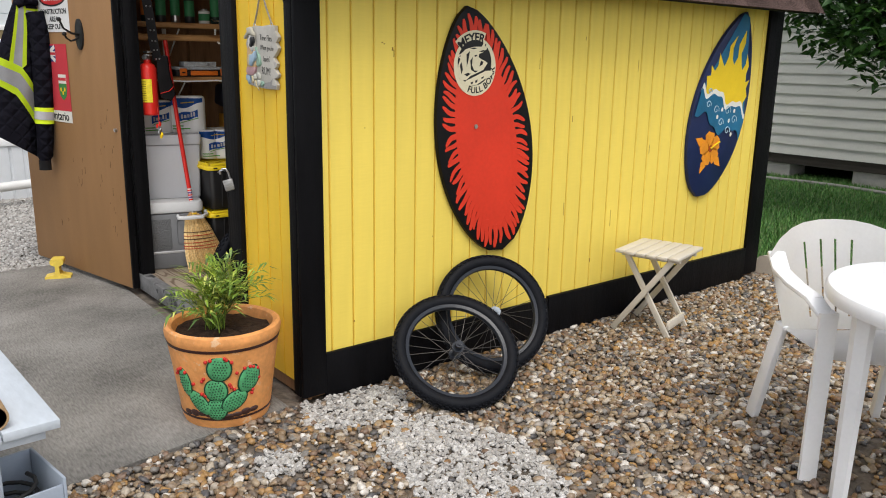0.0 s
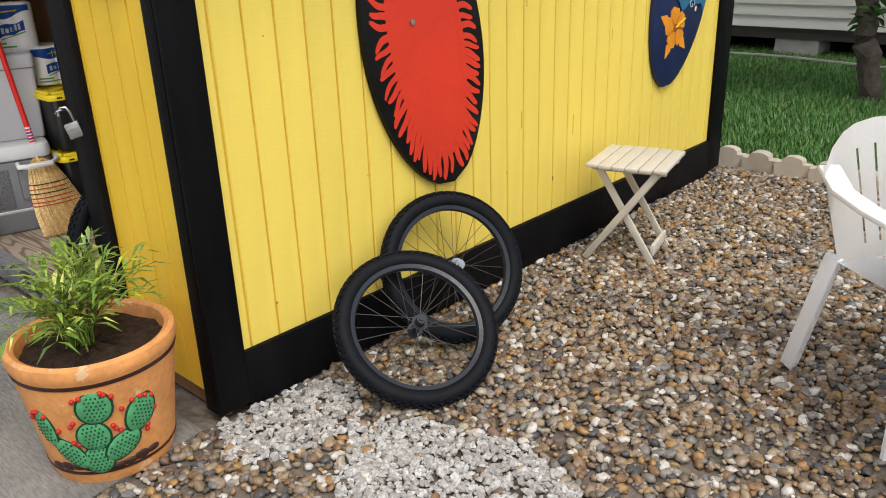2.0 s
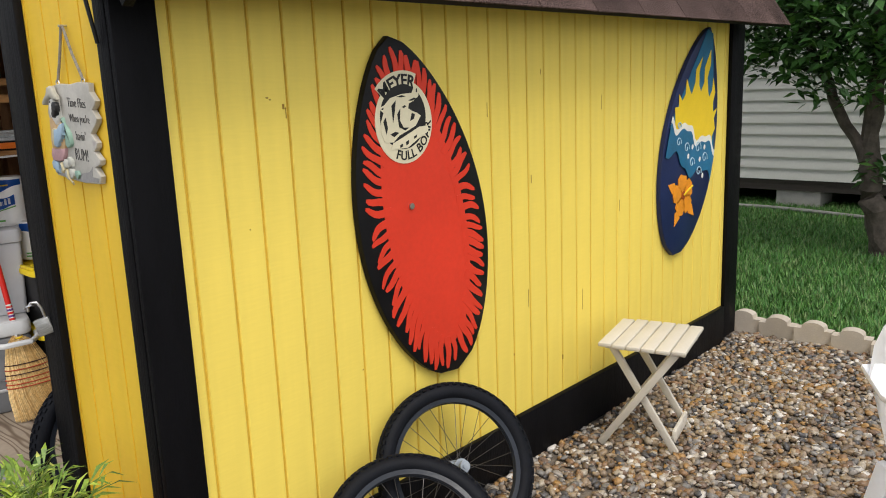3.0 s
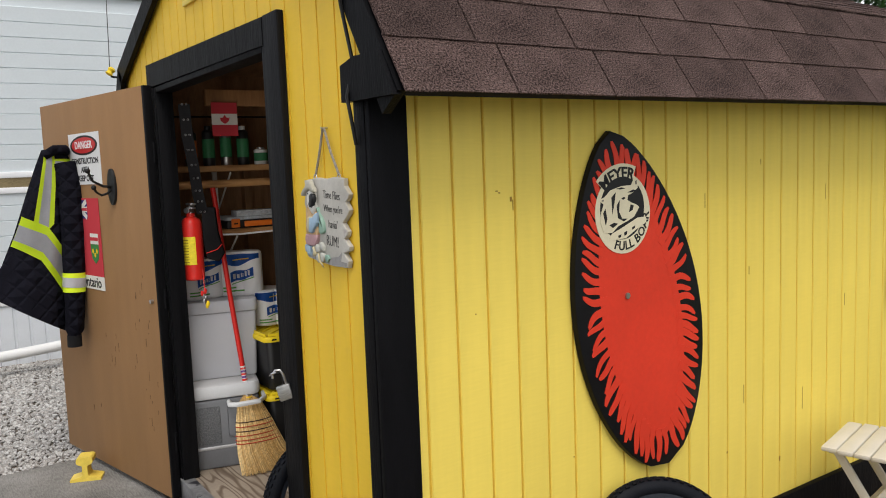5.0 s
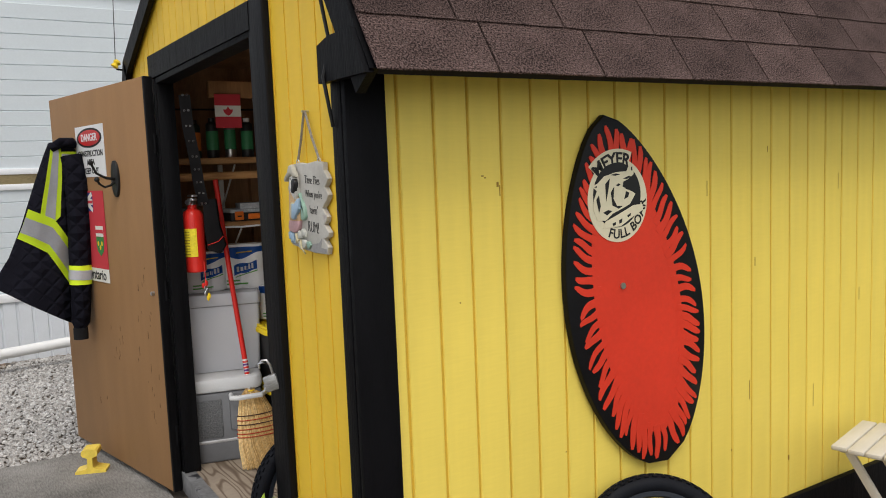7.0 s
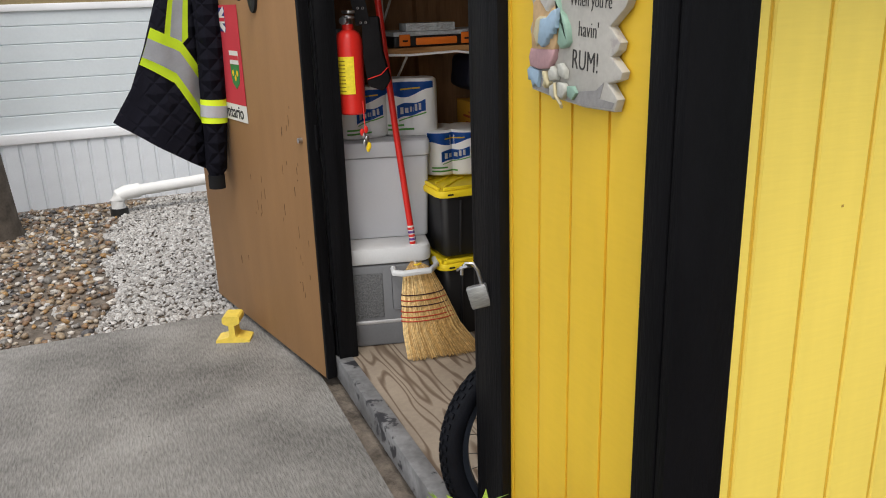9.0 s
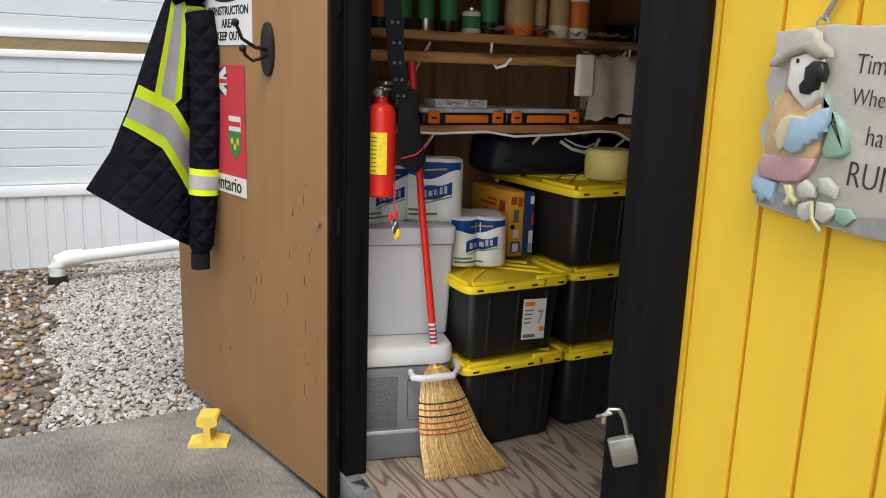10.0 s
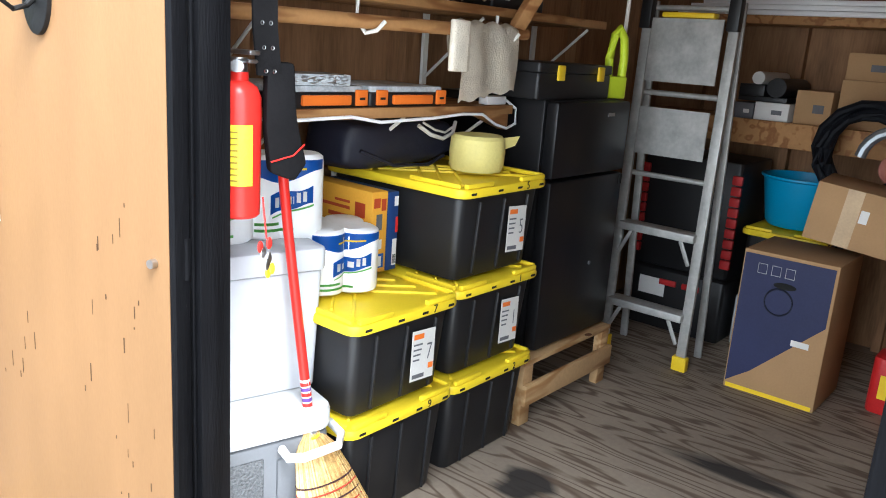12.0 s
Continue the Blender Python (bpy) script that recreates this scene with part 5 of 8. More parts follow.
out = [(-0.135, 0.105), (-0.05, 0.112), (0.0, 0.108), (0.06, 0.113), (0.118, 0.108), (0.118, 0.088), (0.143, 0.066), (0.136, 0.055), (0.120, 0.045), (0.140, 0.024), (0.134, 0.014), (0.098, -0.012), (0.124, -0.034), (0.120, -0.045), (0.104, -0.055), (0.132, -0.075), (0.128, -0.086), (0.098, -0.094), (0.122, -0.115), (0.114, -0.134), (0.03, -0.136), (-0.06, -0.130), (-0.135, -0.122), (-0.145, -0.085), (-0.132, -0.05), (-0.143, -0.02), (-0.128, 0.005), (-0.142, 0.04), (-0.130, 0.07)]
part("plaque", slab_of(out, 0.0, 0.014, 0.004), PLAQ, sign)
for txt, px_, py_, sz in (("Time Flies", 0.040, 0.062, 0.034), ("When you're", 0.046, 0.024, 0.029), ("havin'", 0.042, -0.019, 0.034), ("RUM!", 0.034, -0.066, 0.044)):
    writing(txt, sz, mat("faded_ink", (0.05, 0.048, 0.045), 0.6, var=0.3, scale=60), sign, Matrix.Translation((px_, py_, 0.0146)) @ Matrix.Rotation(radians(-3), 4, "Z") @ Matrix.Diagonal((0.74, 1, 1, 1)), bold=-0.0006)
PEACH, MAUVE = mat("peach_paint", (0.62, 0.42, 0.22), 0.6, var=0.15, scale=30), mat("mauve_paint", (0.54, 0.33, 0.34), 0.6, var=0.15, scale=30)
SKYB, STRAWP = mat("sky_blue_paint", (0.36, 0.50, 0.62), 0.6, var=0.15, scale=40), mat("straw_paint", (0.46, 0.44, 0.36), 0.7, var=0.2, scale=25)
PALEY, SEAG, SAGE = mat("pale_yellow_paint", (0.66, 0.58, 0.36), 0.6, var=0.15, scale=40), mat("sea_green_paint", (0.30, 0.46, 0.36), 0.5, var=0.15, scale=30), mat("sage_paint", (0.26, 0.40, 0.32), 0.6)
PETAL = mat("grey_white_paint", (0.52, 0.52, 0.46), 0.6, var=0.2, scale=40)


def relief(name, poly, base, h, material, label="", soft=0.0035):
    """A moulded shape on the plaque, its outline given in thousandths of a metre."""
    part(name, slab_of([(x_ / 1000, 0.11 - (0.11 - y_ / 1000) * 1.10) for x_, y_ in poly], base, base + h, soft), material, sign, label, smooth=70)


relief("parrot_body", [(-116, 31), (-97, 40), (-84, 28), (-66, 17), (-47, 26), (-42, 18), (-40, -27), (-47, -38), (-121, -38), (-123, -17), (-118, 8)], 0.013, 0.010, PEACH, "peach painted parrot body")
relief("parrot_rump", [(-123, -36), (-44, -35), (-49, -50), (-64, -64), (-95, -67), (-125, -64), (-130, -50)], 0.013, 0.011, MAUVE, "mauve painted rump")
relief("parrot_tail", [(-140, -69), (-129, -63), (-99, -69), (-103, -95), (-112, -90), (-121, -95), (-128, -84), (-136, -86)], 0.013, 0.009, SKYB)
relief("parrot_nape", [(-101, 38), (-99, 72), (-90, 77), (-93, 54), (-92, 36)], 0.013, 0.012, MAUVE)
relief("parrot_head", [(-95, 76), (-73, 81), (-55, 75), (-53, 60), (-51, 34), (-66, 18), (-84, 31), (-97, 44)], 0.013, 0.015, OFFWHITE, "white painted parrot head", 0.005)
relief("parrot_beak", [(-68, 65), (-58, 72), (-44, 70), (-40, 60), (-42, 49), (-49, 52), (-51, 41), (-60, 35), (-71, 36), (-74, 45), (-68, 52)], 0.022, 0.012, mat("beak_black", (0.02, 0.02, 0.02), 0.35), "black painted beak", 0.004)
part("parrot_eye", disc(bmesh.new(), -0.082, 0.068, 0.0022, 0.003, 0.0275, 0.0290, 10), INK, sign)
relief("bottle", [(-49, 34), (-40, 36), (-36, 21), (-21, 13), (-8, -2), (-3, -24), (-12, -31), (-29, -34), (-38, -26), (-34, -8), (-30, 14)], 0.013, 0.010, SEAG, "sea green bottle", 0.004)
relief("wing_edge", [(-108, -14), (-99, 7), (-86, 12), (-64, 10), (-72, -2), (-77, -14), (-84, -31), (-90, -28), (-97, -33), (-101, -24)], 0.020, 0.008, PALEY, "pale yellow wing edge")
relief("parrot_wing", [(-80, 8), (-60, 10), (-42, 20), (-29, 23), (-28, 8), (-32, 2), (-31, -4), (-37, -6), (-38, -13), (-46, -14), (-50, -20), (-57, -20), (-60, -28), (-75, -33), (-88, -27), (-85, -14)], 0.022, 0.009, SKYB, "sky blue parrot wing")
relief("parrot_hat", [(-125, 71), (-116, 79), (-97, 89), (-84, 105), (-71, 108), (-58, 103), (-56, 94), (-40, 84), (-38, 76), (-55, 74), (-73, 82), (-95, 76), (-112, 65), (-123, 65)], 0.020, 0.013, STRAWP, "straw coloured sun hat", 0.005)
relief("parrot_foot", [(-86, -69), (-73, -68), (-71, -79), (-62, -85), (-66, -92), (-72, -87), (-76, -94), (-84, -90), (-79, -82)], 0.014, 0.010, PALEY, "", 0.003)
part("painted_branch", slab_of([(-0.130, -0.098), (-0.073, -0.100), (-0.055, -0.112), (-0.012, -0.116), (0.067, -0.106), (0.088, -0.092), (0.078, -0.118), (0.116, -0.120), (0.110, -0.130), (0.030, -0.132), (-0.060, -0.126), (-0.130, -0.118)], 0.0142, 0.0148), mat("grey_branch_paint", (0.32, 0.31, 0.30), 0.7, var=0.2, scale=30), sign)
for poly in ([(-66, -69), (-55, -60), (-38, -69), (-38, -79), (-60, -82)], [(-36, -56), (-25, -54), (-10, -64), (-12, -76), (-33, -72)], [(-60, -89), (-42, -82), (-38, -102), (-47, -109), (-60, -102)], [(-34, -82), (-16, -82), (-8, -92), (-20, -106), (-34, -102)]):
    relief("blossom_petal", poly, 0.015, 0.009, PETAL, "grey white blossom petal", 0.003)
relief("blossom_leaf", [(-8, -86), (10, -85), (18, -94), (6, -105), (-8, -100)], 0.015, 0.006, SAGE, "", 0.002)
part("blossom_stem", tube(bmesh.new(), [(-0.039, -0.102, 0.025), (-0.036, -0.122, 0.025), (-0.027, -0.136, 0.020), (-0.031, -0.142, 0.016)], 0.0028, 7), PALEY, sign)
ROPE = mat("grey_rope", (0.34, 0.31, 0.27), 0.9, var=0.3, scale=90, bump=0.6, fine=300)
part("rope", tube(bmesh.new(), [(-0.07, 0.118, 0.006), (-0.04, 0.175, 0.006), (-0.004, 0.248, 0.008), (0.004, 0.248, 0.008), (0.035, 0.18, 0.006), (0.078, 0.118, 0.006)], 0.0036, 7), ROPE, sign, "grey twisted rope")
for xx in (-0.07, 0.078):
    part("eyelet", tube(bmesh.new(), [(xx + 0.009 * math.cos(k * 0.7), 0.113 + 0.009 * math.sin(k * 0.7), 0.007) for k in range(9)], 0.0018, 6, True), STEEL, sign, "steel eyelet")
part("nail", cyl(bmesh.new(), (0, 0.249, -0.004), (0, 0.249, 0.016), 0.003), STEEL, sign)

# ---- padlock on the right jamb ----
lock = thing("padlock", "open weathered steel padlock hung on the door casing", "padlock", Matrix.Translation((-0.045, 0.585, 0.862)) @ Matrix.Rotation(radians(58), 4, "Z") @ FM @ Matrix.Rotation(radians(16), 4, "Z"))
part("body", boxm((-0.022, -0.05, -0.008), (0.022, 0.0, 0.010), 0.004), mat("laminated_steel", (0.42, 0.42, 0.41), 0.45, 0.8, var=0.3, scale=40, stretch=(1, 6, 1)), lock)
part("shackle", tube(bmesh.new(), [(0.013, -0.002, 0), (0.014, 0.03, 0), (0.008, 0.048, 0), (-0.006, 0.052, 0), (-0.018, 0.042, 0), (-0.022, 0.03, 0)], 0.0042, 8), STEEL, lock, "shiny open shackle")
part("staple", tube(bmesh.new(), [(-0.03, 0.04, -0.008), (-0.02, 0.046, 0.004), (-0.006, 0.046, 0.004), (0.0, 0.04, -0.008)], 0.003, 6), STEEL, lock)

# ---- on the door ----
DM = door_m


def on_door(u, z, lift=0.001):
    return DM @ Matrix.Translation((-lift, u, z)) @ FM


danger = thing("danger_sign", "white danger construction area sign screwed to the door", "sign", on_door(0.667, 1.645))
part("plate", boxm((-0.187, -0.13, 0.0), (0.187, 0.13, 0.002)), mat("sign_white", (0.78, 0.78, 0.77), 0.4, var=0.06), danger)
part("header", slab_of([(0.165 * math.cos(a) if abs(math.cos(a)) < 2 else 0, 0.068 + 0.05 * math.sin(a)) for a in [2 * math.pi * k / 36 for k in range(36)]], 0.0022, 0.0030), INK, danger)
part("header_oval", slab_of([(0.145 * math.cos(a), 0.068 + 0.04 * math.sin(a)) for a in [2 * math.pi * k / 36 for k in range(36)]], 0.0031, 0.0036), mat("sign_red", (0.55, 0.03, 0.03), 0.4), danger)
writing("DANGER", 0.052, mat("sign_white", (0.78, 0.78, 0.77), 0.4), danger, Matrix.Translation((0, 0.068, 0.0042)), bold=0.001)
for txt, yy in (("CONSTRUCTION", -0.012), ("AREA", -0.056), ("KEEP OUT", -0.100)):
    writing(txt, 0.042, INK, danger, Matrix.Translation((0, yy, 0.0026)), bold=0.0009)

flag = thing("banner", "red provincial flag banner with a green shield, fixed to the door", "flag", on_door(0.705, 1.21, 0.002))
FRED = mat("red_cloth", (0.58, 0.045, 0.06), 0.8, var=0.08, scale=6, bump=0.1, fine=300)
part("cloth", boxm((-0.158, -0.165, 0.0), (0.158, 0.235, 0.002)), FRED, flag)
part("hem", boxm((-0.158, -0.235, 0.0), (0.158, -0.1655, 0.002)), OFFWHITE, flag, "white lettered strip")
part("canton", boxm((-0.156, 0.13, 0.0022), (0.02, 0.225, 0.0028)), mat("flag_navy", (0.03, 0.035, 0.17), 0.8), flag, "blue union canton")
for a, b, w in (((-0.15, 0.135), (0.015, 0.22), 0.012), ((-0.15, 0.22), (0.015, 0.135), 0.012)):
    bm = bmesh.new()
    d = Vector((b[0] - a[0], b[1] - a[1])).normalized()
    nn = Vector((-d.y, d.x)) * w
    prism(bm, [(a[0] - nn.x, a[1] - nn.y), (b[0] - nn.x, b[1] - nn.y), (b[0] + nn.x, b[1] + nn.y), (a[0] + nn.x, a[1] + nn.y)], "z", 0.0029, 0.0033)
    part("saltire", bm, OFFWHITE, flag)
part("cross", boxm((-0.156, 0.163, 0.0034), (0.02, 0.192, 0.0038)), OFFWHITE, flag)
part("cross", boxm((-0.085, 0.13, 0.0034), (-0.051, 0.225, 0.0039)), OFFWHITE, flag)
part("cross", boxm((-0.156, 0.170, 0.0040), (0.02, 0.185, 0.0043)), FRED, flag)
part("cross", boxm((-0.077, 0.13, 0.0040), (-0.059, 0.225, 0.0044)), FRED, flag)
part("shield", slab_of([(0.03, 0.0), (0.125, 0.0), (0.125, -0.04), (0.115, -0.075), (0.078, -0.10), (0.04, -0.075), (0.03, -0.04)], 0.0024, 0.0036), mat("shield_green", (0.05, 0.22, 0.06), 0.8), flag, "green shield")
part("shield_top", boxm((0.03, 0.001, 0.0024), (0.125, 0.055, 0.0036)), OFFWHITE, flag)
part("shield_bar", boxm((0.03, 0.018, 0.0037), (0.125, 0.036, 0.0041)), FRED, flag)
for k in range(3):
    part("shield_leaf", disc(bmesh.new(), 0.055 + 0.023 * k, -0.035 - (0.02 if k == 1 else 0), 0.010, 0.013, 0.0037, 0.0042, 8), SUNY, flag)
writing("Ontario", 0.075, INK, flag, Matrix.Translation((0.0, -0.20, 0.0026)), bold=0.001)

hook = thing("coat_hook", "black cast iron double coat hook on the door", "coat hook", on_door(0.365, 1.5, 0.0))
IRON = mat("cast_iron", (0.02, 0.02, 0.02), 0.45, 0.3, var=0.3)
part("plate", slab_of([(0.042 * math.cos(a), 0.088 * math.sin(a)) for a in [2 * math.pi * k / 28 for k in range(28)]], 0.0, 0.012, 0.003), IRON, hook)
part("upper_hook", tube(bmesh.new(), [(0, 0.0, 0.008), (0, 0.005, 0.05), (0, 0.03, 0.095), (0, 0.075, 0.115)], [0.008, 0.0065, 0.006, 0.006], 8), IRON, hook)
part("lower_hook", tube(bmesh.new(), [(0, -0.01, 0.008), (0, -0.03, 0.03), (0, -0.038, 0.06), (0, -0.02, 0.085), (0, -0.005, 0.092)], [0.008, 0.006, 0.006, 0.006, 0.006], 8), IRON, hook)
for py_, pz_ in ((0.08, 0.117), (0.0, 0.094)):
    bm = bmesh.new()
    bmesh.ops.create_uvsphere(bm, u_segments=12, v_segments=8, radius=0.0125, matrix=Matrix.Translation((0, py_, pz_)))
    part("ball_tip", bm, IRON, hook)
part("screw", cyl(bmesh.new(), (-0.014, 0.041, 0.968), (0.004, 0.041, 0.968), 0.010, seg=12), STEEL, door, "steel screw head")
SCUFF = mat("bare_splinter", (0.09, 0.045, 0.02), 0.9, var=0.4)
for _ in range(34):
    u, z = random.choice([(0.16, 0.97), (0.14, 0.8), (0.20, 1.02), (0.55, 0.62), (0.5, 0.60), (0.18, 0.55), (0.8, 0.3), (0.1, 0.35)])
    u += random.gauss(0, 0.05)
    z += random.gauss(0, 0.07)
    h = random.uniform(0.005, 0.05)
    part("splinter", boxm((-0.0006, u, z), (0.0004, u + random.uniform(0.0015, 0.004), z + h)), SCUFF, door)
for zz in (0.30, 0.98, 1.65):
    hb = front
    part("hinge_knuckle", cyl(bmesh.new(), (-0.04, 1.948, zz - 0.045), (-0.04, 1.948, zz + 0.045), 0.008), BLACKWOOD, hb)
    part("hinge_plate", boxm((-0.036, 1.952, zz - 0.04), (-0.0255, 1.99, zz + 0.04), 0.001), BLACKWOOD, hb)

# ---- work jacket ----
def quilt(name, color):
    m = mat(name, color, 0.85, var=0.25, scale=14, bump=0.1, fine=200, spec=0.06)
    nt = m.node_tree
    b = nt.nodes["Principled BSDF"]
    co = nt.nodes.new("ShaderNodeTexCoord")
    mp = nt.nodes.new("ShaderNodeMapping")
    mp.inputs["Rotation"].default_value = (0, radians(45), 0)
    ch = nt.nodes.new("ShaderNodeTexVoronoi")
    ch.distance = "CHEBYCHEV"
    ch.inputs["Scale"].default_value, ch.inputs["Randomness"].default_value = 16, 0.0
    bp = nt.nodes.new("ShaderNodeBump")
    bp.inputs["Strength"].default_value, bp.inputs["Distance"].default_value, bp.invert = 1.0, 0.03, True
    nt.links.new(co.outputs["Object"], mp.inputs["Vector"])
    nt.links.new(mp.outputs["Vector"], ch.inputs["Vector"])
    nt.links.new(ch.outputs["Distance"], bp.inputs["Height"])
    nt.links.new(bp.outputs["Normal"], b.inputs["Normal"])
    return m


QUILT = quilt("black_quilted_nylon", (0.009, 0.009, 0.014))
LIME = mat("lime_tape", (0.78, 0.98, 0.03), 0.6, var=0.05, bump=0.05)
SILVER = mat("silver_tape", (0.50, 0.50, 0.53), 0.35, 0.2, var=0.1, scale=20, bump=0.1)
jk = thing("work_jacket", "black quilted safety jacket with lime and silver stripes on the door", "jacket", pose(-0.30, 2.80, 0.70))
LFT = [(-0.085, 1.0), (-0.115, 0.93), (-0.165, 0.80), (-0.245, 0.58), (-0.315, 0.42), (-0.405, 0.285)]
RGT = [(0.02, 1.01), (0.045, 0.95), (0.05, 0.83), (0.035, 0.60), (0.02, 0.30), (0.0, 0.02)]


def along(c, t):
    k = min(int(t * 5), 4)
    f_ = t * 5 - k
    a, b = Vector(c[k]), Vector(c[k + 1])
    return a.lerp(b, f_)


def jacket_pt(s, t, lift=0.0):
    """s across from the left edge (0) to the right edge (1), t down."""
    a, b = along(LFT, t), along(RGT, t)
    p = a.lerp(b, s)
    fold = 0.012 * math.sin(s * 9 + t * 3) * t + 0.008 * math.sin(s * 17 - t * 5) * t
    return Vector((p.x, -(0.035 + 0.05 * t) * math.sin(math.pi * s) ** 0.6 - fold - lift, p.y))


bm = bmesh.new()
NSG, NTG = 18, 20
front_g = [[bm.verts.new(jacket_pt(i / NSG, j / NTG)) for i in range(NSG + 1)] for j in range(NTG + 1)]
back_g = [[bm.verts.new(jacket_pt(i / NSG, j / NTG) * 1 + Vector((0, 0.075 * math.sin(math.pi * min(max(i / NSG, 0.0), 1.0)) ** 0.5 + 0.005, 0))) for i in range(NSG + 1)] for j in range(NTG + 1)]
for j in range(NTG):
    for i in range(NSG):
        bm.faces.new((front_g[j][i], front_g[j + 1][i], front_g[j + 1][i + 1], front_g[j][i + 1]))
        bm.faces.new((back_g[j][i], back_g[j][i + 1], back_g[j + 1][i + 1], back_g[j + 1][i]))
    bm.faces.new((front_g[j][0], back_g[j][0], back_g[j + 1][0], front_g[j + 1][0]))
    bm.faces.new((front_g[j][NSG], front_g[j + 1][NSG], back_g[j + 1][NSG], back_g[j][NSG]))
for i in range(NSG):
    bm.faces.new((front_g[0][i], front_g[0][i + 1], back_g[0][i + 1], back_g[0][i]))
    bm.faces.new((front_g[NTG][i], back_g[NTG][i], back_g[NTG][i + 1], front_g[NTG][i + 1]))
part("body", bm, QUILT, jk, smooth=60)
SLEEVE = [((0.015, -0.05, 0.93), 0.055), ((0.03, -0.065, 0.80), 0.062), ((0.025, -0.07, 0.62), 0.060), ((0.012, -0.07, 0.42), 0.056), ((0.0, -0.07, 0.20), 0.050), ((-0.012, -0.07, 0.06), 0.046), ((-0.016, -0.07, 0.035), 0.033), ((-0.018, -0.07, -0.025), 0.034)]
part("sleeve", tube(bmesh.new(), [p for p, r in SLEEVE], [r for p, r in SLEEVE], 18), QUILT, jk, smooth=60)
part("cuff", tube(bmesh.new(), [(-0.0165, -0.07, 0.03), (-0.018, -0.07, -0.03)], 0.036, 16), mat("rib_knit", (0.008, 0.008, 0.009), 0.9), jk, "black knit cuff")
part("collar", tube(bmesh.new(), [(-0.075, -0.03, 0.97), (-0.03, -0.055, 1.0), (0.02, -0.04, 1.0), (0.03, -0.0, 0.99)], 0.024, 10), QUILT, jk, smooth=60)


def tape(name, path, w, material, lift):
    """A strip on the jacket front; path in (s, t), w its width in s or t units."""
    bm = bmesh.new()
    rows = []
    n_ = 14
    for k in range(n_ + 1):
        f_ = k / n_ * (len(path) - 1)
        i = min(int(f_), len(path) - 2)
        a, b = Vector(path[i]), Vector(path[i + 1])
        c = a.lerp(b, f_ - i)
        d = (b - a).normalized()
        nn = Vector((-d.y, d.x)) * w / 2
        rows.append([bm.verts.new(jacket_pt(min(max(q.x, 0.0), 1.0), min(max(q.y, 0.0), 1.0), lift)) for q in (c - nn, c - nn * 0.33, c + nn * 0.33, c + nn)])
    for p, q in zip(rows, rows[1:]):
        for i in range(3):
            bm.faces.new((p[i], p[i + 1], q[i + 1], q[i]))
    bmesh.ops.solidify(bm, geom=bm.faces[:], thickness=0.002)
    part(name, bm, material, jk, smooth=60)


tape("lime_stripe", [(0.30, 0.02), (0.46, 0.62)], 0.34, LIME, 0.003)
tape("silver_stripe", [(0.30, 0.02), (0.46, 0.62)], 0.17, SILVER, 0.006)
tape("lime_stripe", [(0.02, 0.60), (0.50, 0.66), (0.93, 0.80)], 0.155, LIME, 0.008)
tape("silver_stripe", [(0.02, 0.60), (0.50, 0.66), (0.93, 0.80)], 0.080, SILVER, 0.011)
tape("lime_stripe", [(0.52, 0.23), (1.0, 0.26)], 0.13, LIME, 0.004)
tape("silver_stripe", [(0.52, 0.23), (1.0, 0.26)], 0.065, SILVER, 0.007)
for z0, z1, mm in ((0.26, 0.36, LIME), (0.285, 0.335, SILVER)):
    part("sleeve_band", tube(bmesh.new(), [(0.003, -0.07, z0), (0.008, -0.07, z1)], 0.0555 if mm is LIME else 0.058, 18), mm, jk)

# ---- gable fittings ----
vent = thing("gable_vent", "yellow painted louvred gable vent", "vent", Matrix.Translation((-0.001, 1.245, 2.325)) @ FM)
# shade behind the louvres, painted as a near-black sheet
part("backing", boxm((-0.205, -0.105, 0.0), (0.205, 0.105, 0.004)), DARK, vent)
for lo, hi in (((-0.22, -0.12, 0), (0.22, -0.10, 0.012)), ((-0.22, 0.10, 0), (0.22, 0.12, 0.012)), ((-0.22, -0.10, 0), (-0.195, 0.10, 0.012)), ((0.195, -0.10, 0), (0.22, 0.10, 0.012)), ((-0.075, -0.10, 0), (-0.055, 0.10, 0.0118)), ((0.055, -0.10, 0), (0.075, 0.10, 0.0118))):
    part("frame", boxm(lo, hi, 0.002), YELLOW, vent)
for k in range(12):
    yy = -0.092 + 0.0167 * k
    part("slat", bar((-0.195, yy, 0.007), (0.195, yy, 0.007), 0.0105, 0.003), YELLOW, vent)
retb = bmesh.new()
prism(retb, [(0.070, 1.80), (0.070, 1.708), (-0.188, 1.706), (-0.125, 1.815), (0.0, 1.815)], "x", -0.048, -0.0255)
single("rake_return", retb, BLACK, "black painted board closing the eave end", "trim", kind="structure")
CABLE = mat("black_cable", (0.01, 0.01, 0.01), 0.5)
single("gable_cable", tube(bmesh.new(), [(-0.05, 0.03, 2.17), (-0.055, 0.075, 2.10), (-0.04, 0.062, 1.95), (-0.03, 0.03, 1.80), (-0.052, 0.03, 1.72), (-0.03, 0.035, 1.60)], 0.005, 6), CABLE, "black cable looped down the gable trim", "cable")
ins = thing("wire_insulator", "yellow porcelain wire insulator on the eave", "insulator")
part("body", lathe(bmesh.new(), [(0.012, -0.02), (0.02, -0.015), (0.014, 0.0), (0.02, 0.012), (0.012, 0.022)], 16, Matrix.Translation((-0.06, 2.60, 2.085)) @ Matrix.Rotation(0.6, 4, "Y")), SUNY, ins)
part("bracket", bar((-0.06, 2.60, 2.06), (-0.02, 2.56, 2.05), 0.01, 0.008), BLACK, ins)
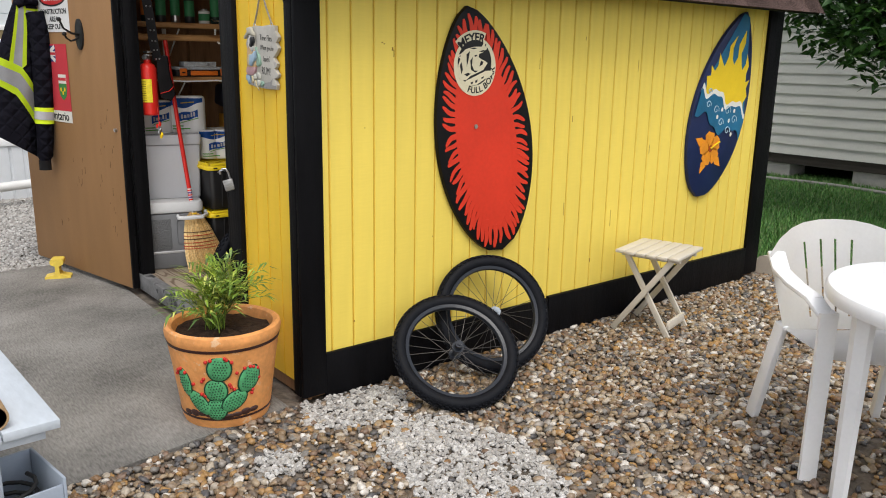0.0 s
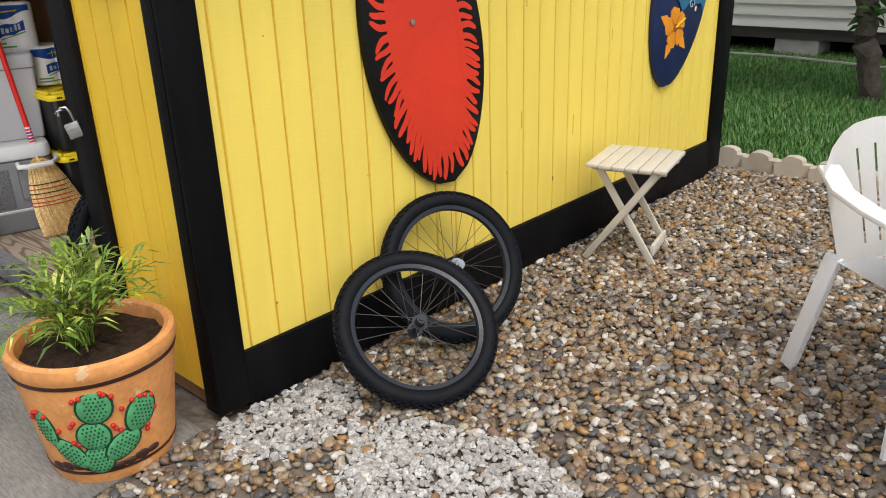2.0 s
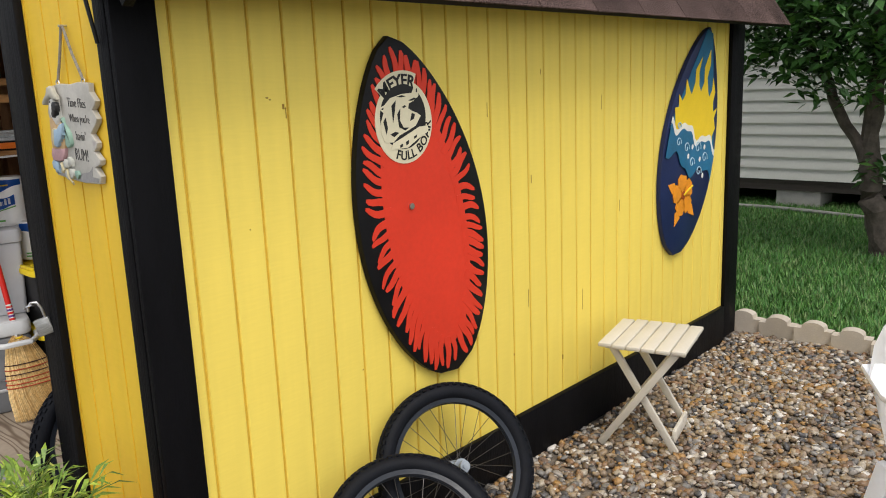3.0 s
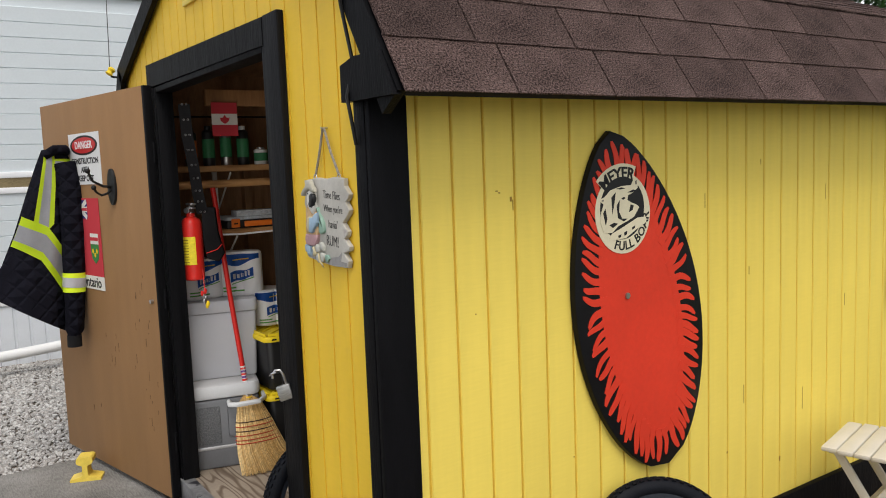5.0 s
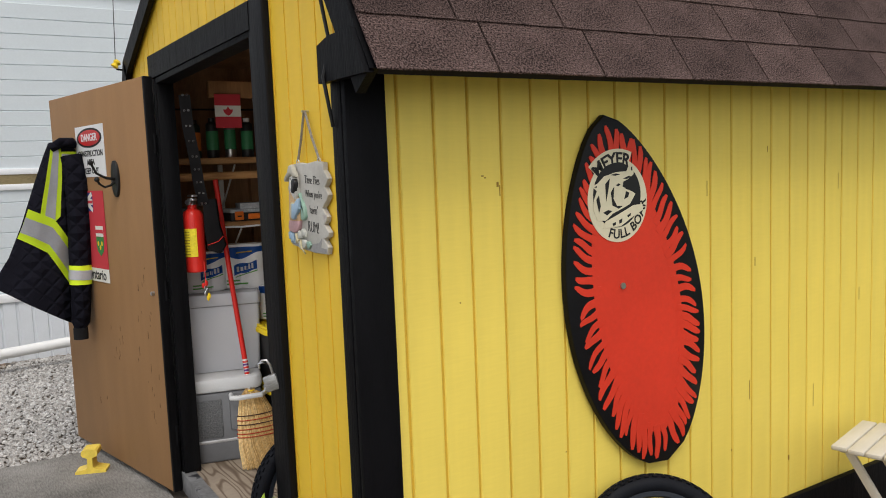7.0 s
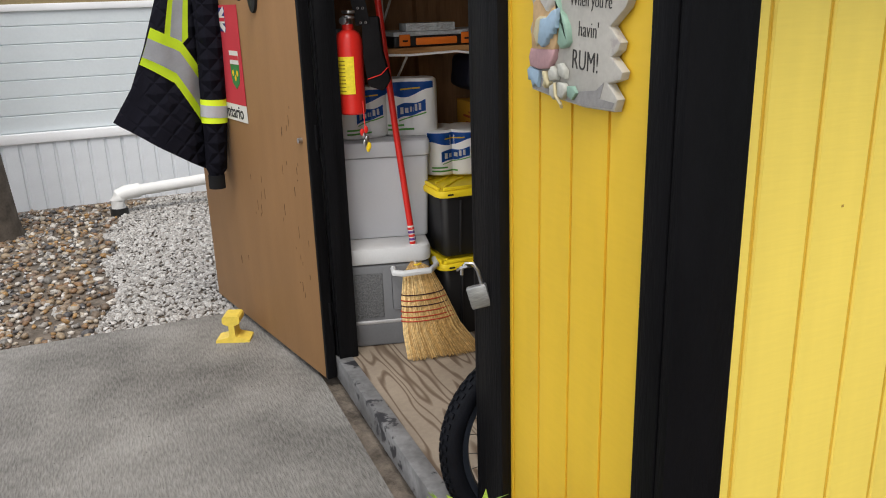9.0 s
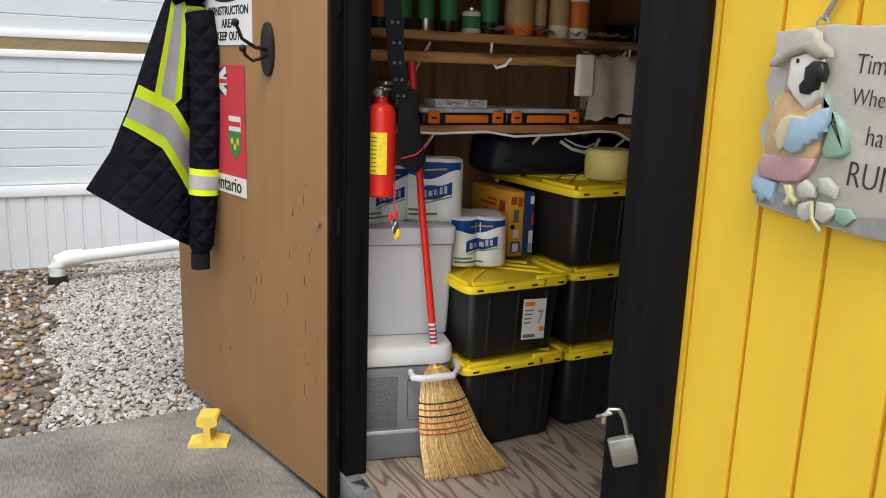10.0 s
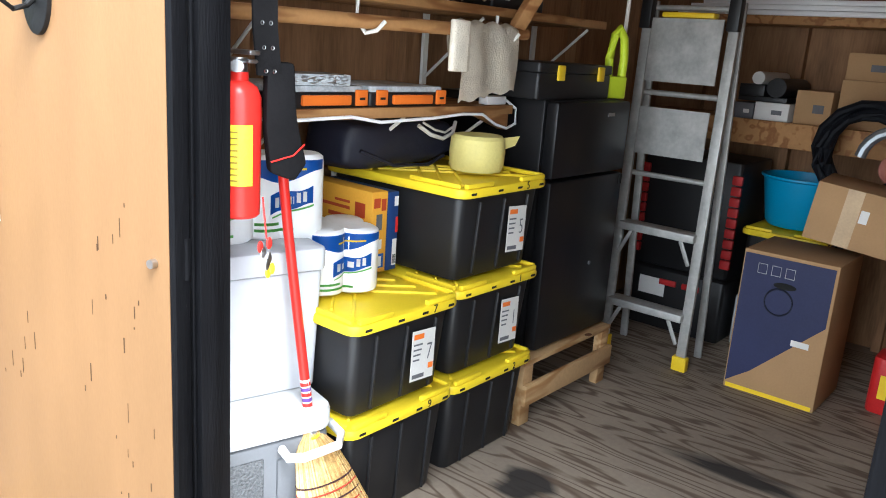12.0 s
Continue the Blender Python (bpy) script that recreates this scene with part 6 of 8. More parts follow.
single("overhead_wire", tube(bmesh.new(), [(-0.06, 2.61, 2.10), (-0.02, 2.75, 2.5), (0.25, 3.6, 4.4), (0.6, 4.8, 7.0)], 0.0022, 5), CABLE, "thin black wire rising from the insulator", "wire")

# ---- roof vent pipe and debris ----
flue = thing("roof_vent", "galvanised metal vent stack with a seam on the shed roof", "roof vent", pose(1.63, 0.72, 2.33) @ Matrix.Diagonal((0.82, 0.82, 1, 1)))
part("pipe", lathe(bmesh.new(), [(0.205, -0.03), (0.205, 0.06), (0.212, 0.065), (0.212, 0.075), (0.205, 0.08), (0.20, 0.45), (0.19, 0.45), (0.195, 0.08), (0.195, -0.03)], 40), GALV, flue)
part("flashing", lathe(bmesh.new(), [(0.26, -0.0), (0.25, 0.006), (0.207, 0.03), (0.204, 0.03), (0.204, -0.01)], 40, Matrix.Rotation(radians(21), 4, "X")), GALV, flue)
br_ = bmesh.new()
for a, b in (((1.02, 0.62, 2.33), (1.0, 0.63, 2.46)), ((1.08, 0.62, 2.33), (1.12, 0.62, 2.37)), ((1.12, 0.62, 2.37), (1.09, 0.62, 2.48))):
    tube(br_, [a, b], 0.014, 7)
single("roof_bracket", br_, GALV, "small grey metal bracket standing on the roof", "bracket")

# ======== inside the shed ========
BLKPL = mat("black_tote_plastic", (0.012, 0.012, 0.013), 0.42, var=0.15, bump=0.03, spec=0.4)
YELPL = mat("yellow_lid_plastic", (0.83, 0.62, 0.02), 0.42, var=0.06, bump=0.04)
PAPER = mat("white_label", (0.72, 0.71, 0.68), 0.6, var=0.06)
PRINT = mat("grey_print", (0.12, 0.12, 0.13), 0.6)
ORPL = mat("orange_plastic", (0.75, 0.17, 0.02), 0.4, var=0.08)
PINE = grain_mat("pine_board", (0.40, 0.21, 0.08), (0.24, 0.105, 0.035), 9.0, 0.65, "Z", 34.0)
PINEX = grain_mat("pine_pallet", (0.48, 0.31, 0.15), (0.32, 0.17, 0.065), 8.0, 0.7, "Z", 30.0)
KRAFT = mat("kraft_cardboard", (0.40, 0.245, 0.12), 0.85, var=0.1, scale=4, bump=0.08)
CLEARG = mat("cloudy_clear_plastic", (0.45, 0.48, 0.50), 0.2, var=0.3, scale=30, bump=0.1)
CLOTH = mat("cream_towel", (0.80, 0.73, 0.60), 0.95, var=0.12, scale=20, bump=0.7, fine=220)


def rbox(lo, hi, r=0.02, seg=3):
    """A box rounded about its upright edges and softly on top."""
    bm = bmesh.new()
    lo, hi = Vector(lo), Vector(hi)
    pts = []
    for cx, cy, a0 in ((hi.x - r, hi.y - r, 0), (lo.x + r, hi.y - r, 90), (lo.x + r, lo.y + r, 180), (hi.x - r, lo.y + r, 270)):
        for k in range(seg + 1):
            a = radians(a0 + 90 * k / seg)
            pts.append((cx + r * math.cos(a), cy + r * math.sin(a)))
    prism(bm, pts, "z", lo.z, hi.z)
    es = [e for e in bm.edges if abs(e.verts[0].co.z - e.verts[1].co.z) < 1e-6]
    bmesh.ops.bevel(bm, geom=es, offset=min(r * 0.35, (hi.z - lo.z) * 0.3), segments=2, affect="EDGES", profile=0.5)
    return bm


def tote(label, x0, x1, y0, y1, z0, z1, mark, paper=True, group="stacked storage totes"):
    """Black tote with a yellow lattice lid; z1 is the top of the lid."""
    t = thing("storage_tote", label, "storage bin", pose((x0 + x1) / 2, (y0 + y1) / 2, z0), group=group)
    hx, hy, H = (x1 - x0) / 2, (y1 - y0) / 2, z1 - z0
    bm = rbox((-hx + 0.02, -hy + 0.02, 0), (hx - 0.02, hy - 0.02, H - 0.045), 0.03)
    for v in bm.verts:
        k = 1 - 0.09 * (1 - v.co.z / H)
        v.co.x *= k
        v.co.y *= k
    part("body", bm, BLKPL, t)
    for xx in (-hx * 0.55, 0.0, hx * 0.55):
        part("rib", bar((xx, -hy * 0.905 - 0.0, 0.02), (xx, -hy * 0.955, H - 0.06), 0.012, 0.008), BLKPL, t)
    lid = part("lid", rbox((-hx, -hy, H - 0.045), (hx, hy, H - 0.014), 0.04), YELPL, t, "yellow snap-on lid")
    for a, b, w in (((-hx + 0.03, -hy + 0.012), (-hx * 0.35, -hy + 0.012), 0.02), ((hx * 0.35, -hy + 0.012), (hx - 0.03, -hy + 0.012), 0.02), ((-hx + 0.012, -hy + 0.03), (-hx + 0.012, -hy * 0.3), 0.02), ((-hx + 0.012, hy * 0.3), (-hx + 0.012, hy - 0.03), 0.02), ((hx - 0.012, -hy + 0.03), (hx - 0.012, -hy * 0.3), 0.02), ((hx - 0.012, hy * 0.3), (hx - 0.012, hy - 0.03), 0.02)):
        part("rim_block", boxm((min(a[0], b[0]) - w / 2 + 0.004, min(a[1], b[1]) - w / 2 + 0.002, H - 0.0145), (max(a[0], b[0]) + w / 2 - 0.004, max(a[1], b[1]) + w / 2 - 0.002, H), 0.004), YELPL, lid)
    lb = bmesh.new()
    for k in range(-3, 4):
        for s in (-1, 1):
            c = k * hy * 0.27
            a, b = Vector((-hx * 0.78, c - s * hx * 0.78, 0)), Vector((hx * 0.78, c + s * hx * 0.78, 0))
            if max(abs(a.y), abs(b.y)) < hy * 0.86:
                q = bar((a.x, a.y, H - 0.0135), (b.x, b.y, H - 0.0135), 0.014, 0.010)
                tmp = bpy.data.meshes.new("t")
                q.to_mesh(tmp)
                lb.from_mesh(tmp)
                bpy.data.meshes.remove(tmp)
                q.free()
    if lb.verts:
        part("lattice", lb, YELPL, lid)
    else:
        lb.free()
    for xx in (-hx + 0.05, -hx * 0.2, hx * 0.25, hx - 0.05):
        part("slot", boxm((xx - 0.012, -hy - 0.0012, H - 0.034), (xx + 0.012, -hy + 0.004, H - 0.027)), DARK, lid)
    if paper:
        tilt = Matrix.Translation((hx * 0.30, -hy * 0.968, H * 0.46)) @ Matrix.Rotation(radians(90 - 2), 4, "X")
        lab = part("paper_label", boxm((-0.058, -0.088, 0.0), (0.058, 0.088, 0.0012)), mat("label_stock", (0.60, 0.59, 0.56), 0.6, var=0.08), t, "white paper label", m=tilt @ Matrix.Rotation(radians(-3), 4, "Z") @ Matrix.Diagonal((0.84, 0.84, 1, 1)))
        part("label_logo", boxm((-0.05, 0.058, 0.0013), (0.0, 0.076, 0.0018)), ORPL, lab)
        for k in range(4):
            part("label_line", boxm((-0.05, 0.036 - 0.018 * k, 0.0013), (-0.005 - 0.004 * k, 0.042 - 0.018 * k, 0.0018)), PRINT, lab)
        part("label_code", boxm((-0.05, -0.08, 0.0013), (0.01, -0.066, 0.0018)), PRINT, lab)
        part("label_spot", boxm((0.03, -0.055, 0.0013), (0.055, -0.035, 0.0018)), ORPL, lab)
        writing(mark, 0.085, PRINT, lab, Matrix.Translation((0.03, 0.005, 0.0022)) @ Matrix.Diagonal((0.7, 1, 1, 1)), bold=-0.0012)
    writing(mark, 0.035, INK, lid, Matrix.Translation((hx * 0.45, -hy - 0.0005, H - 0.028)) @ Matrix.Rotation(radians(90), 4, "X"))
    return t


tote("black storage tote with yellow lid marked nine, on floor", 0.40, 0.845, 1.89, 2.52, FLOOR, 0.455, "9", False)
tote("black storage tote with yellow lid marked seven, second in stack", 0.40, 0.835, 1.885, 2.51, 0.4555, 0.752, "7")
tote("black storage tote with yellow lid, bottom of the stack", 0.855, 1.31, 1.91, 2.53, FLOOR, 0.44, "2", False)
tote("black storage tote with yellow lid marked one, in the stack", 0.855, 1.305, 1.915, 2.53, 0.4405, 0.75, "1")
tote("black storage tote with yellow lid marked five, topmost", 0.85, 1.31, 1.92, 2.53, 0.7505, 1.06, "5")

# cooler
cool = thing("cooler", "grey wheeled cooler with a white lid and handle on the floor", "cooler", pose(0.235, 2.10, FLOOR, 0, 0, -14) @ Matrix.Diagonal((0.88, 0.80, 0.97, 1)))
GREYC = mat("grey_cooler_plastic", (0.165, 0.17, 0.18), 0.45, var=0.1, bump=0.05)
WHITEC = mat("white_cooler_plastic", (0.60, 0.61, 0.62), 0.4, var=0.04)
part("body", rbox((-0.185, -0.17, 0.0), (0.20, 0.17, 0.355), 0.05, 5), GREYC, cool)
part("trim_band", rbox((-0.188, -0.173, 0.10), (0.203, 0.173, 0.118), 0.052, 5), mat("silver_band", (0.5, 0.5, 0.51), 0.35, 0.4), cool, "silver band")
part("side_panel", boxm((-0.16, -0.1745, 0.13), (-0.02, -0.170, 0.32), 0.004), mat("dark_mesh_panel", (0.14, 0.145, 0.15), 0.5, var=0.5, scale=120, bump=0.8, fine=300), cool, "dark perforated panel")
part("grip_recess", boxm((0.02, -0.178, 0.16), (0.16, -0.170, 0.31), 0.01), GREYC, cool)
part("lid", rbox((-0.192, -0.177, 0.356), (0.207, 0.177, 0.428), 0.055, 5), WHITEC, cool, "white hinged lid")
part("bail_handle", tube(bmesh.new(), [(0.03, -0.185, 0.34), (0.03, -0.235, 0.335), (0.07, -0.255, 0.335), (0.19, -0.235, 0.335), (0.225, -0.18, 0.34), (0.225, -0.10, 0.345)], 0.013, 10), WHITEC, cool, "white bail handle")
# cistern on the cooler
tank = thing("toilet_tank", "white porcelain toilet tank standing on the cooler", "toilet tank", pose(0.278, 2.172, FLOOR + 0.4160, 0, 0, -14))
PORC = mat("white_porcelain", (0.53, 0.54, 0.57), 0.22, var=0.03, bump=0.0)
bm = rbox((-0.175, -0.098, 0), (0.175, 0.098, 0.330), 0.02, 4)
for v in bm.verts:
    v.co.x *= 0.93 + 0.07 * v.co.z / 0.335
    v.co.y *= 0.90 + 0.10 * v.co.z / 0.335
part("tank", bm, PORC, tank)
part("lid", rbox((-0.182, -0.110, 0.331), (0.182, 0.110, 0.394), 0.028, 4), PORC, tank)
TANKTOP = FLOOR + 0.4160 + 0.394


def paper_pack(label, m, rows=1, h=0.215):
    """Film-wrapped rolls, two wide and one or two deep, with a blue printed top and emblem; the front faces -y."""
    p = thing("toilet_paper_pack", label, "paper pack", m, group="toilet paper packs")
    FILM = mat("white_paper_film", (0.76, 0.76, 0.75), 0.4, var=0.04, scale=12, bump=0.3, fine=24)
    BLU = mat("blue_print", (0.015, 0.10, 0.42), 0.4, var=0.05)
    GREENP = mat("green_print", (0.12, 0.40, 0.08), 0.5)
    R_, D_ = 0.060, 0.053
    mids = [(sx_ * D_, sy_ * D_ * (rows - 1)) for sx_ in (-1, 1) for sy_ in ((-1, 1) if rows > 1 else (0,))]

    def edge(a):
        """Distance from the middle to the wrapped outline at the angle a."""
        best = 0.05
        for cx, cy in mids:
            b = cx * math.cos(a) + cy * math.sin(a)
            q = b * b - (cx * cx + cy * cy - R_ * R_)
            if q > 0:
                best = max(best, b + math.sqrt(q))
        return best
    NA = 72
    angs = [2 * math.pi * k / NA for k in range(NA)]
    bm = bmesh.new()
    rings = [[bm.verts.new((f_ * edge(a) * math.cos(a), f_ * edge(a) * math.sin(a), z_ * h)) for a in angs] for f_, z_ in ((0.90, 0.0), (0.985, 0.03), (1.0, 0.1), (0.995, 0.5), (1.0, 0.88), (0.975, 0.965), (0.88, 1.0), (0.45, 0.985), (0.1, 0.97))]
    for a_, b_ in zip(rings, rings[1:]):
        for k in range(NA):
            bm.faces.new((a_[k], a_[(k + 1) % NA], b_[(k + 1) % NA], b_[k]))
    bm.faces.new(rings[0][::-1])
    bm.faces.new(rings[-1])
    part("wrapper", bm, FILM, p)

    def front_y(x_):
        """The front of the outline at x_."""
        lo_, hi_ = math.pi, 2 * math.pi
        for _ in range(24):
            mid_ = (lo_ + hi_) / 2
            if edge(mid_) * math.cos(mid_) < x_:
                lo_ = mid_
            else:
                hi_ = mid_
        return edge(lo_) * math.sin(lo_)

    def decal(name, x0, x1, low, high, material, lift, lab=""):
        """A printed patch on the front between two lines low(f) and high(f), f from 0 to 1 across."""
        bm = bmesh.new()
        cols_ = []
        for k in range(15):
            f_ = k / 14
            x_ = x0 + (x1 - x0) * f_
            y_ = front_y(x_) - lift
            cols_.append((bm.verts.new((x_, y_, h * low(f_))), bm.verts.new((x_, y_, h * high(f_)))))
        for a_, b_ in zip(cols_, cols_[1:]):
            bm.faces.new((a_[0], b_[0], b_[1], a_[1]))
        bmesh.ops.solidify(bm, geom=bm.faces[:], thickness=0.0006)
        part(name, bm, material, p, lab)
    decal("blue_top", -0.100, 0.100, lambda f_: 0.76 - 0.12 * math.sin(math.pi * min(1, f_ * 1.1)) ** 2 + 0.07 * f_, lambda f_: 0.945, BLU, 0.0012, "blue printed top band")
    decal("emblem", -0.045, 0.070, lambda f_: 0.30 + 0.13 * f_ + 0.015 * math.sin(9 * f_), lambda f_: 0.53 + 0.10 * f_ + 0.02 * math.sin(7 * f_), BLU, 0.0016, "blue printed emblem")
    decal("green_swash", -0.040, 0.072, lambda f_: 0.255 + 0.14 * f_, lambda f_: 0.275 + 0.145 * f_, GREENP, 0.0014)
    for x_, w_, up in ((-0.032, 0.012, 0.03), (-0.014, 0.014, 0.0), (0.006, 0.014, 0.0), (0.026, 0.010, 0.03), (0.042, 0.010, 0.03)):
        g_ = (x_ + 0.045) / 0.115
        decal("emblem_mark", x_, x_ + w_, lambda f_, g_=g_: 0.37 + 0.11 * g_, lambda f_, g_=g_, up=up: 0.46 + up + 0.11 * g_, FILM, 0.0026)
    for k, (x0, x1) in enumerate(((-0.085, -0.02), (-0.085, 0.02))):
        decal("caption_bar", x0, x1, lambda f_, k=k: 0.17 - 0.075 * k, lambda f_, k=k: 0.205 - 0.075 * k, GREENP, 0.0013)
    decal("top_caption", -0.03, 0.05, lambda f_: 0.80 + 0.03 * f_, lambda f_: 0.825 + 0.03 * f_, SUNY, 0.0022)
    return p


paper_pack("white wrapped toilet paper pack on the toilet tank", pose(0.412, 2.20, TANKTOP, 0, 0, -24), 1, 0.225)
paper_pack("white wrapped toilet paper pack at the tank's end", pose(0.215, 2.225, TANKTOP, 0, 0, 6), 1, 0.20)
paper_pack("white wrapped toilet paper pack on a tote lid", pose(0.578, 2.17, 0.753, 0, 0, -20), 2, 0.185)
bx = thing("carton", "orange-yellow printed snack carton on the tote lid", "carton", pose(0.735, 2.175, 0.753, 0, 0, -2))
YCART = mat("yellow_carton", (0.72, 0.36, 0.035), 0.6, var=0.1, scale=6)
part("box", boxm((0.0, 0.0, 0.0), (0.066, 0.31, 0.255), 0.003), YCART, bx)
BRICKRED = mat("brick_red_print", (0.42, 0.06, 0.02), 0.5)
for lo, hi, mm in (((0.008, -0.001, 0.205), (0.034, 0.0002, 0.235), BRICKRED), ((0.040, -0.001, 0.195), (0.058, 0.0002, 0.232), BRICKRED), ((0.020, -0.001, 0.135), (0.044, 0.0002, 0.185), PRINT), ((0.022, -0.001, 0.075), (0.046, 0.0002, 0.105), PAPER), ((0.012, -0.001, 0.015), (0.056, 0.0002, 0.060), mat("blue_print", (0.015, 0.10, 0.42), 0.4)), ((0.020, -0.0016, 0.020), (0.046, -0.0011, 0.052), PAPER)):
    part("printed_patch", boxm(lo, hi), mm, bx)
part("hand_hole", cyl(bmesh.new(), (0.018, -0.0014, 0.118), (0.018, 0.0002, 0.118), 0.010, seg=14), DARK, bx)
for y0, y1, z0, z1, mm in ((0.03, 0.075, 0.17, 0.215, BRICKRED), (0.10, 0.20, 0.155, 0.168, BRICKRED), (0.10, 0.23, 0.185, 0.195, BRICKRED), (0.10, 0.17, 0.205, 0.213, BRICKRED), (0.05, 0.28, 0.02, 0.075, BRICKRED)):
    part("printed_patch", boxm((-0.001, y0, z0), (0.0002, y1, z1)), mm, bx)
bx2 = thing("carton", "dark blue printed carton beside the yellow carton", "carton", pose(0.803, 2.172, 0.753, 0, 0, -2))
part("box", boxm((0.0, 0.0, 0.0), (0.045, 0.31, 0.25), 0.003), mat("blue_carton", (0.015, 0.045, 0.16), 0.55, var=0.1), bx2)
part("printed_patch", boxm((0.024, -0.001, 0.015), (0.042, 0.0002, 0.10)), PAPER, bx2, "white barcode panel")
part("printed_patch", boxm((0.034, -0.001, 0.12), (0.044, 0.0002, 0.17)), REDP, bx2)
part("printed_patch", boxm((0.026, -0.001, 0.205), (0.042, 0.0002, 0.235)), PAPER, bx2)
for k in range(5):
    part("barcode_bar", boxm((0.026 + 0.003 * k, -0.0015, 0.02), (0.0275 + 0.003 * k, -0.001, 0.05)), INK, bx2)

# broom
broom = thing("broom", "corn broom with a red handle leaning on the toilet tank", "broom")
part("handle", tube(bmesh.new(), [(0.252, 2.058, 1.477), (0.283, 2.012, 0.98), (0.318, 1.958, 0.50)], 0.0125, 12), REDP, broom, "red painted handle")
part("handle_label", tube(bmesh.new(), [(0.3105, 1.969, 0.60), (0.3165, 1.960, 0.52)], 0.0131, 12), PAPER, broom, "white handle sticker")
for k in range(5):
    f_ = k / 5
    part("sticker_mark", tube(bmesh.new(), [(0.3110 + 0.005 * f_, 1.9685 - 0.008 * f_, 0.593 - 0.07 * f_), (0.3117 + 0.005 * f_, 1.9673 - 0.008 * f_, 0.583 - 0.07 * f_)], 0.0134, 12), mat("violet_print", (0.10, 0.04, 0.22), 0.5) if k % 2 else REDP, broom)
part("ferrule", tube(bmesh.new(), [(0.318, 1.958, 0.505), (0.320, 1.953, 0.452)], [0.014, 0.018], 12), STEEL, broom, "steel ferrule")
part("neck_wire", tube(bmesh.new(), [(0.320 + 0.021 * math.cos(a), 1.952 + 0.021 * math.sin(a), 0.447) for a in [2 * math.pi * q / 16 for q in range(16)]], 0.004, 6, True), SUNY, broom)
STRAW = island_mat("broom_straw", [(0.52, 0.33, 0.12), (0.62, 0.42, 0.17), (0.45, 0.27, 0.09), (0.66, 0.48, 0.22), (0.56, 0.36, 0.13)], 0.7, 0.2)
rngb = np.random.default_rng(9)
# the head's two edges from the neck to the floor: height, left x, right x, y
HEAD = [(0.458, 0.304, 0.336, 1.953), (0.425, 0.268, 0.372, 1.938), (0.385, 0.248, 0.398, 1.915), (0.270, 0.222, 0.424, 1.862), (0.185, 0.214, 0.462, 1.815), (0.116, 0.212, 0.515, 1.772)]


def head_pt(t_, u_, w_):
    """A spot in the broom head: t_ down, u_ across, w_ through its thickness."""
    k = min(int(t_ * 5), 4)
    f_ = t_ * 5 - k
    z_, l_, r_, y_ = [a + (b - a) * f_ for a, b in zip(HEAD[k], HEAD[k + 1])]
    th = (0.016 + 0.016 * min(1, t_ * 2)) * math.sqrt(max(0.05, 1 - (2 * u_ - 1) ** 2))
    return Vector((l_ + (r_ - l_) * u_ + 0.45 * w_ * th, y_ - 0.12 * (r_ - l_) * (u_ - 0.5) + 0.89 * w_ * th, z_))


bm = bmesh.new()
for _ in range(900):
    u, w_ = rngb.uniform(0, 1), rngb.uniform(-1, 1)
    cut = 1.0 - abs(rngb.normal(0, 0.02))
    jit = rngb.normal(0, 0.012)
    path = [head_pt(cut * q, min(1, max(0, u + jit * q * q)), w_) for q in (0.0, 0.12, 0.28, 0.5, 0.75, 1.0)]
    tube(bm, path, [0.0020, 0.0021, 0.0022, 0.0021, 0.0017, 0.0008], 3)
part("bristles", bm, STRAW, broom, "pale corn straw bristles", smooth=None)
for k in range(6):
    t_ = 0.47 + 0.034 * k
    ring = [head_pt(t_, q / 10, -1.12) for q in range(11)] + [head_pt(t_, q / 10, 1.12) for q in range(10, -1, -1)]
    part("stitching", tube(bmesh.new(), ring, 0.0024, 5, True), mat("red_twine", (0.40, 0.05, 0.025), 0.8) if k % 2 or k > 3 else mat("dark_twine", (0.05, 0.02, 0.02), 0.8), broom, "red and black twine stitching")

# fire extinguisher
label_sheet = bmesh.new()
cols = [(label_sheet.verts.new((0.0436 * math.cos(a), 0.0436 * math.sin(a), 0.075)), label_sheet.verts.new((0.0436 * math.cos(a), 0.0436 * math.sin(a), 0.206))) for a in [radians(170 + 10 * k) for k in range(11)]]
for p, q in zip(cols, cols[1:]):
    label_sheet.faces.new((p[0], q[0], q[1], p[1]))
ex = thing("fire_extinguisher", "red fire extinguisher with yellow label hung beside the door", "fire extinguisher", pose(0.112, 1.978, 1.05) @ Matrix.Diagonal((1.15, 1.15, 1, 1)))
part("cylinder", lathe(bmesh.new(), [(0.0, 0.0), (0.036, 0.0), (0.041, 0.006), (0.042, 0.15), (0.043, 0.235), (0.042, 0.24), (0.042, 0.262), (0.034, 0.285), (0.018, 0.297), (0.018, 0.315), (0.0, 0.315)], 32), REDP, ex)
part("label", label_sheet, mat("yellow_label", (0.80, 0.64, 0.03), 0.5, var=0.15, scale=60), ex, "yellow printed label")
for k in range(9):
    bm = bmesh.new()
    a0 = radians(182)
    pts = [(0.0441 * math.cos(a0 + q * 0.11), 0.0441 * math.sin(a0 + q * 0.11)) for q in range(9)]
    for p, q in zip(pts, pts[1:]):
        v = [bm.verts.new((*p, 0.085 + 0.013 * k)), bm.verts.new((*q, 0.085 + 0.013 * k)), bm.verts.new((*q, 0.0885 + 0.013 * k)), bm.verts.new((*p, 0.0885 + 0.013 * k))]
        bm.faces.new(v)
    part("label_line", bm, mat("label_brown", (0.25, 0.17, 0.02), 0.6), ex)
part("valve", cyl(bmesh.new(), (0, 0, 0.315), (0, 0, 0.345), 0.016), STEEL, ex, "chrome valve")
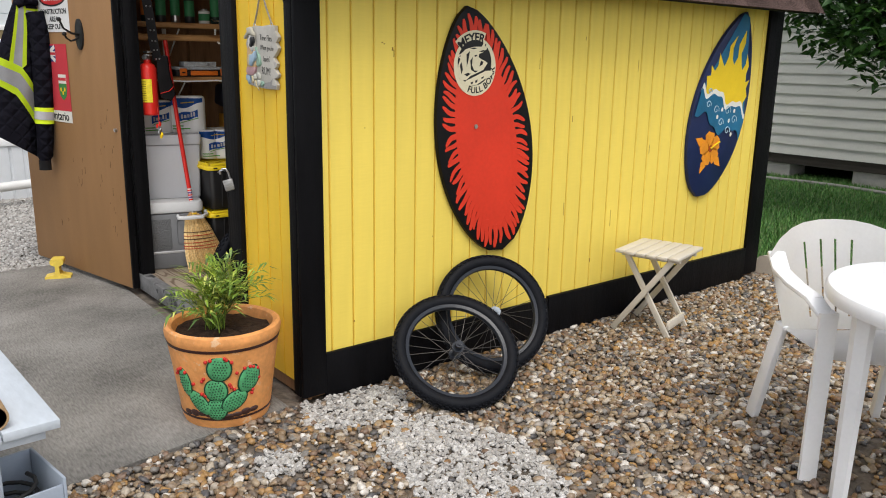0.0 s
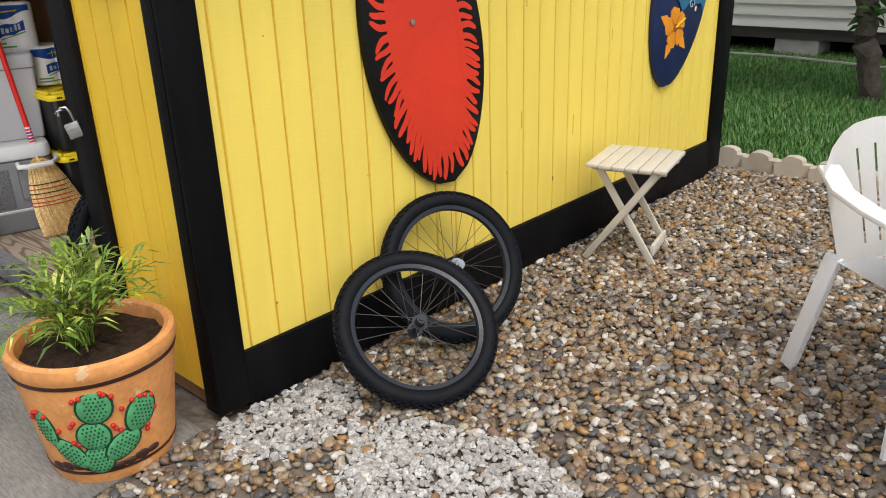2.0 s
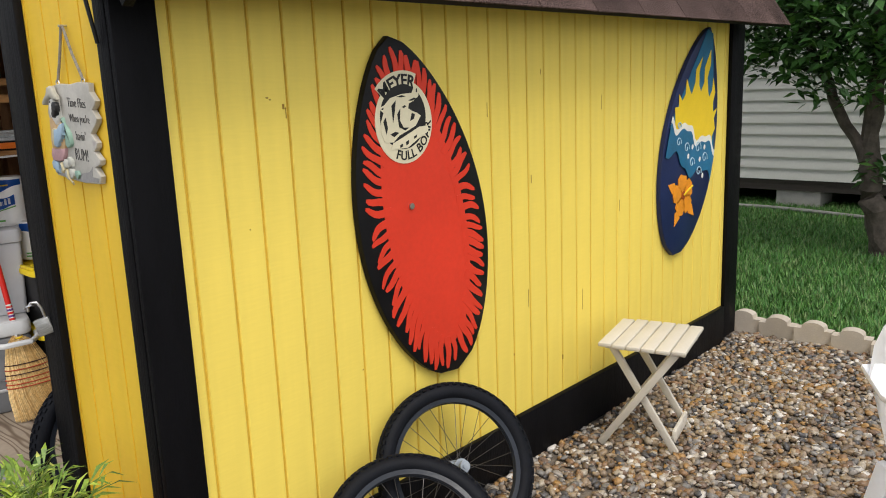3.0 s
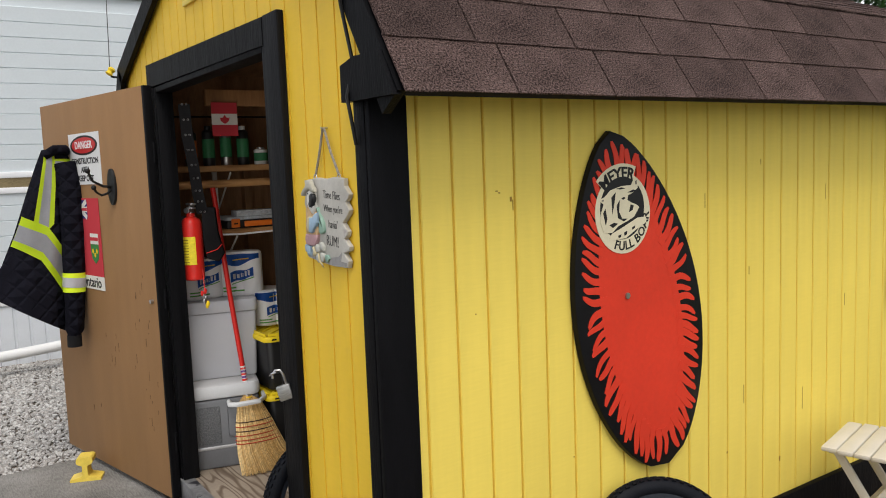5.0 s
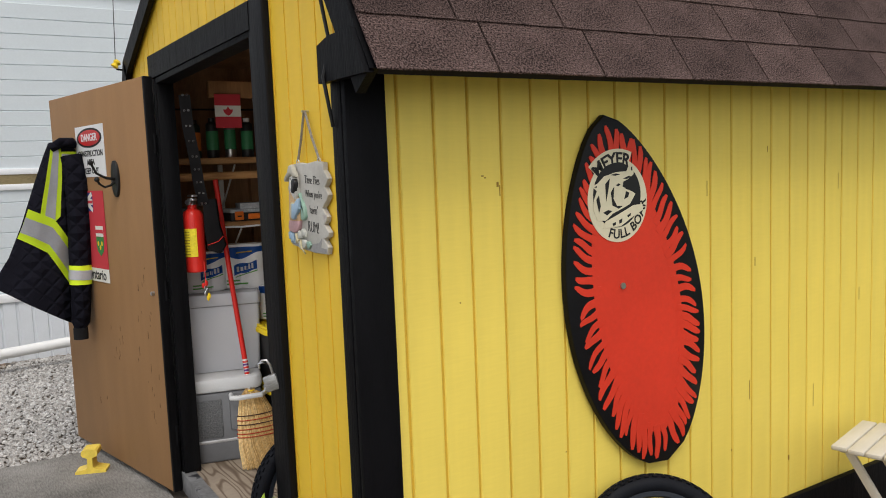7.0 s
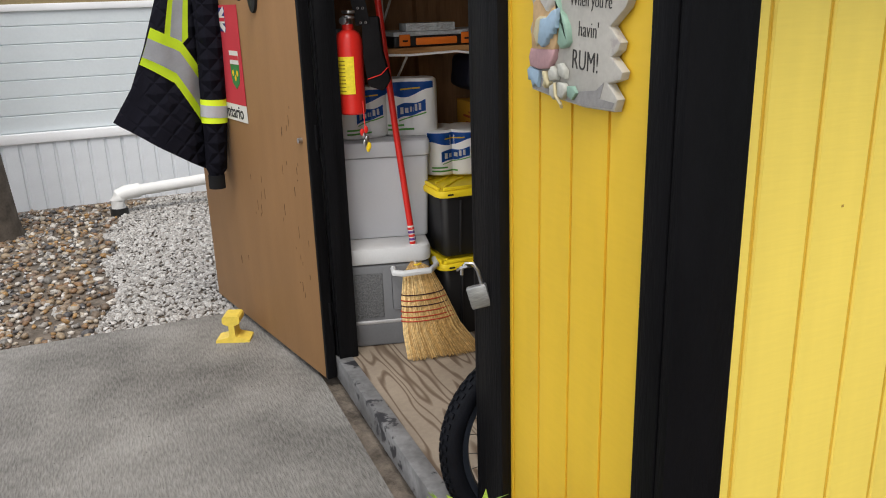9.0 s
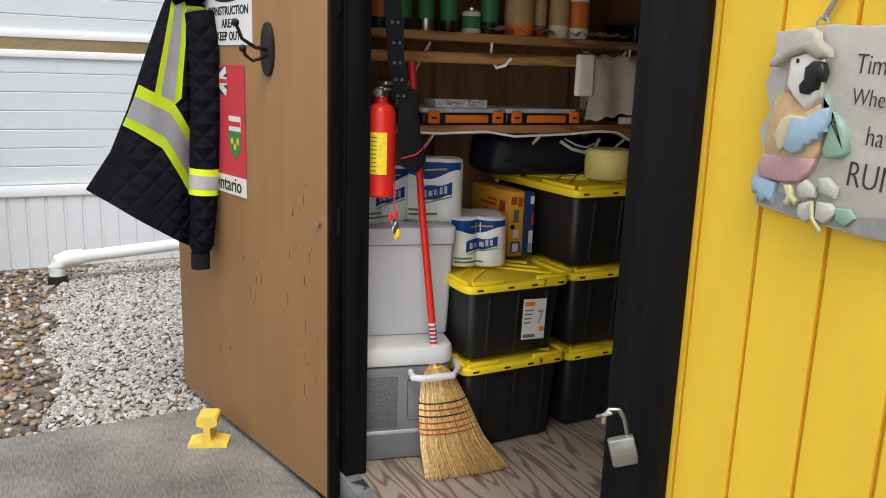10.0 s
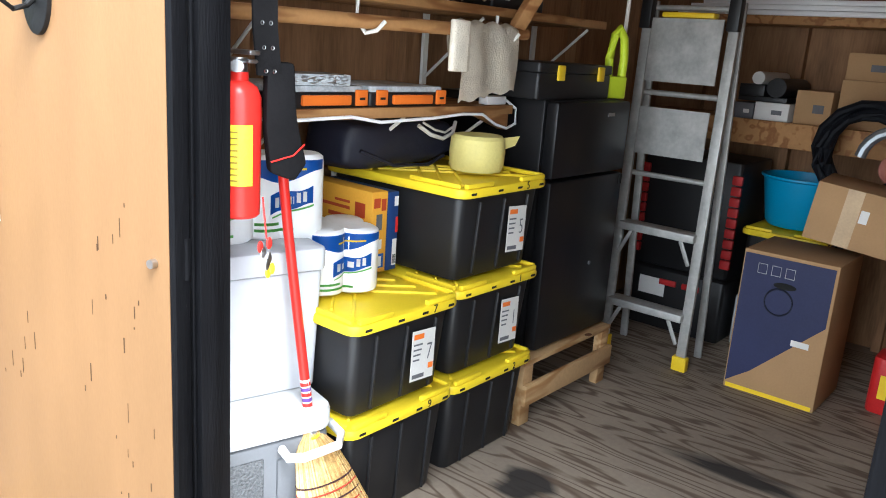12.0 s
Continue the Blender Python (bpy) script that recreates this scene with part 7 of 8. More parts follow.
part("lever", boxm((-0.012, -0.05, 0.352), (0.012, 0.02, 0.362), 0.003), STEEL, ex)
part("lever", boxm((-0.011, -0.045, 0.335), (0.011, 0.0, 0.343), 0.003), STEEL, ex)
part("gauge", cyl(bmesh.new(), (-0.01, -0.012, 0.328), (-0.022, -0.024, 0.328), 0.013), STEEL, ex)
part("wall_bracket", boxm((-0.03, 0.043, 0.05), (0.03, 0.052, 0.30), 0.002), IRON, ex)
dr = thing("fishing_lure", "bundle of small red and silver lures dangling on a cord", "lures", pose(0.13, 1.90, 0.93))
for k in range(7):
    bm = bmesh.new()
    bmesh.ops.create_uvsphere(bm, u_segments=8, v_segments=6, radius=1, matrix=Matrix.Translation((random.uniform(-0.012, 0.012), random.uniform(-0.012, 0.012), 0.02 * k * 0.6)) @ Matrix.Diagonal((0.008, 0.005, 0.014, 1)))
    part("lure", bm, random.choice([REDP, STEEL, SUNY]), dr)
part("cord", cyl(bmesh.new(), (0, 0, 0.08), (0.004, 0.02, 0.17), 0.002, seg=6), REDP, dr)

# belt with pouch
belt = thing("tool_belt", "black studded belt with a leather pouch hanging inside the door", "tool belt")
LEATH = mat("black_leather", (0.007, 0.0065, 0.007), 0.75, spec=0.08, var=0.3, scale=12, bump=0.25)
bp_ = [(0.085, 1.87, 1.86), (0.095, 1.885, 1.72), (0.12, 1.905, 1.58), (0.135, 1.92, 1.46), (0.155, 1.93, 1.36)]
bm = bmesh.new()
rows = []
for p in bp_:
    p = Vector(p)
    rows.append([bm.verts.new(p + Vector((sx_ * 0.022, -sx_ * 0.012, 0)) + Vector((0, sy_ * 0.003, 0))) for sx_, sy_ in ((-1, -1), (1, -1), (1, 1), (-1, 1))])
for p, q in zip(rows, rows[1:]):
    for i in range(4):
        bm.faces.new((p[i], p[(i + 1) % 4], q[(i + 1) % 4], q[i]))
part("strap", bm, LEATH, belt)
for k in range(9):
    f_ = k / 8 * 3.9
    i = int(f_)
    c = Vector(bp_[i]).lerp(Vector(bp_[min(i + 1, 4)]), f_ - i)
    for s in (-1, 1):
        part("eyelet", tube(bmesh.new(), [c + Vector((s * 0.008 + 0.004 * math.cos(a), -0.006 - s * 0.004, 0.004 * math.sin(a))) for a in [2 * math.pi * q / 8 for q in range(8)]], 0.0012, 5, True), STEEL, belt)
bm = bmesh.new()
prism(bm, [(-0.03, 0.26), (0.03, 0.26), (0.038, 0.14), (0.062, 0.04), (0.035, 0.0), (-0.02, 0.02), (-0.032, 0.12)], "y", -0.022, 0.022)
bmesh.ops.bevel(bm, geom=bm.edges[:], offset=0.008, segments=2, affect="EDGES", profile=0.5)
part("pouch", bm, LEATH, belt, "black leather pouch with red stitching", m=pose(0.185, 1.935, 1.13, 0, 0, -25))
part("stitching", tube(bmesh.new(), [(-0.02, -0.0235, 0.045), (0.03, -0.0235, 0.06), (0.055, -0.0235, 0.085)], 0.0018, 5), REDP, belt, m=pose(0.185, 1.935, 1.13, 0, 0, -25))

# ---- shelves on the far long wall ----
def shelf(label, x0, x1, yf, z1, th=0.03):
    s = thing("wall_shelf", label, "shelf", pose(x0, yf, z1))
    part("board", boxm((0, 0, -th), (x1 - x0, WID - 0.09 - yf, 0), 0.002), PINE, s)
    for xx in (0.35, (x1 - x0) * 0.62, x1 - x0 - 0.06):
        part("upright", boxm((xx - 0.012, WID - 0.105 - yf, -th - 0.25), (xx + 0.012, WID - 0.092 - yf, -th - 0.001)), OFFWHITE, s, "white metal bracket rail")
        part("brace", bar((xx, WID - 0.11 - yf, -th - 0.22), (xx, 0.05, -th - 0.006), 0.012, 0.008), OFFWHITE, s, "white metal brace")
    return s


shelf("rough pine wall shelf holding parts cases", 0.06, 1.383, 2.146, 1.262)
shelf("long pine wall shelf holding cans and bottles", 0.06, 2.06, 2.19, 1.585)
single("corner_gusset", prism(bmesh.new(), [(1.20, 1.231), (1.37, 1.231), (1.37, 1.175)], "y", 2.155, 2.20), PINE, "pine wedge under the shelf end", "bracket")
single("hanging_rod", tube(bmesh.new(), [(0.05, 2.10, 1.492), (0.7, 2.10, 1.497), (1.36, 2.105, 1.502)], 0.019, 14), PINE, "round wooden pole hung under the shelf", "rod")
for xx in (0.594, 1.22):
    single("rod_strap", tube(bmesh.new(), [(xx, 2.125, 1.553), (xx, 2.125, 1.50), (xx + 0.01, 2.10, 1.466), (xx + 0.03, 2.078, 1.475), (xx + 0.05, 2.068, 1.50)], 0.006, 6), OFFWHITE, "cream webbing strap holding the wooden pole", "strap")
single("roof_brace", bar((1.30, 2.12, 1.49), (1.62, 2.02, 2.02), 0.045, 0.04), PINE, "diagonal pine brace rising to the roof", "brace")
# towel on the rod
tw = thing("towel", "cream cotton towel draped over the wooden pole", "towel")
bm = bmesh.new()
rows = []
N1, N2 = 16, 22
for j in range(N2 + 1):
    t = j / N2
    row = []
    for i in range(N1 + 1):
        s = i / N1
        x_ = 0.985 + 0.29 * s
        if t < 0.45:
            k = t / 0.45
            y_, z_ = 2.075 - 0.005 * math.sin(s * 9), 1.28 + 0.04 * s + (1.515 - 1.28 - 0.04 * s) * k
        elif t < 0.55:
            a = math.pi * (t - 0.45) / 0.1
            y_, z_ = 2.10 - 0.025 * math.cos(a), 1.515 + 0.012 * math.sin(a)
        else:
            k = (t - 0.55) / 0.45
            y_, z_ = 2.128, 1.515 - 0.12 * k
        y_ += 0.005 * math.sin(s * 13 + t * 6) * (1 - t)
        row.append(bm.verts.new((x_ + 0.012 * math.sin(t * 7), y_, z_ + 0.006 * math.sin(s * 23))))
    rows.append(row)
for p, q in zip(rows, rows[1:]):
    for i in range(N1):
        bm.faces.new((p[i], p[i + 1], q[i + 1], q[i]))
bmesh.ops.solidify(bm, geom=bm.faces[:], thickness=0.007)
part("cloth", bm, CLOTH, tw, smooth=80)
part("folded_end", rbox((0.93, 2.06, 1.375), (1.01, 2.085, 1.525), 0.012), CLOTH, tw, smooth=80)


def parts_case(x0):
    c = thing("parts_case", "black parts case with clear lid and orange latches on the shelf", "parts case", pose(x0, 2.16, 1.2625), group="parts cases on the shelf")
    part("tray", rbox((0, 0, 0), (0.325, 0.26, 0.042), 0.012), BLKPL, c)
    part("lid", rbox((0.002, 0.002, 0.0425), (0.323, 0.258, 0.060), 0.012), CLEARG, c, "clear lid")
    part("handle", boxm((0.09, -0.012, 0.008), (0.265, -0.0005, 0.036), 0.004), ORPL, c, "orange handle")
    for xx in (0.022, 0.285):
        part("latch", boxm((xx, -0.009, 0.006), (xx + 0.045, -0.0005, 0.050), 0.003), ORPL, c, "orange latch")
        part("latch_slot", boxm((xx + 0.012, -0.0098, 0.022), (xx + 0.033, -0.0092, 0.029)), DARK, c)
    return c


parts_case(0.345)
parts_case(0.69)
cc = thing("screw_box", "clear plastic box of screws on the parts case", "screw box", pose(0.40, 2.165, 1.323, 0, 0, -6))
part("box", boxm((0, 0, 0), (0.20, 0.12, 0.03), 0.003), CLEARG, cc)
bm = bmesh.new()
for _ in range(60):
    a = Vector((random.uniform(0.01, 0.19), random.uniform(-0.0005, 0.0), random.uniform(0.006, 0.026)))
    cyl(bm, a, a + Vector((random.uniform(-0.018, 0.018), 0, random.uniform(-0.005, 0.005) + 0.001)), 0.0015, seg=5)
part("screws", bm, STEEL, cc, "loose steel screws")
single("extension_cable", tube(bmesh.new(), [(0.22, 2.14, 1.245), (0.4, 2.14, 1.235), (0.6, 2.14, 1.240), (0.72, 2.14, 1.222), (0.95, 2.14, 1.228), (1.1, 2.14, 1.238), (1.2, 2.14, 1.235), (1.27, 2.135, 1.20), (1.33, 2.13, 1.185), (1.39, 2.135, 1.20), (1.405, 2.15, 1.25), (1.37, 2.17, 1.278)], 0.005, 7), WHITEPL, "white power cord tacked along the shelf edge", "cord")
single("power_strip", boxm((1.25, 2.16, 1.263), (1.36, 2.20, 1.292), 0.004), WHITEPL, "white outlet block on the shelf end", "power strip")

# cans and bottles on the top shelf
def can(name, label, x_, r, h, body, cap, y_=2.26, bottle=False):
    c = thing(name, label, "bottle" if bottle else "can", pose(x_, y_, 1.5855), group="cans and bottles on the shelf")
    part("body", lathe(bmesh.new(), [(0, 0), (r * 0.95, 0), (r, 0.004), (r, h * 0.82), (r * 0.92, h * 0.86), (r * (0.4 if bottle else 0.6), h * 0.9), (0, h * 0.9)], 20), body, c)
    part("cap", cyl(bmesh.new(), (0, 0, h * 0.9), (0, 0, h), r * (0.38 if bottle else 0.55), seg=16), cap, c)
    part("label", lathe(bmesh.new(), [(r + 0.0004, h * 0.2), (r + 0.001, h * 0.21), (r + 0.001, h * 0.66), (r + 0.0004, h * 0.67)], 20), random.choice([PAPER, mat("label_orange", (0.6, 0.17, 0.03), 0.5), mat("label_green", (0.04, 0.2, 0.08), 0.5), mat("label_tan", (0.45, 0.3, 0.14), 0.5)]), c, "printed label")


GRN = mat("green_can", (0.012, 0.026, 0.02), 0.4)
for nm, lb, x_, r, h, bd, cp in (("spray_can", "dark green spray can on the shelf", 0.22, 0.03, 0.19, GRN, BLKPL), ("spray_can", "black spray can on the shelf", 0.31, 0.03, 0.20, BLKPL, BLKPL), ("spray_can", "silver spray can on the shelf", 0.40, 0.028, 0.21, STEEL, BLKPL), ("spray_can", "dark spray can with white cap", 0.49, 0.03, 0.20, BLKPL, WHITEPL), ("jar", "short white jar on the shelf", 0.585, 0.035, 0.09, PAPER, STEEL), ("spray_can", "green spray can on the shelf", 0.66, 0.032, 0.22, GRN, GRN), ("paint_can", "orange printed tin on the shelf", 0.79, 0.055, 0.19, ORPL, BLKPL), ("spray_can", "tall red-brown spray can on the shelf", 0.88, 0.028, 0.22, mat("rust_can", (0.3, 0.06, 0.03), 0.4), WHITEPL), ("bottle", "cream plastic bottle on the shelf", 0.97, 0.04, 0.24, CREAM, WHITEPL), ("bottle", "white plastic bottle with dark label", 1.06, 0.045, 0.21, OFFWHITE, WHITEPL)):
    can(nm, lb, x_, r, h, bd, cp, bottle=nm == "bottle")


def rag(label, x0, x1, z):
    bm = bmesh.new()
    n_ = 14
    g_ = [[bm.verts.new((x0 + (x1 - x0) * i / n_, 2.20 + 0.11 * j / 6, z + 0.018 + 0.016 * noise.noise(Vector((i * 0.7, j * 0.9, x0 * 9))) + 0.012 * math.sin(math.pi * j / 6))) for i in range(n_ + 1)] for j in range(7)]
    for j in range(6):
        for i in range(n_):
            bm.faces.new((g_[j][i], g_[j][i + 1], g_[j + 1][i + 1], g_[j + 1][i]))
    bmesh.ops.solidify(bm, geom=bm.faces[:], thickness=0.02)
    single("rag", bm, CLOTH, label, "cloth", smooth=80)


rag("folded cream rag on the shelf edge", 0.62, 0.92, 1.585)
rag("crumpled cream rag on the shelf", 1.00, 1.28, 1.585)
dc = thing("tool_case", "low black tool case on the long shelf", "tool case", pose(1.34, 2.24, 1.5855))
part("case", rbox((0, 0, 0), (0.32, 0.2, 0.075), 0.012), BLKPL, dc)
part("label", boxm((0.07, -0.001, 0.03), (0.10, 0.0004, 0.05)), PAPER, dc, "small white label")
# duffel and tape roll on the top tote
duf = thing("duffel_bag", "black nylon duffel bag with white patterned piping", "bag", pose(0.98, 2.38, 1.0605))
NYL = mat("black_nylon", (0.014, 0.015, 0.026), 0.55, var=0.3, scale=10, bump=0.4, fine=30)
bm = bmesh.new()
bmesh.ops.create_icosphere(bm, subdivisions=4, radius=1)
for v in bm.verts:
    p = v.co.copy()
    q = Vector([math.copysign(abs(c) ** 0.45, c) for c in p])
    k = 0.06 * noise.noise(p * 2.1)
    v.co = Vector((0.27 * q.x * (1 + k), 0.13 * q.y * (1 + k), 0.075 + 0.075 * q.z * (1 + 1.6 * k - 0.25 * p.x)))
part("bag", bm, NYL, duf, smooth=80)
part("piping", tube(bmesh.new(), [(0.03, -0.128, 0.13), (0.08, -0.14, 0.10), (0.14, -0.142, 0.085), (0.20, -0.135, 0.10), (0.235, -0.115, 0.135)], 0.007, 8), OFFWHITE, duf, "white patterned piping")
part("piping", tube(bmesh.new(), [(0.05, -0.13, 0.14), (0.10, -0.14, 0.115), (0.15, -0.142, 0.105), (0.20, -0.132, 0.12)], 0.004, 8), OFFWHITE, duf, "white patterned piping")
part("strap", tube(bmesh.new(), [(-0.22, -0.12, 0.06), (-0.1, -0.15, 0.012), (0.05, -0.16, 0.006), (0.14, -0.15, 0.03)], 0.006, 6), NYL, duf)
roll = thing("tape_roll", "pale yellow roll of wide masking film on the tote", "roll", pose(1.135, 2.10, 1.0605) @ Matrix.Diagonal((1.15, 1.15, 1.12, 1)))
part("roll", lathe(bmesh.new(), [(0.03, 0.0), (0.072, 0.0), (0.078, 0.012), (0.080, 0.055), (0.077, 0.092), (0.068, 0.102), (0.032, 0.098), (0.03, 0.0)][:7], 32), mat("pale_yellow_film", (0.70, 0.62, 0.22), 0.55, var=0.1, scale=14, bump=0.3), roll)
bm = bmesh.new()
prism(bm, [(0.0, 0.0), (0.045, 0.012), (0.06, 0.04), (0.0, 0.035)], "y", -0.001, 0.001)
part("loose_end", bm, mat("pale_yellow_film", (0.70, 0.62, 0.22), 0.55), roll, m=pose(0.06, -0.045, 0.06, 0, 0, -15))

# ---- fridge on its stand ----
stand = thing("pallet_stand", "rough pine stand under the fridge", "stand", pose(1.34, 1.945, FLOOR))
for k in range(4):
    part("board", boxm((0.0, 0.02 + 0.135 * k, 0.232), (0.64, 0.145 + 0.135 * k, 0.250), 0.002), PINEX, stand)
for xx in (0.0, 0.57):
    part("post", boxm((xx, 0.02, 0.0), (xx + 0.06, 0.055, 0.231), 0.002), PINEX, stand)
    part("post", boxm((xx, 0.48, 0.0), (xx + 0.06, 0.52, 0.231), 0.002), PINEX, stand)
part("rail", boxm((-0.005, 0.0, 0.085), (0.635, 0.0195, 0.165), 0.002), PINEX, stand)
part("knot", disc(bmesh.new(), 0.45, 0.0, 0.02, 0.013, 0, 0.0006, 14), mat("dark_knot", (0.12, 0.05, 0.02), 0.8), stand, m=Matrix.Translation((0, 0.019, 0.2505)) @ Matrix.Rotation(0.0, 4, "X"))
fr = thing("fridge", "small black two-door fridge on a pine stand", "fridge", pose(1.43, 1.99, FLOOR + 0.2505))
FRBLK = mat("black_fridge_enamel", (0.008, 0.008, 0.009), 0.35, var=0.1, scale=30, bump=0.05, fine=250, spec=0.35)
part("cabinet", boxm((0, 0.055, 0.0), (0.54, 0.53, 0.93), 0.006), FRBLK, fr)
part("freezer_door", boxm((0.003, 0.0, 0.655), (0.537, 0.052, 0.925), 0.012), FRBLK, fr)
d2 = part("main_door", boxm((0.003, 0.0, 0.01), (0.537, 0.052, 0.645), 0.012), FRBLK, fr)
part("grip", boxm((0.505, -0.004, 0.60), (0.525, 0.004, 0.64), 0.002), DARK, d2)
part("emblem", boxm((0.36, -0.0012, 0.87), (0.41, 0.0004, 0.883)), STEEL, fr, "small silver emblem")
part("lock", cyl(bmesh.new(), (0.34, 0.001, 0.30), (0.34, -0.004, 0.30), 0.008), GALV, fr)
tc2 = thing("tool_box", "black tool box with yellow latches on the fridge", "tool box", pose(1.37, 2.04, FLOOR + 0.2505 + 0.9305))
part("body", rbox((0, 0, 0), (0.50, 0.30, 0.09), 0.015), BLKPL, tc2)
part("lid", rbox((-0.004, -0.004, 0.0905), (0.504, 0.304, 0.125), 0.015), BLKPL, tc2)
for xx in (0.10, 0.38):
    part("latch", boxm((xx, -0.014, 0.065), (xx + 0.045, -0.0045, 0.118), 0.004), SUNY, tc2, "yellow latch")
sw = thing("hand_tool", "lime yellow plastic tool with a looped grip on the fridge", "tool", pose(1.93, 2.06, FLOOR + 1.1815, 0, 0, -20))
LIMEPL = mat("lime_plastic", (0.62, 0.78, 0.03), 0.4, var=0.05)
part("grip", tube(bmesh.new(), [(-0.03, 0, 0.05), (-0.035, 0, 0.15), (-0.02, 0, 0.24), (0.0, 0, 0.265), (0.03, 0, 0.23), (0.04, 0, 0.15), (0.035, 0, 0.06)], 0.017, 12), LIMEPL, sw)
part("body", rbox((-0.06, -0.022, 0.0), (0.055, 0.022, 0.085), 0.015), LIMEPL, sw)
part("pole", cyl(bmesh.new(), (0.05, 0.03, 0.0), (0.09, 0.06, 0.55), 0.008), OFFWHITE, sw, "white pole")

# ---- ladder ----
lad = thing("platform_ladder", "aluminium step ladder with plates leaning on the back shelf", "ladder")
ALU = mat("worn_aluminium", (0.46, 0.46, 0.44), 0.6, 0.55, var=0.25, scale=12, bump=0.15, fine=60, stain=(26, 0.70, (0.62, 0.62, 0.60)))


def lpt(y_, z_, dx=0.0):
    return Vector((2.34 + 0.03 * (z_ - FLOOR) + dx, y_, z_))


for yy in (1.785, 2.17):
    part("rail", bar(lpt(yy, FLOOR + 0.03), lpt(yy, 1.78), 0.022, 0.044), ALU, lad)
    part("foot", bar(lpt(yy, FLOOR), lpt(yy, FLOOR + 0.065, -0.004), 0.04, 0.065), SUNY, lad, "yellow rubber foot")
    part("rear_rail", bar((2.56, yy + 0.005, FLOOR), lpt(yy, 1.70, 0.05), 0.018, 0.035), ALU, lad)
    part("top_joint", bar(lpt(yy, 1.58, -0.012), lpt(yy, 1.79, -0.012), 0.045, 0.05), BLKPL, lad, "black plastic joint")
for z_ in (0.37, 0.73):
    part("step", boxm((2.34 + 0.03 * (z_ - FLOOR) - 0.045, 1.797, z_ - 0.035), (2.34 + 0.03 * (z_ - FLOOR) + 0.045, 2.158, z_), 0.004), ALU, lad)
    for yy in (1.81, 2.145):
        part("brace", bar((2.34 + 0.03 * (z_ - FLOOR) - 0.03, yy, z_ - 0.14), (2.34 + 0.03 * (z_ - FLOOR) - 0.03, yy + (0.05 if yy < 2 else -0.05), z_ - 0.036), 0.018, 0.004), ALU, lad)
for za, zb in ((1.36, 1.625), (1.045, 1.25)):
    part("plate", prism(bmesh.new(), [(lpt(0, za).x - 0.032, za), (lpt(0, zb).x - 0.032, zb), (lpt(0, zb).x - 0.026, zb), (lpt(0, za).x - 0.026, za)], "y", 1.82, 2.135), ALU, lad, "scuffed metal plate")
part("top_handle", boxm((2.34, 1.86, 1.628), (2.40, 2.09, 1.65), 0.006), SUNY, lad, "yellow top grip")
for k in range(3):
    part("crossbar", cyl(bmesh.new(), lpt(1.797, 0.95 + 0.36 * k, 0.02), lpt(2.158, 0.95 + 0.36 * k, 0.02), 0.012), ALU, lad)

# ---- things along the back wall ----
sh2 = thing("back_shelf", "pine shelf beam across the back wall", "shelf", pose(2.98, 0.5, 1.205))
part("board", boxm((0, 0, -0.02), (0.40, 1.95, 0.0), 0.002), PINE, sh2)
part("front_beam", boxm((-0.025, 0, -0.115), (-0.0005, 1.95, 0.002), 0.003), PINE, sh2)
bh = thing("black_tool_chest", "black plastic tool chest with red ribbed corner grips behind the ladder", "tool chest", pose(2.86, 1.82, 0.42))
part("chest", rbox((0, 0, 0), (0.42, 0.50, 0.58), 0.02), BLKPL, bh)
REDRIB = mat("red_plastic", (0.45, 0.025, 0.025), 0.45)
for yy in (-0.012, 0.462):
    for k in range(9):
        part("grip_rib", boxm((-0.022, yy, 0.06 + 0.052 * k), (0.0, yy + 0.05, 0.105 + 0.052 * k), 0.006), REDRIB, bh, "red ribbed grip")
tb2 = thing("tool_box", "black tool box with red latches and white label on the floor", "tool box", pose(2.80, 1.80, FLOOR))
part("body", rbox((0, 0, 0), (0.40, 0.52, 0.308), 0.02), BLKPL, tb2)
part("label", boxm((-0.0015, 0.30, 0.17), (0.0, 0.44, 0.26)), PAPER, tb2, "white printed label")
for yy in (0.12, 0.24):
    part("latch", boxm((-0.012, yy, 0.235), (0.0, yy + 0.09, 0.265), 0.004), REDRIB, tb2, "red latch")
tote("black storage tote with yellow lid marked four, by back wall", 2.86, 3.33, 1.40, 1.79, FLOOR + 0.25, 0.715, "4", False)
single("plastic_crate", rbox((2.88, 1.42, FLOOR), (3.32, 1.77, FLOOR + 0.2495), 0.02), CLEARG, "cloudy plastic box under the tote", "plastic box")
tub = thing("wash_tub", "bright blue plastic wash tub on a tote lid", "tub", pose(3.09, 1.60, 0.716))
part("tub", lathe(bmesh.new(), [(0.0, 0.0), (0.135, 0.0), (0.15, 0.02), (0.185, 0.225), (0.198, 0.232), (0.198, 0.242), (0.182, 0.242), (0.145, 0.03), (0.0, 0.02)], 40), mat("blue_tub_plastic", (0.02, 0.30, 0.55), 0.4, var=0.05), tub)
big = thing("shipping_box", "tall dark blue and kraft cardboard box on the floor", "box", pose(2.33, 1.21, FLOOR))
NAVYC = mat("navy_carton", (0.028, 0.033, 0.085), 0.6, var=0.15, scale=4)
part("carton", boxm((0, 0, 0), (0.36, 0.37, 0.615), 0.004), KRAFT, big)
part("printed_face", prism(bmesh.new(), [(0.012, 0.60), (0.364, 0.60), (0.364, 0.03), (0.27, 0.10), (0.012, 0.36)], "x", -0.0015, 0.0), NAVYC, big, "navy printed face")
part("bottom_stripe", boxm((-0.0018, 0.01, 0.004), (-0.0002, 0.36, 0.022)), SUNY, big)
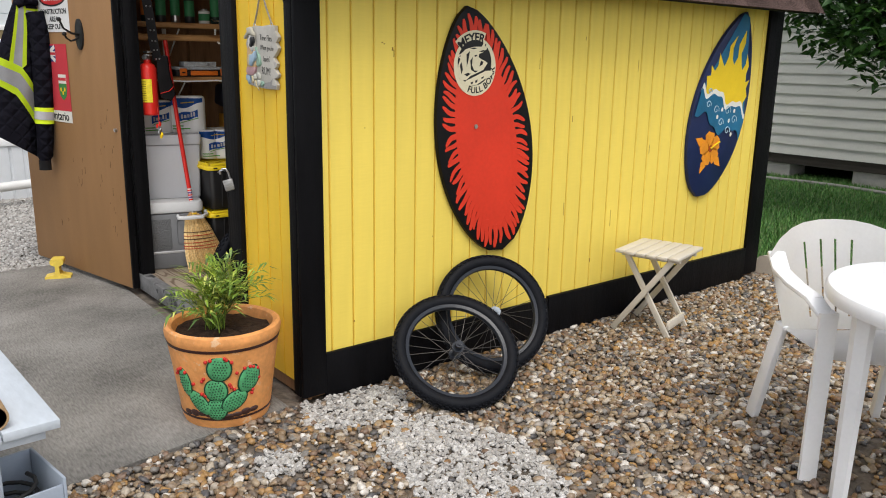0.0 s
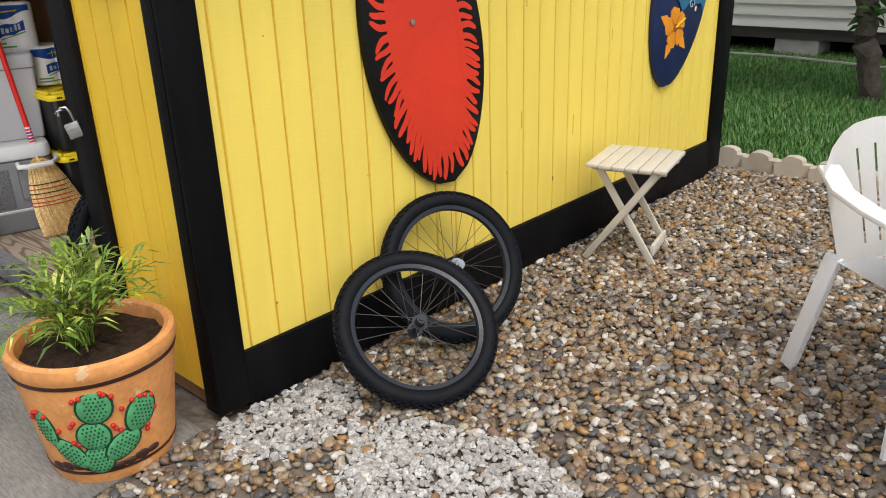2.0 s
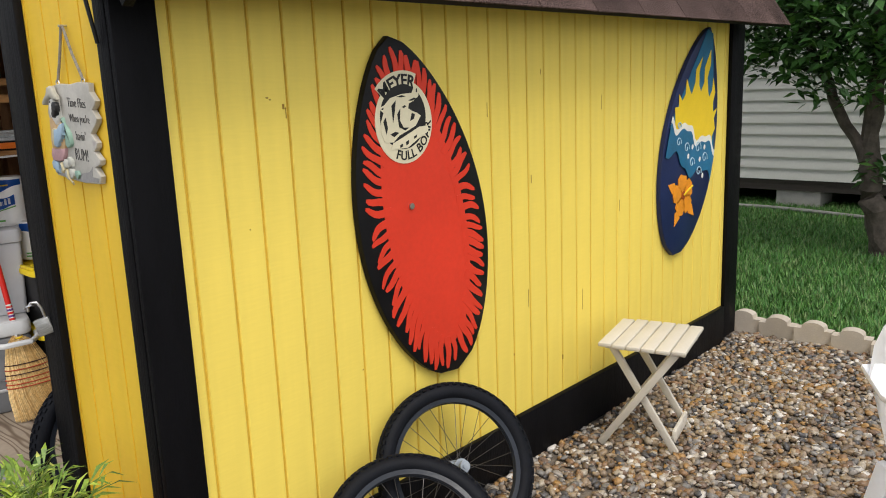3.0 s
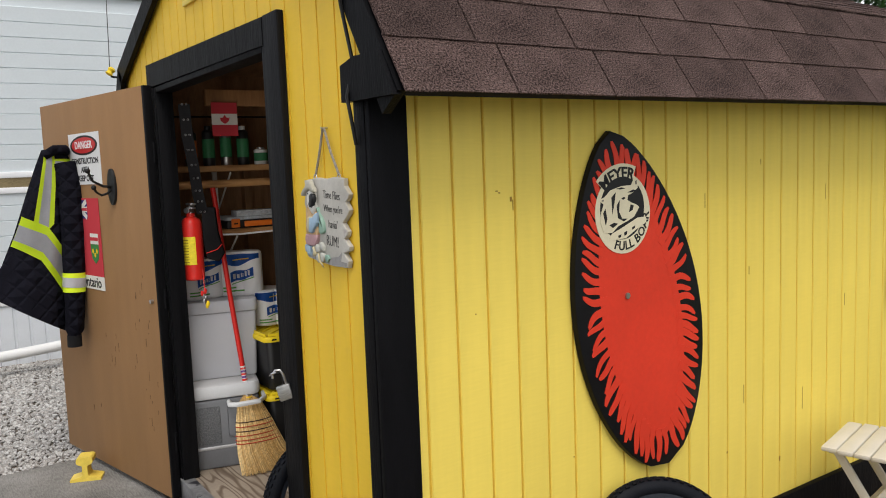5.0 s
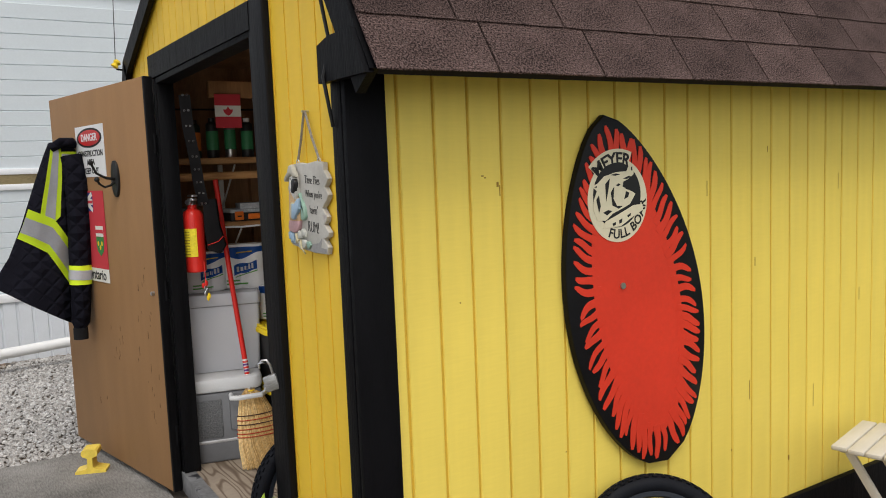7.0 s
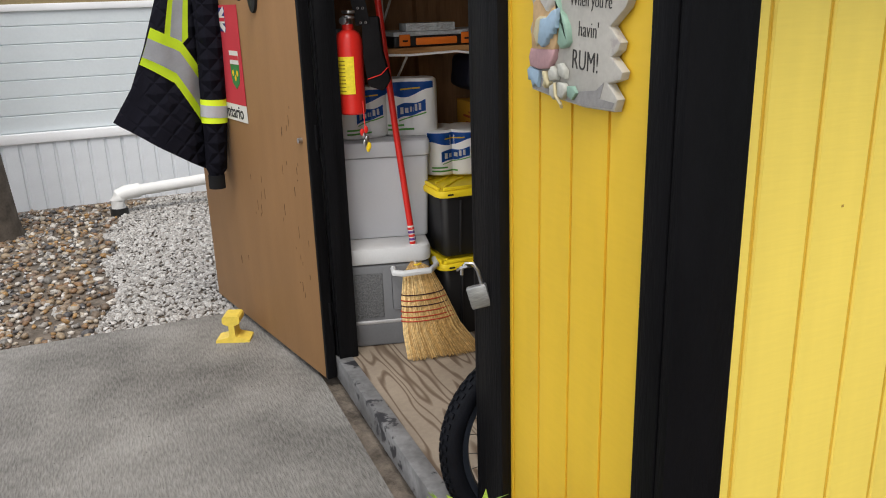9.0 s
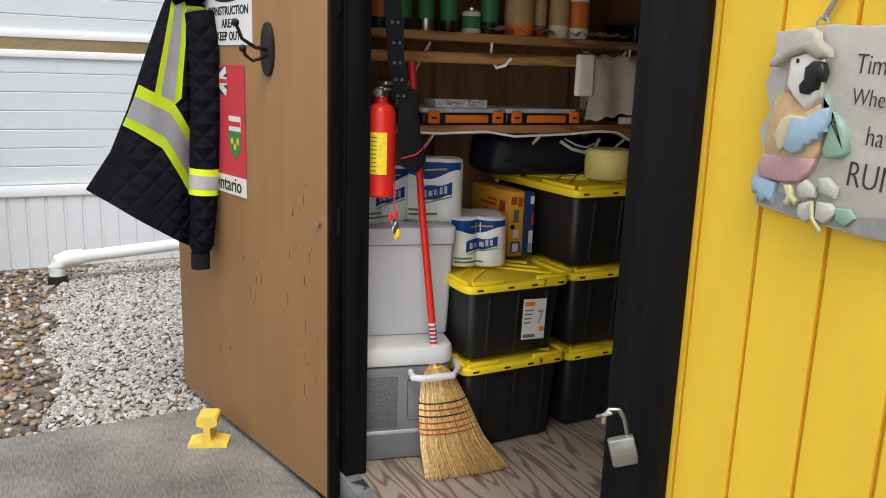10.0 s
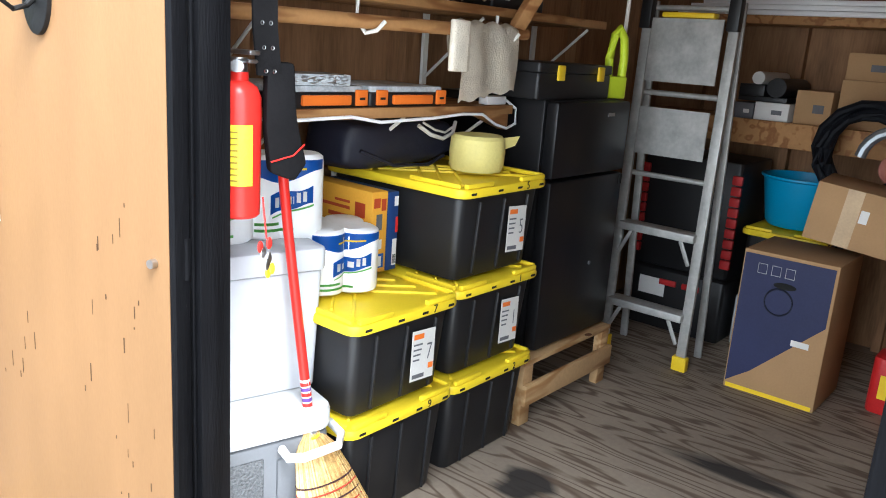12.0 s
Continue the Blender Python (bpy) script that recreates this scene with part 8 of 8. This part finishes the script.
for k in range(3):
    yy = 0.27 - 0.055 * k
    part("handling_mark", tube(bmesh.new(), [(-0.002, yy, 0.525), (-0.002, yy + 0.035, 0.525), (-0.002, yy + 0.035, 0.565), (-0.002, yy, 0.565)], 0.0013, 4, True), PAPER, big)
part("hand_hole", disc(bmesh.new(), 0, 0, 0.045, 0.014, 0, 0.001, 20), DARK, big, m=Matrix.Translation((-0.0018, 0.19, 0.49)) @ FM)
part("ring_print", tube(bmesh.new(), [(-0.002, 0.205 + 0.055 * math.cos(a), 0.42 + 0.055 * math.sin(a)) for a in [2 * math.pi * k / 24 for k in range(24)]], 0.004, 4, True), mat("dark_print", (0.015, 0.018, 0.035), 0.6), big)
part("sticker", boxm((-0.0024, 0.06, 0.255), (-0.0018, 0.13, 0.28)), PAPER, big, "white sticker")
kb_ = thing("cardboard_box", "brown cardboard box taped shut on the navy box", "box", pose(2.40, 0.93, FLOOR + 0.6155, 7, 0, 6))
part("carton", boxm((0, 0, 0.03), (0.34, 0.46, 0.26), 0.004), KRAFT, kb_)
part("tape", boxm((-0.0016, 0.29, 0.032), (-0.0002, 0.35, 0.258)), mat("tan_tape", (0.50, 0.35, 0.19), 0.35), kb_, "tan packing tape")
part("sticker", boxm((-0.002, 0.255, 0.14), (-0.0004, 0.285, 0.19)), PAPER, kb_, "white sticker")
for lb, lo, hi, mt in (("brown cardboard box on the back shelf", (3.02, 1.28, 1.2055), (3.3, 1.50, 1.42), KRAFT), ("small brown carton on a cardboard box", (3.05, 1.30, 1.4205), (3.28, 1.50, 1.54), KRAFT), ("open brown carton lying on the back shelf", (3.0, 1.52, 1.2055), (3.28, 1.68, 1.36), KRAFT), ("white printed carton on the back shelf", (2.99, 1.70, 1.2055), (3.15, 1.86, 1.29), PAPER), ("dark grey carton on the back shelf", (2.99, 1.865, 1.2055), (3.15, 1.96, 1.28), PRINT)):
    b = thing("carton", lb, "carton", pose(*lo))
    d = Vector(hi) - Vector(lo)
    part("box", boxm((0, 0, 0), tuple(d), 0.003), mt, b)
    part("printed_mark", boxm((-0.0012, d.y * 0.2, d.z * 0.35), (-0.0001, d.y * 0.5, d.z * 0.6)), PRINT if mt is not PRINT else PAPER, b)
for lb, a, b, r in (("white cardboard tube on the back shelf", (2.98, 1.86, 1.40), (3.36, 1.86, 1.40), 0.03), ("black drain pipe lying on the back shelf", (2.98, 1.77, 1.36), (3.36, 1.77, 1.36), 0.045)):
    bm = bmesh.new()
    cyl(bm, a, b, r, seg=24)
    single("tube", bm, PAPER if "white" in lb else BLKPL, lb, "tube")
single("tube_rest", boxm((3.0, 1.72, 1.291), (3.36, 1.95, 1.3145), 0.003), BLKPL, "flat black box under the tubes", "box")
single("tube_rest", boxm((3.0, 1.83, 1.3147), (3.36, 1.95, 1.3695), 0.003), BLKPL, "flat black box under the tubes", "box")
# stacked white trim lengths along the top of the back wall
bmr = thing("timber_rack", "pine rail carrying white trim lengths on the back wall", "rack", pose(3.12, 0.3, 1.655))
part("rail", boxm((0, 0, 0), (0.25, 2.15, 0.04), 0.003), PINE, bmr)
for k, (x_, z_, w) in enumerate(((0.0, 0.0405, 0.06), (0.07, 0.0405, 0.05), (0.01, 0.066, 0.05), (0.065, 0.066, 0.06), (0.02, 0.091, 0.05))):
    ln = thing("trim_length", "long white moulded trim length on the rack", "trim length", pose(3.11 + x_, 0.32 + 0.03 * k, 1.655 + z_), group="white trim lengths")
    part("strip", boxm((0, 0, 0), (w, 2.05 - 0.06 * k, 0.024), 0.004), WHITEPL, ln)
# hose and saw
hs = thing("hose_coil", "black coiled hose hanging by the back wall", "hose")
part("coil", tube(bmesh.new(), [(2.78 + 0.02 * math.sin(k * 0.9), 1.29 + (0.185 + 0.03 * math.sin(k * 0.17)) * math.cos(k * 0.42), 1.12 + (0.185 + 0.03 * math.cos(k * 0.13)) * math.sin(k * 0.42)) for k in range(110)], 0.018, 8), RUBBER, hs)
part("hanger", cyl(bmesh.new(), (2.79, 1.29, 1.30), (3.38, 1.29, 1.32), 0.012), STEEL, hs)
sa = thing("circular_saw", "grey circular saw with a curved guard standing on a box", "power tool", pose(2.60, 1.17, 0.975))
part("guard", tube(bmesh.new(), [(0, 0.13 * math.cos(a) - 0.02, 0.14 + 0.13 * math.sin(a)) for a in [0.1 + 0.28 * k for k in range(12)]], 0.022, 10), GALV, sa, "grey curved guard")
part("motor", cyl(bmesh.new(), (-0.03, -0.03, 0.12), (0.10, -0.03, 0.12), 0.06, seg=24), mat("rust_red_housing", (0.25, 0.07, 0.04), 0.5), sa, "red-brown motor housing")
part("base", boxm((-0.06, -0.16, 0.0), (0.06, 0.12, 0.012), 0.003), GALV, sa)
part("post", boxm((-0.015, -0.05, 0.012), (0.015, -0.01, 0.07), 0.003), GALV, sa)
gc = thing("fuel_can", "red plastic fuel can with a yellow label on the floor", "fuel can", pose(2.62, 0.93, FLOOR))
part("body", rbox((-0.09, -0.14, 0.0), (0.09, 0.14, 0.24), 0.035, 4), mat("red_can_plastic", (0.50, 0.02, 0.02), 0.4), gc)
part("handle", tube(bmesh.new(), [(0, -0.06, 0.235), (0, -0.05, 0.275), (0, 0.05, 0.275), (0, 0.06, 0.235)], 0.012, 8), mat("red_can_plastic", (0.50, 0.02, 0.02), 0.4), gc)
part("label", boxm((-0.092, 0.02, 0.07), (-0.0895, 0.10, 0.17)), SUNY, gc, "yellow label")
# beam with a small flag under the roof
single("cross_beam", boxm((0.28, 2.16, 1.88), (1.9, 2.20, 1.96), 0.003), STUD, "rough pine cross beam under the roof", "beam")
cf = thing("pennant", "small red and white maple leaf flag on the beam", "flag", pose(0.30, 2.15, 1.75))
part("red_bar", boxm((0.0, -0.003, 0.09), (0.13, 0.0, 0.145)), FRED, cf)
part("white_field", boxm((0.0, -0.003, 0.035), (0.13, 0.0, 0.0895)), OFFWHITE, cf)
part("red_bar", boxm((0.0, -0.003, -0.02), (0.13, 0.0, 0.0345)), FRED, cf)
part("leaf", prism(bmesh.new(), [(0.065, 0.085), (0.055, 0.07), (0.04, 0.07), (0.045, 0.055), (0.055, 0.045), (0.065, 0.04), (0.075, 0.045), (0.085, 0.055), (0.09, 0.07), (0.075, 0.07)], "y", -0.0045, -0.0032), FRED, cf, "red leaf")
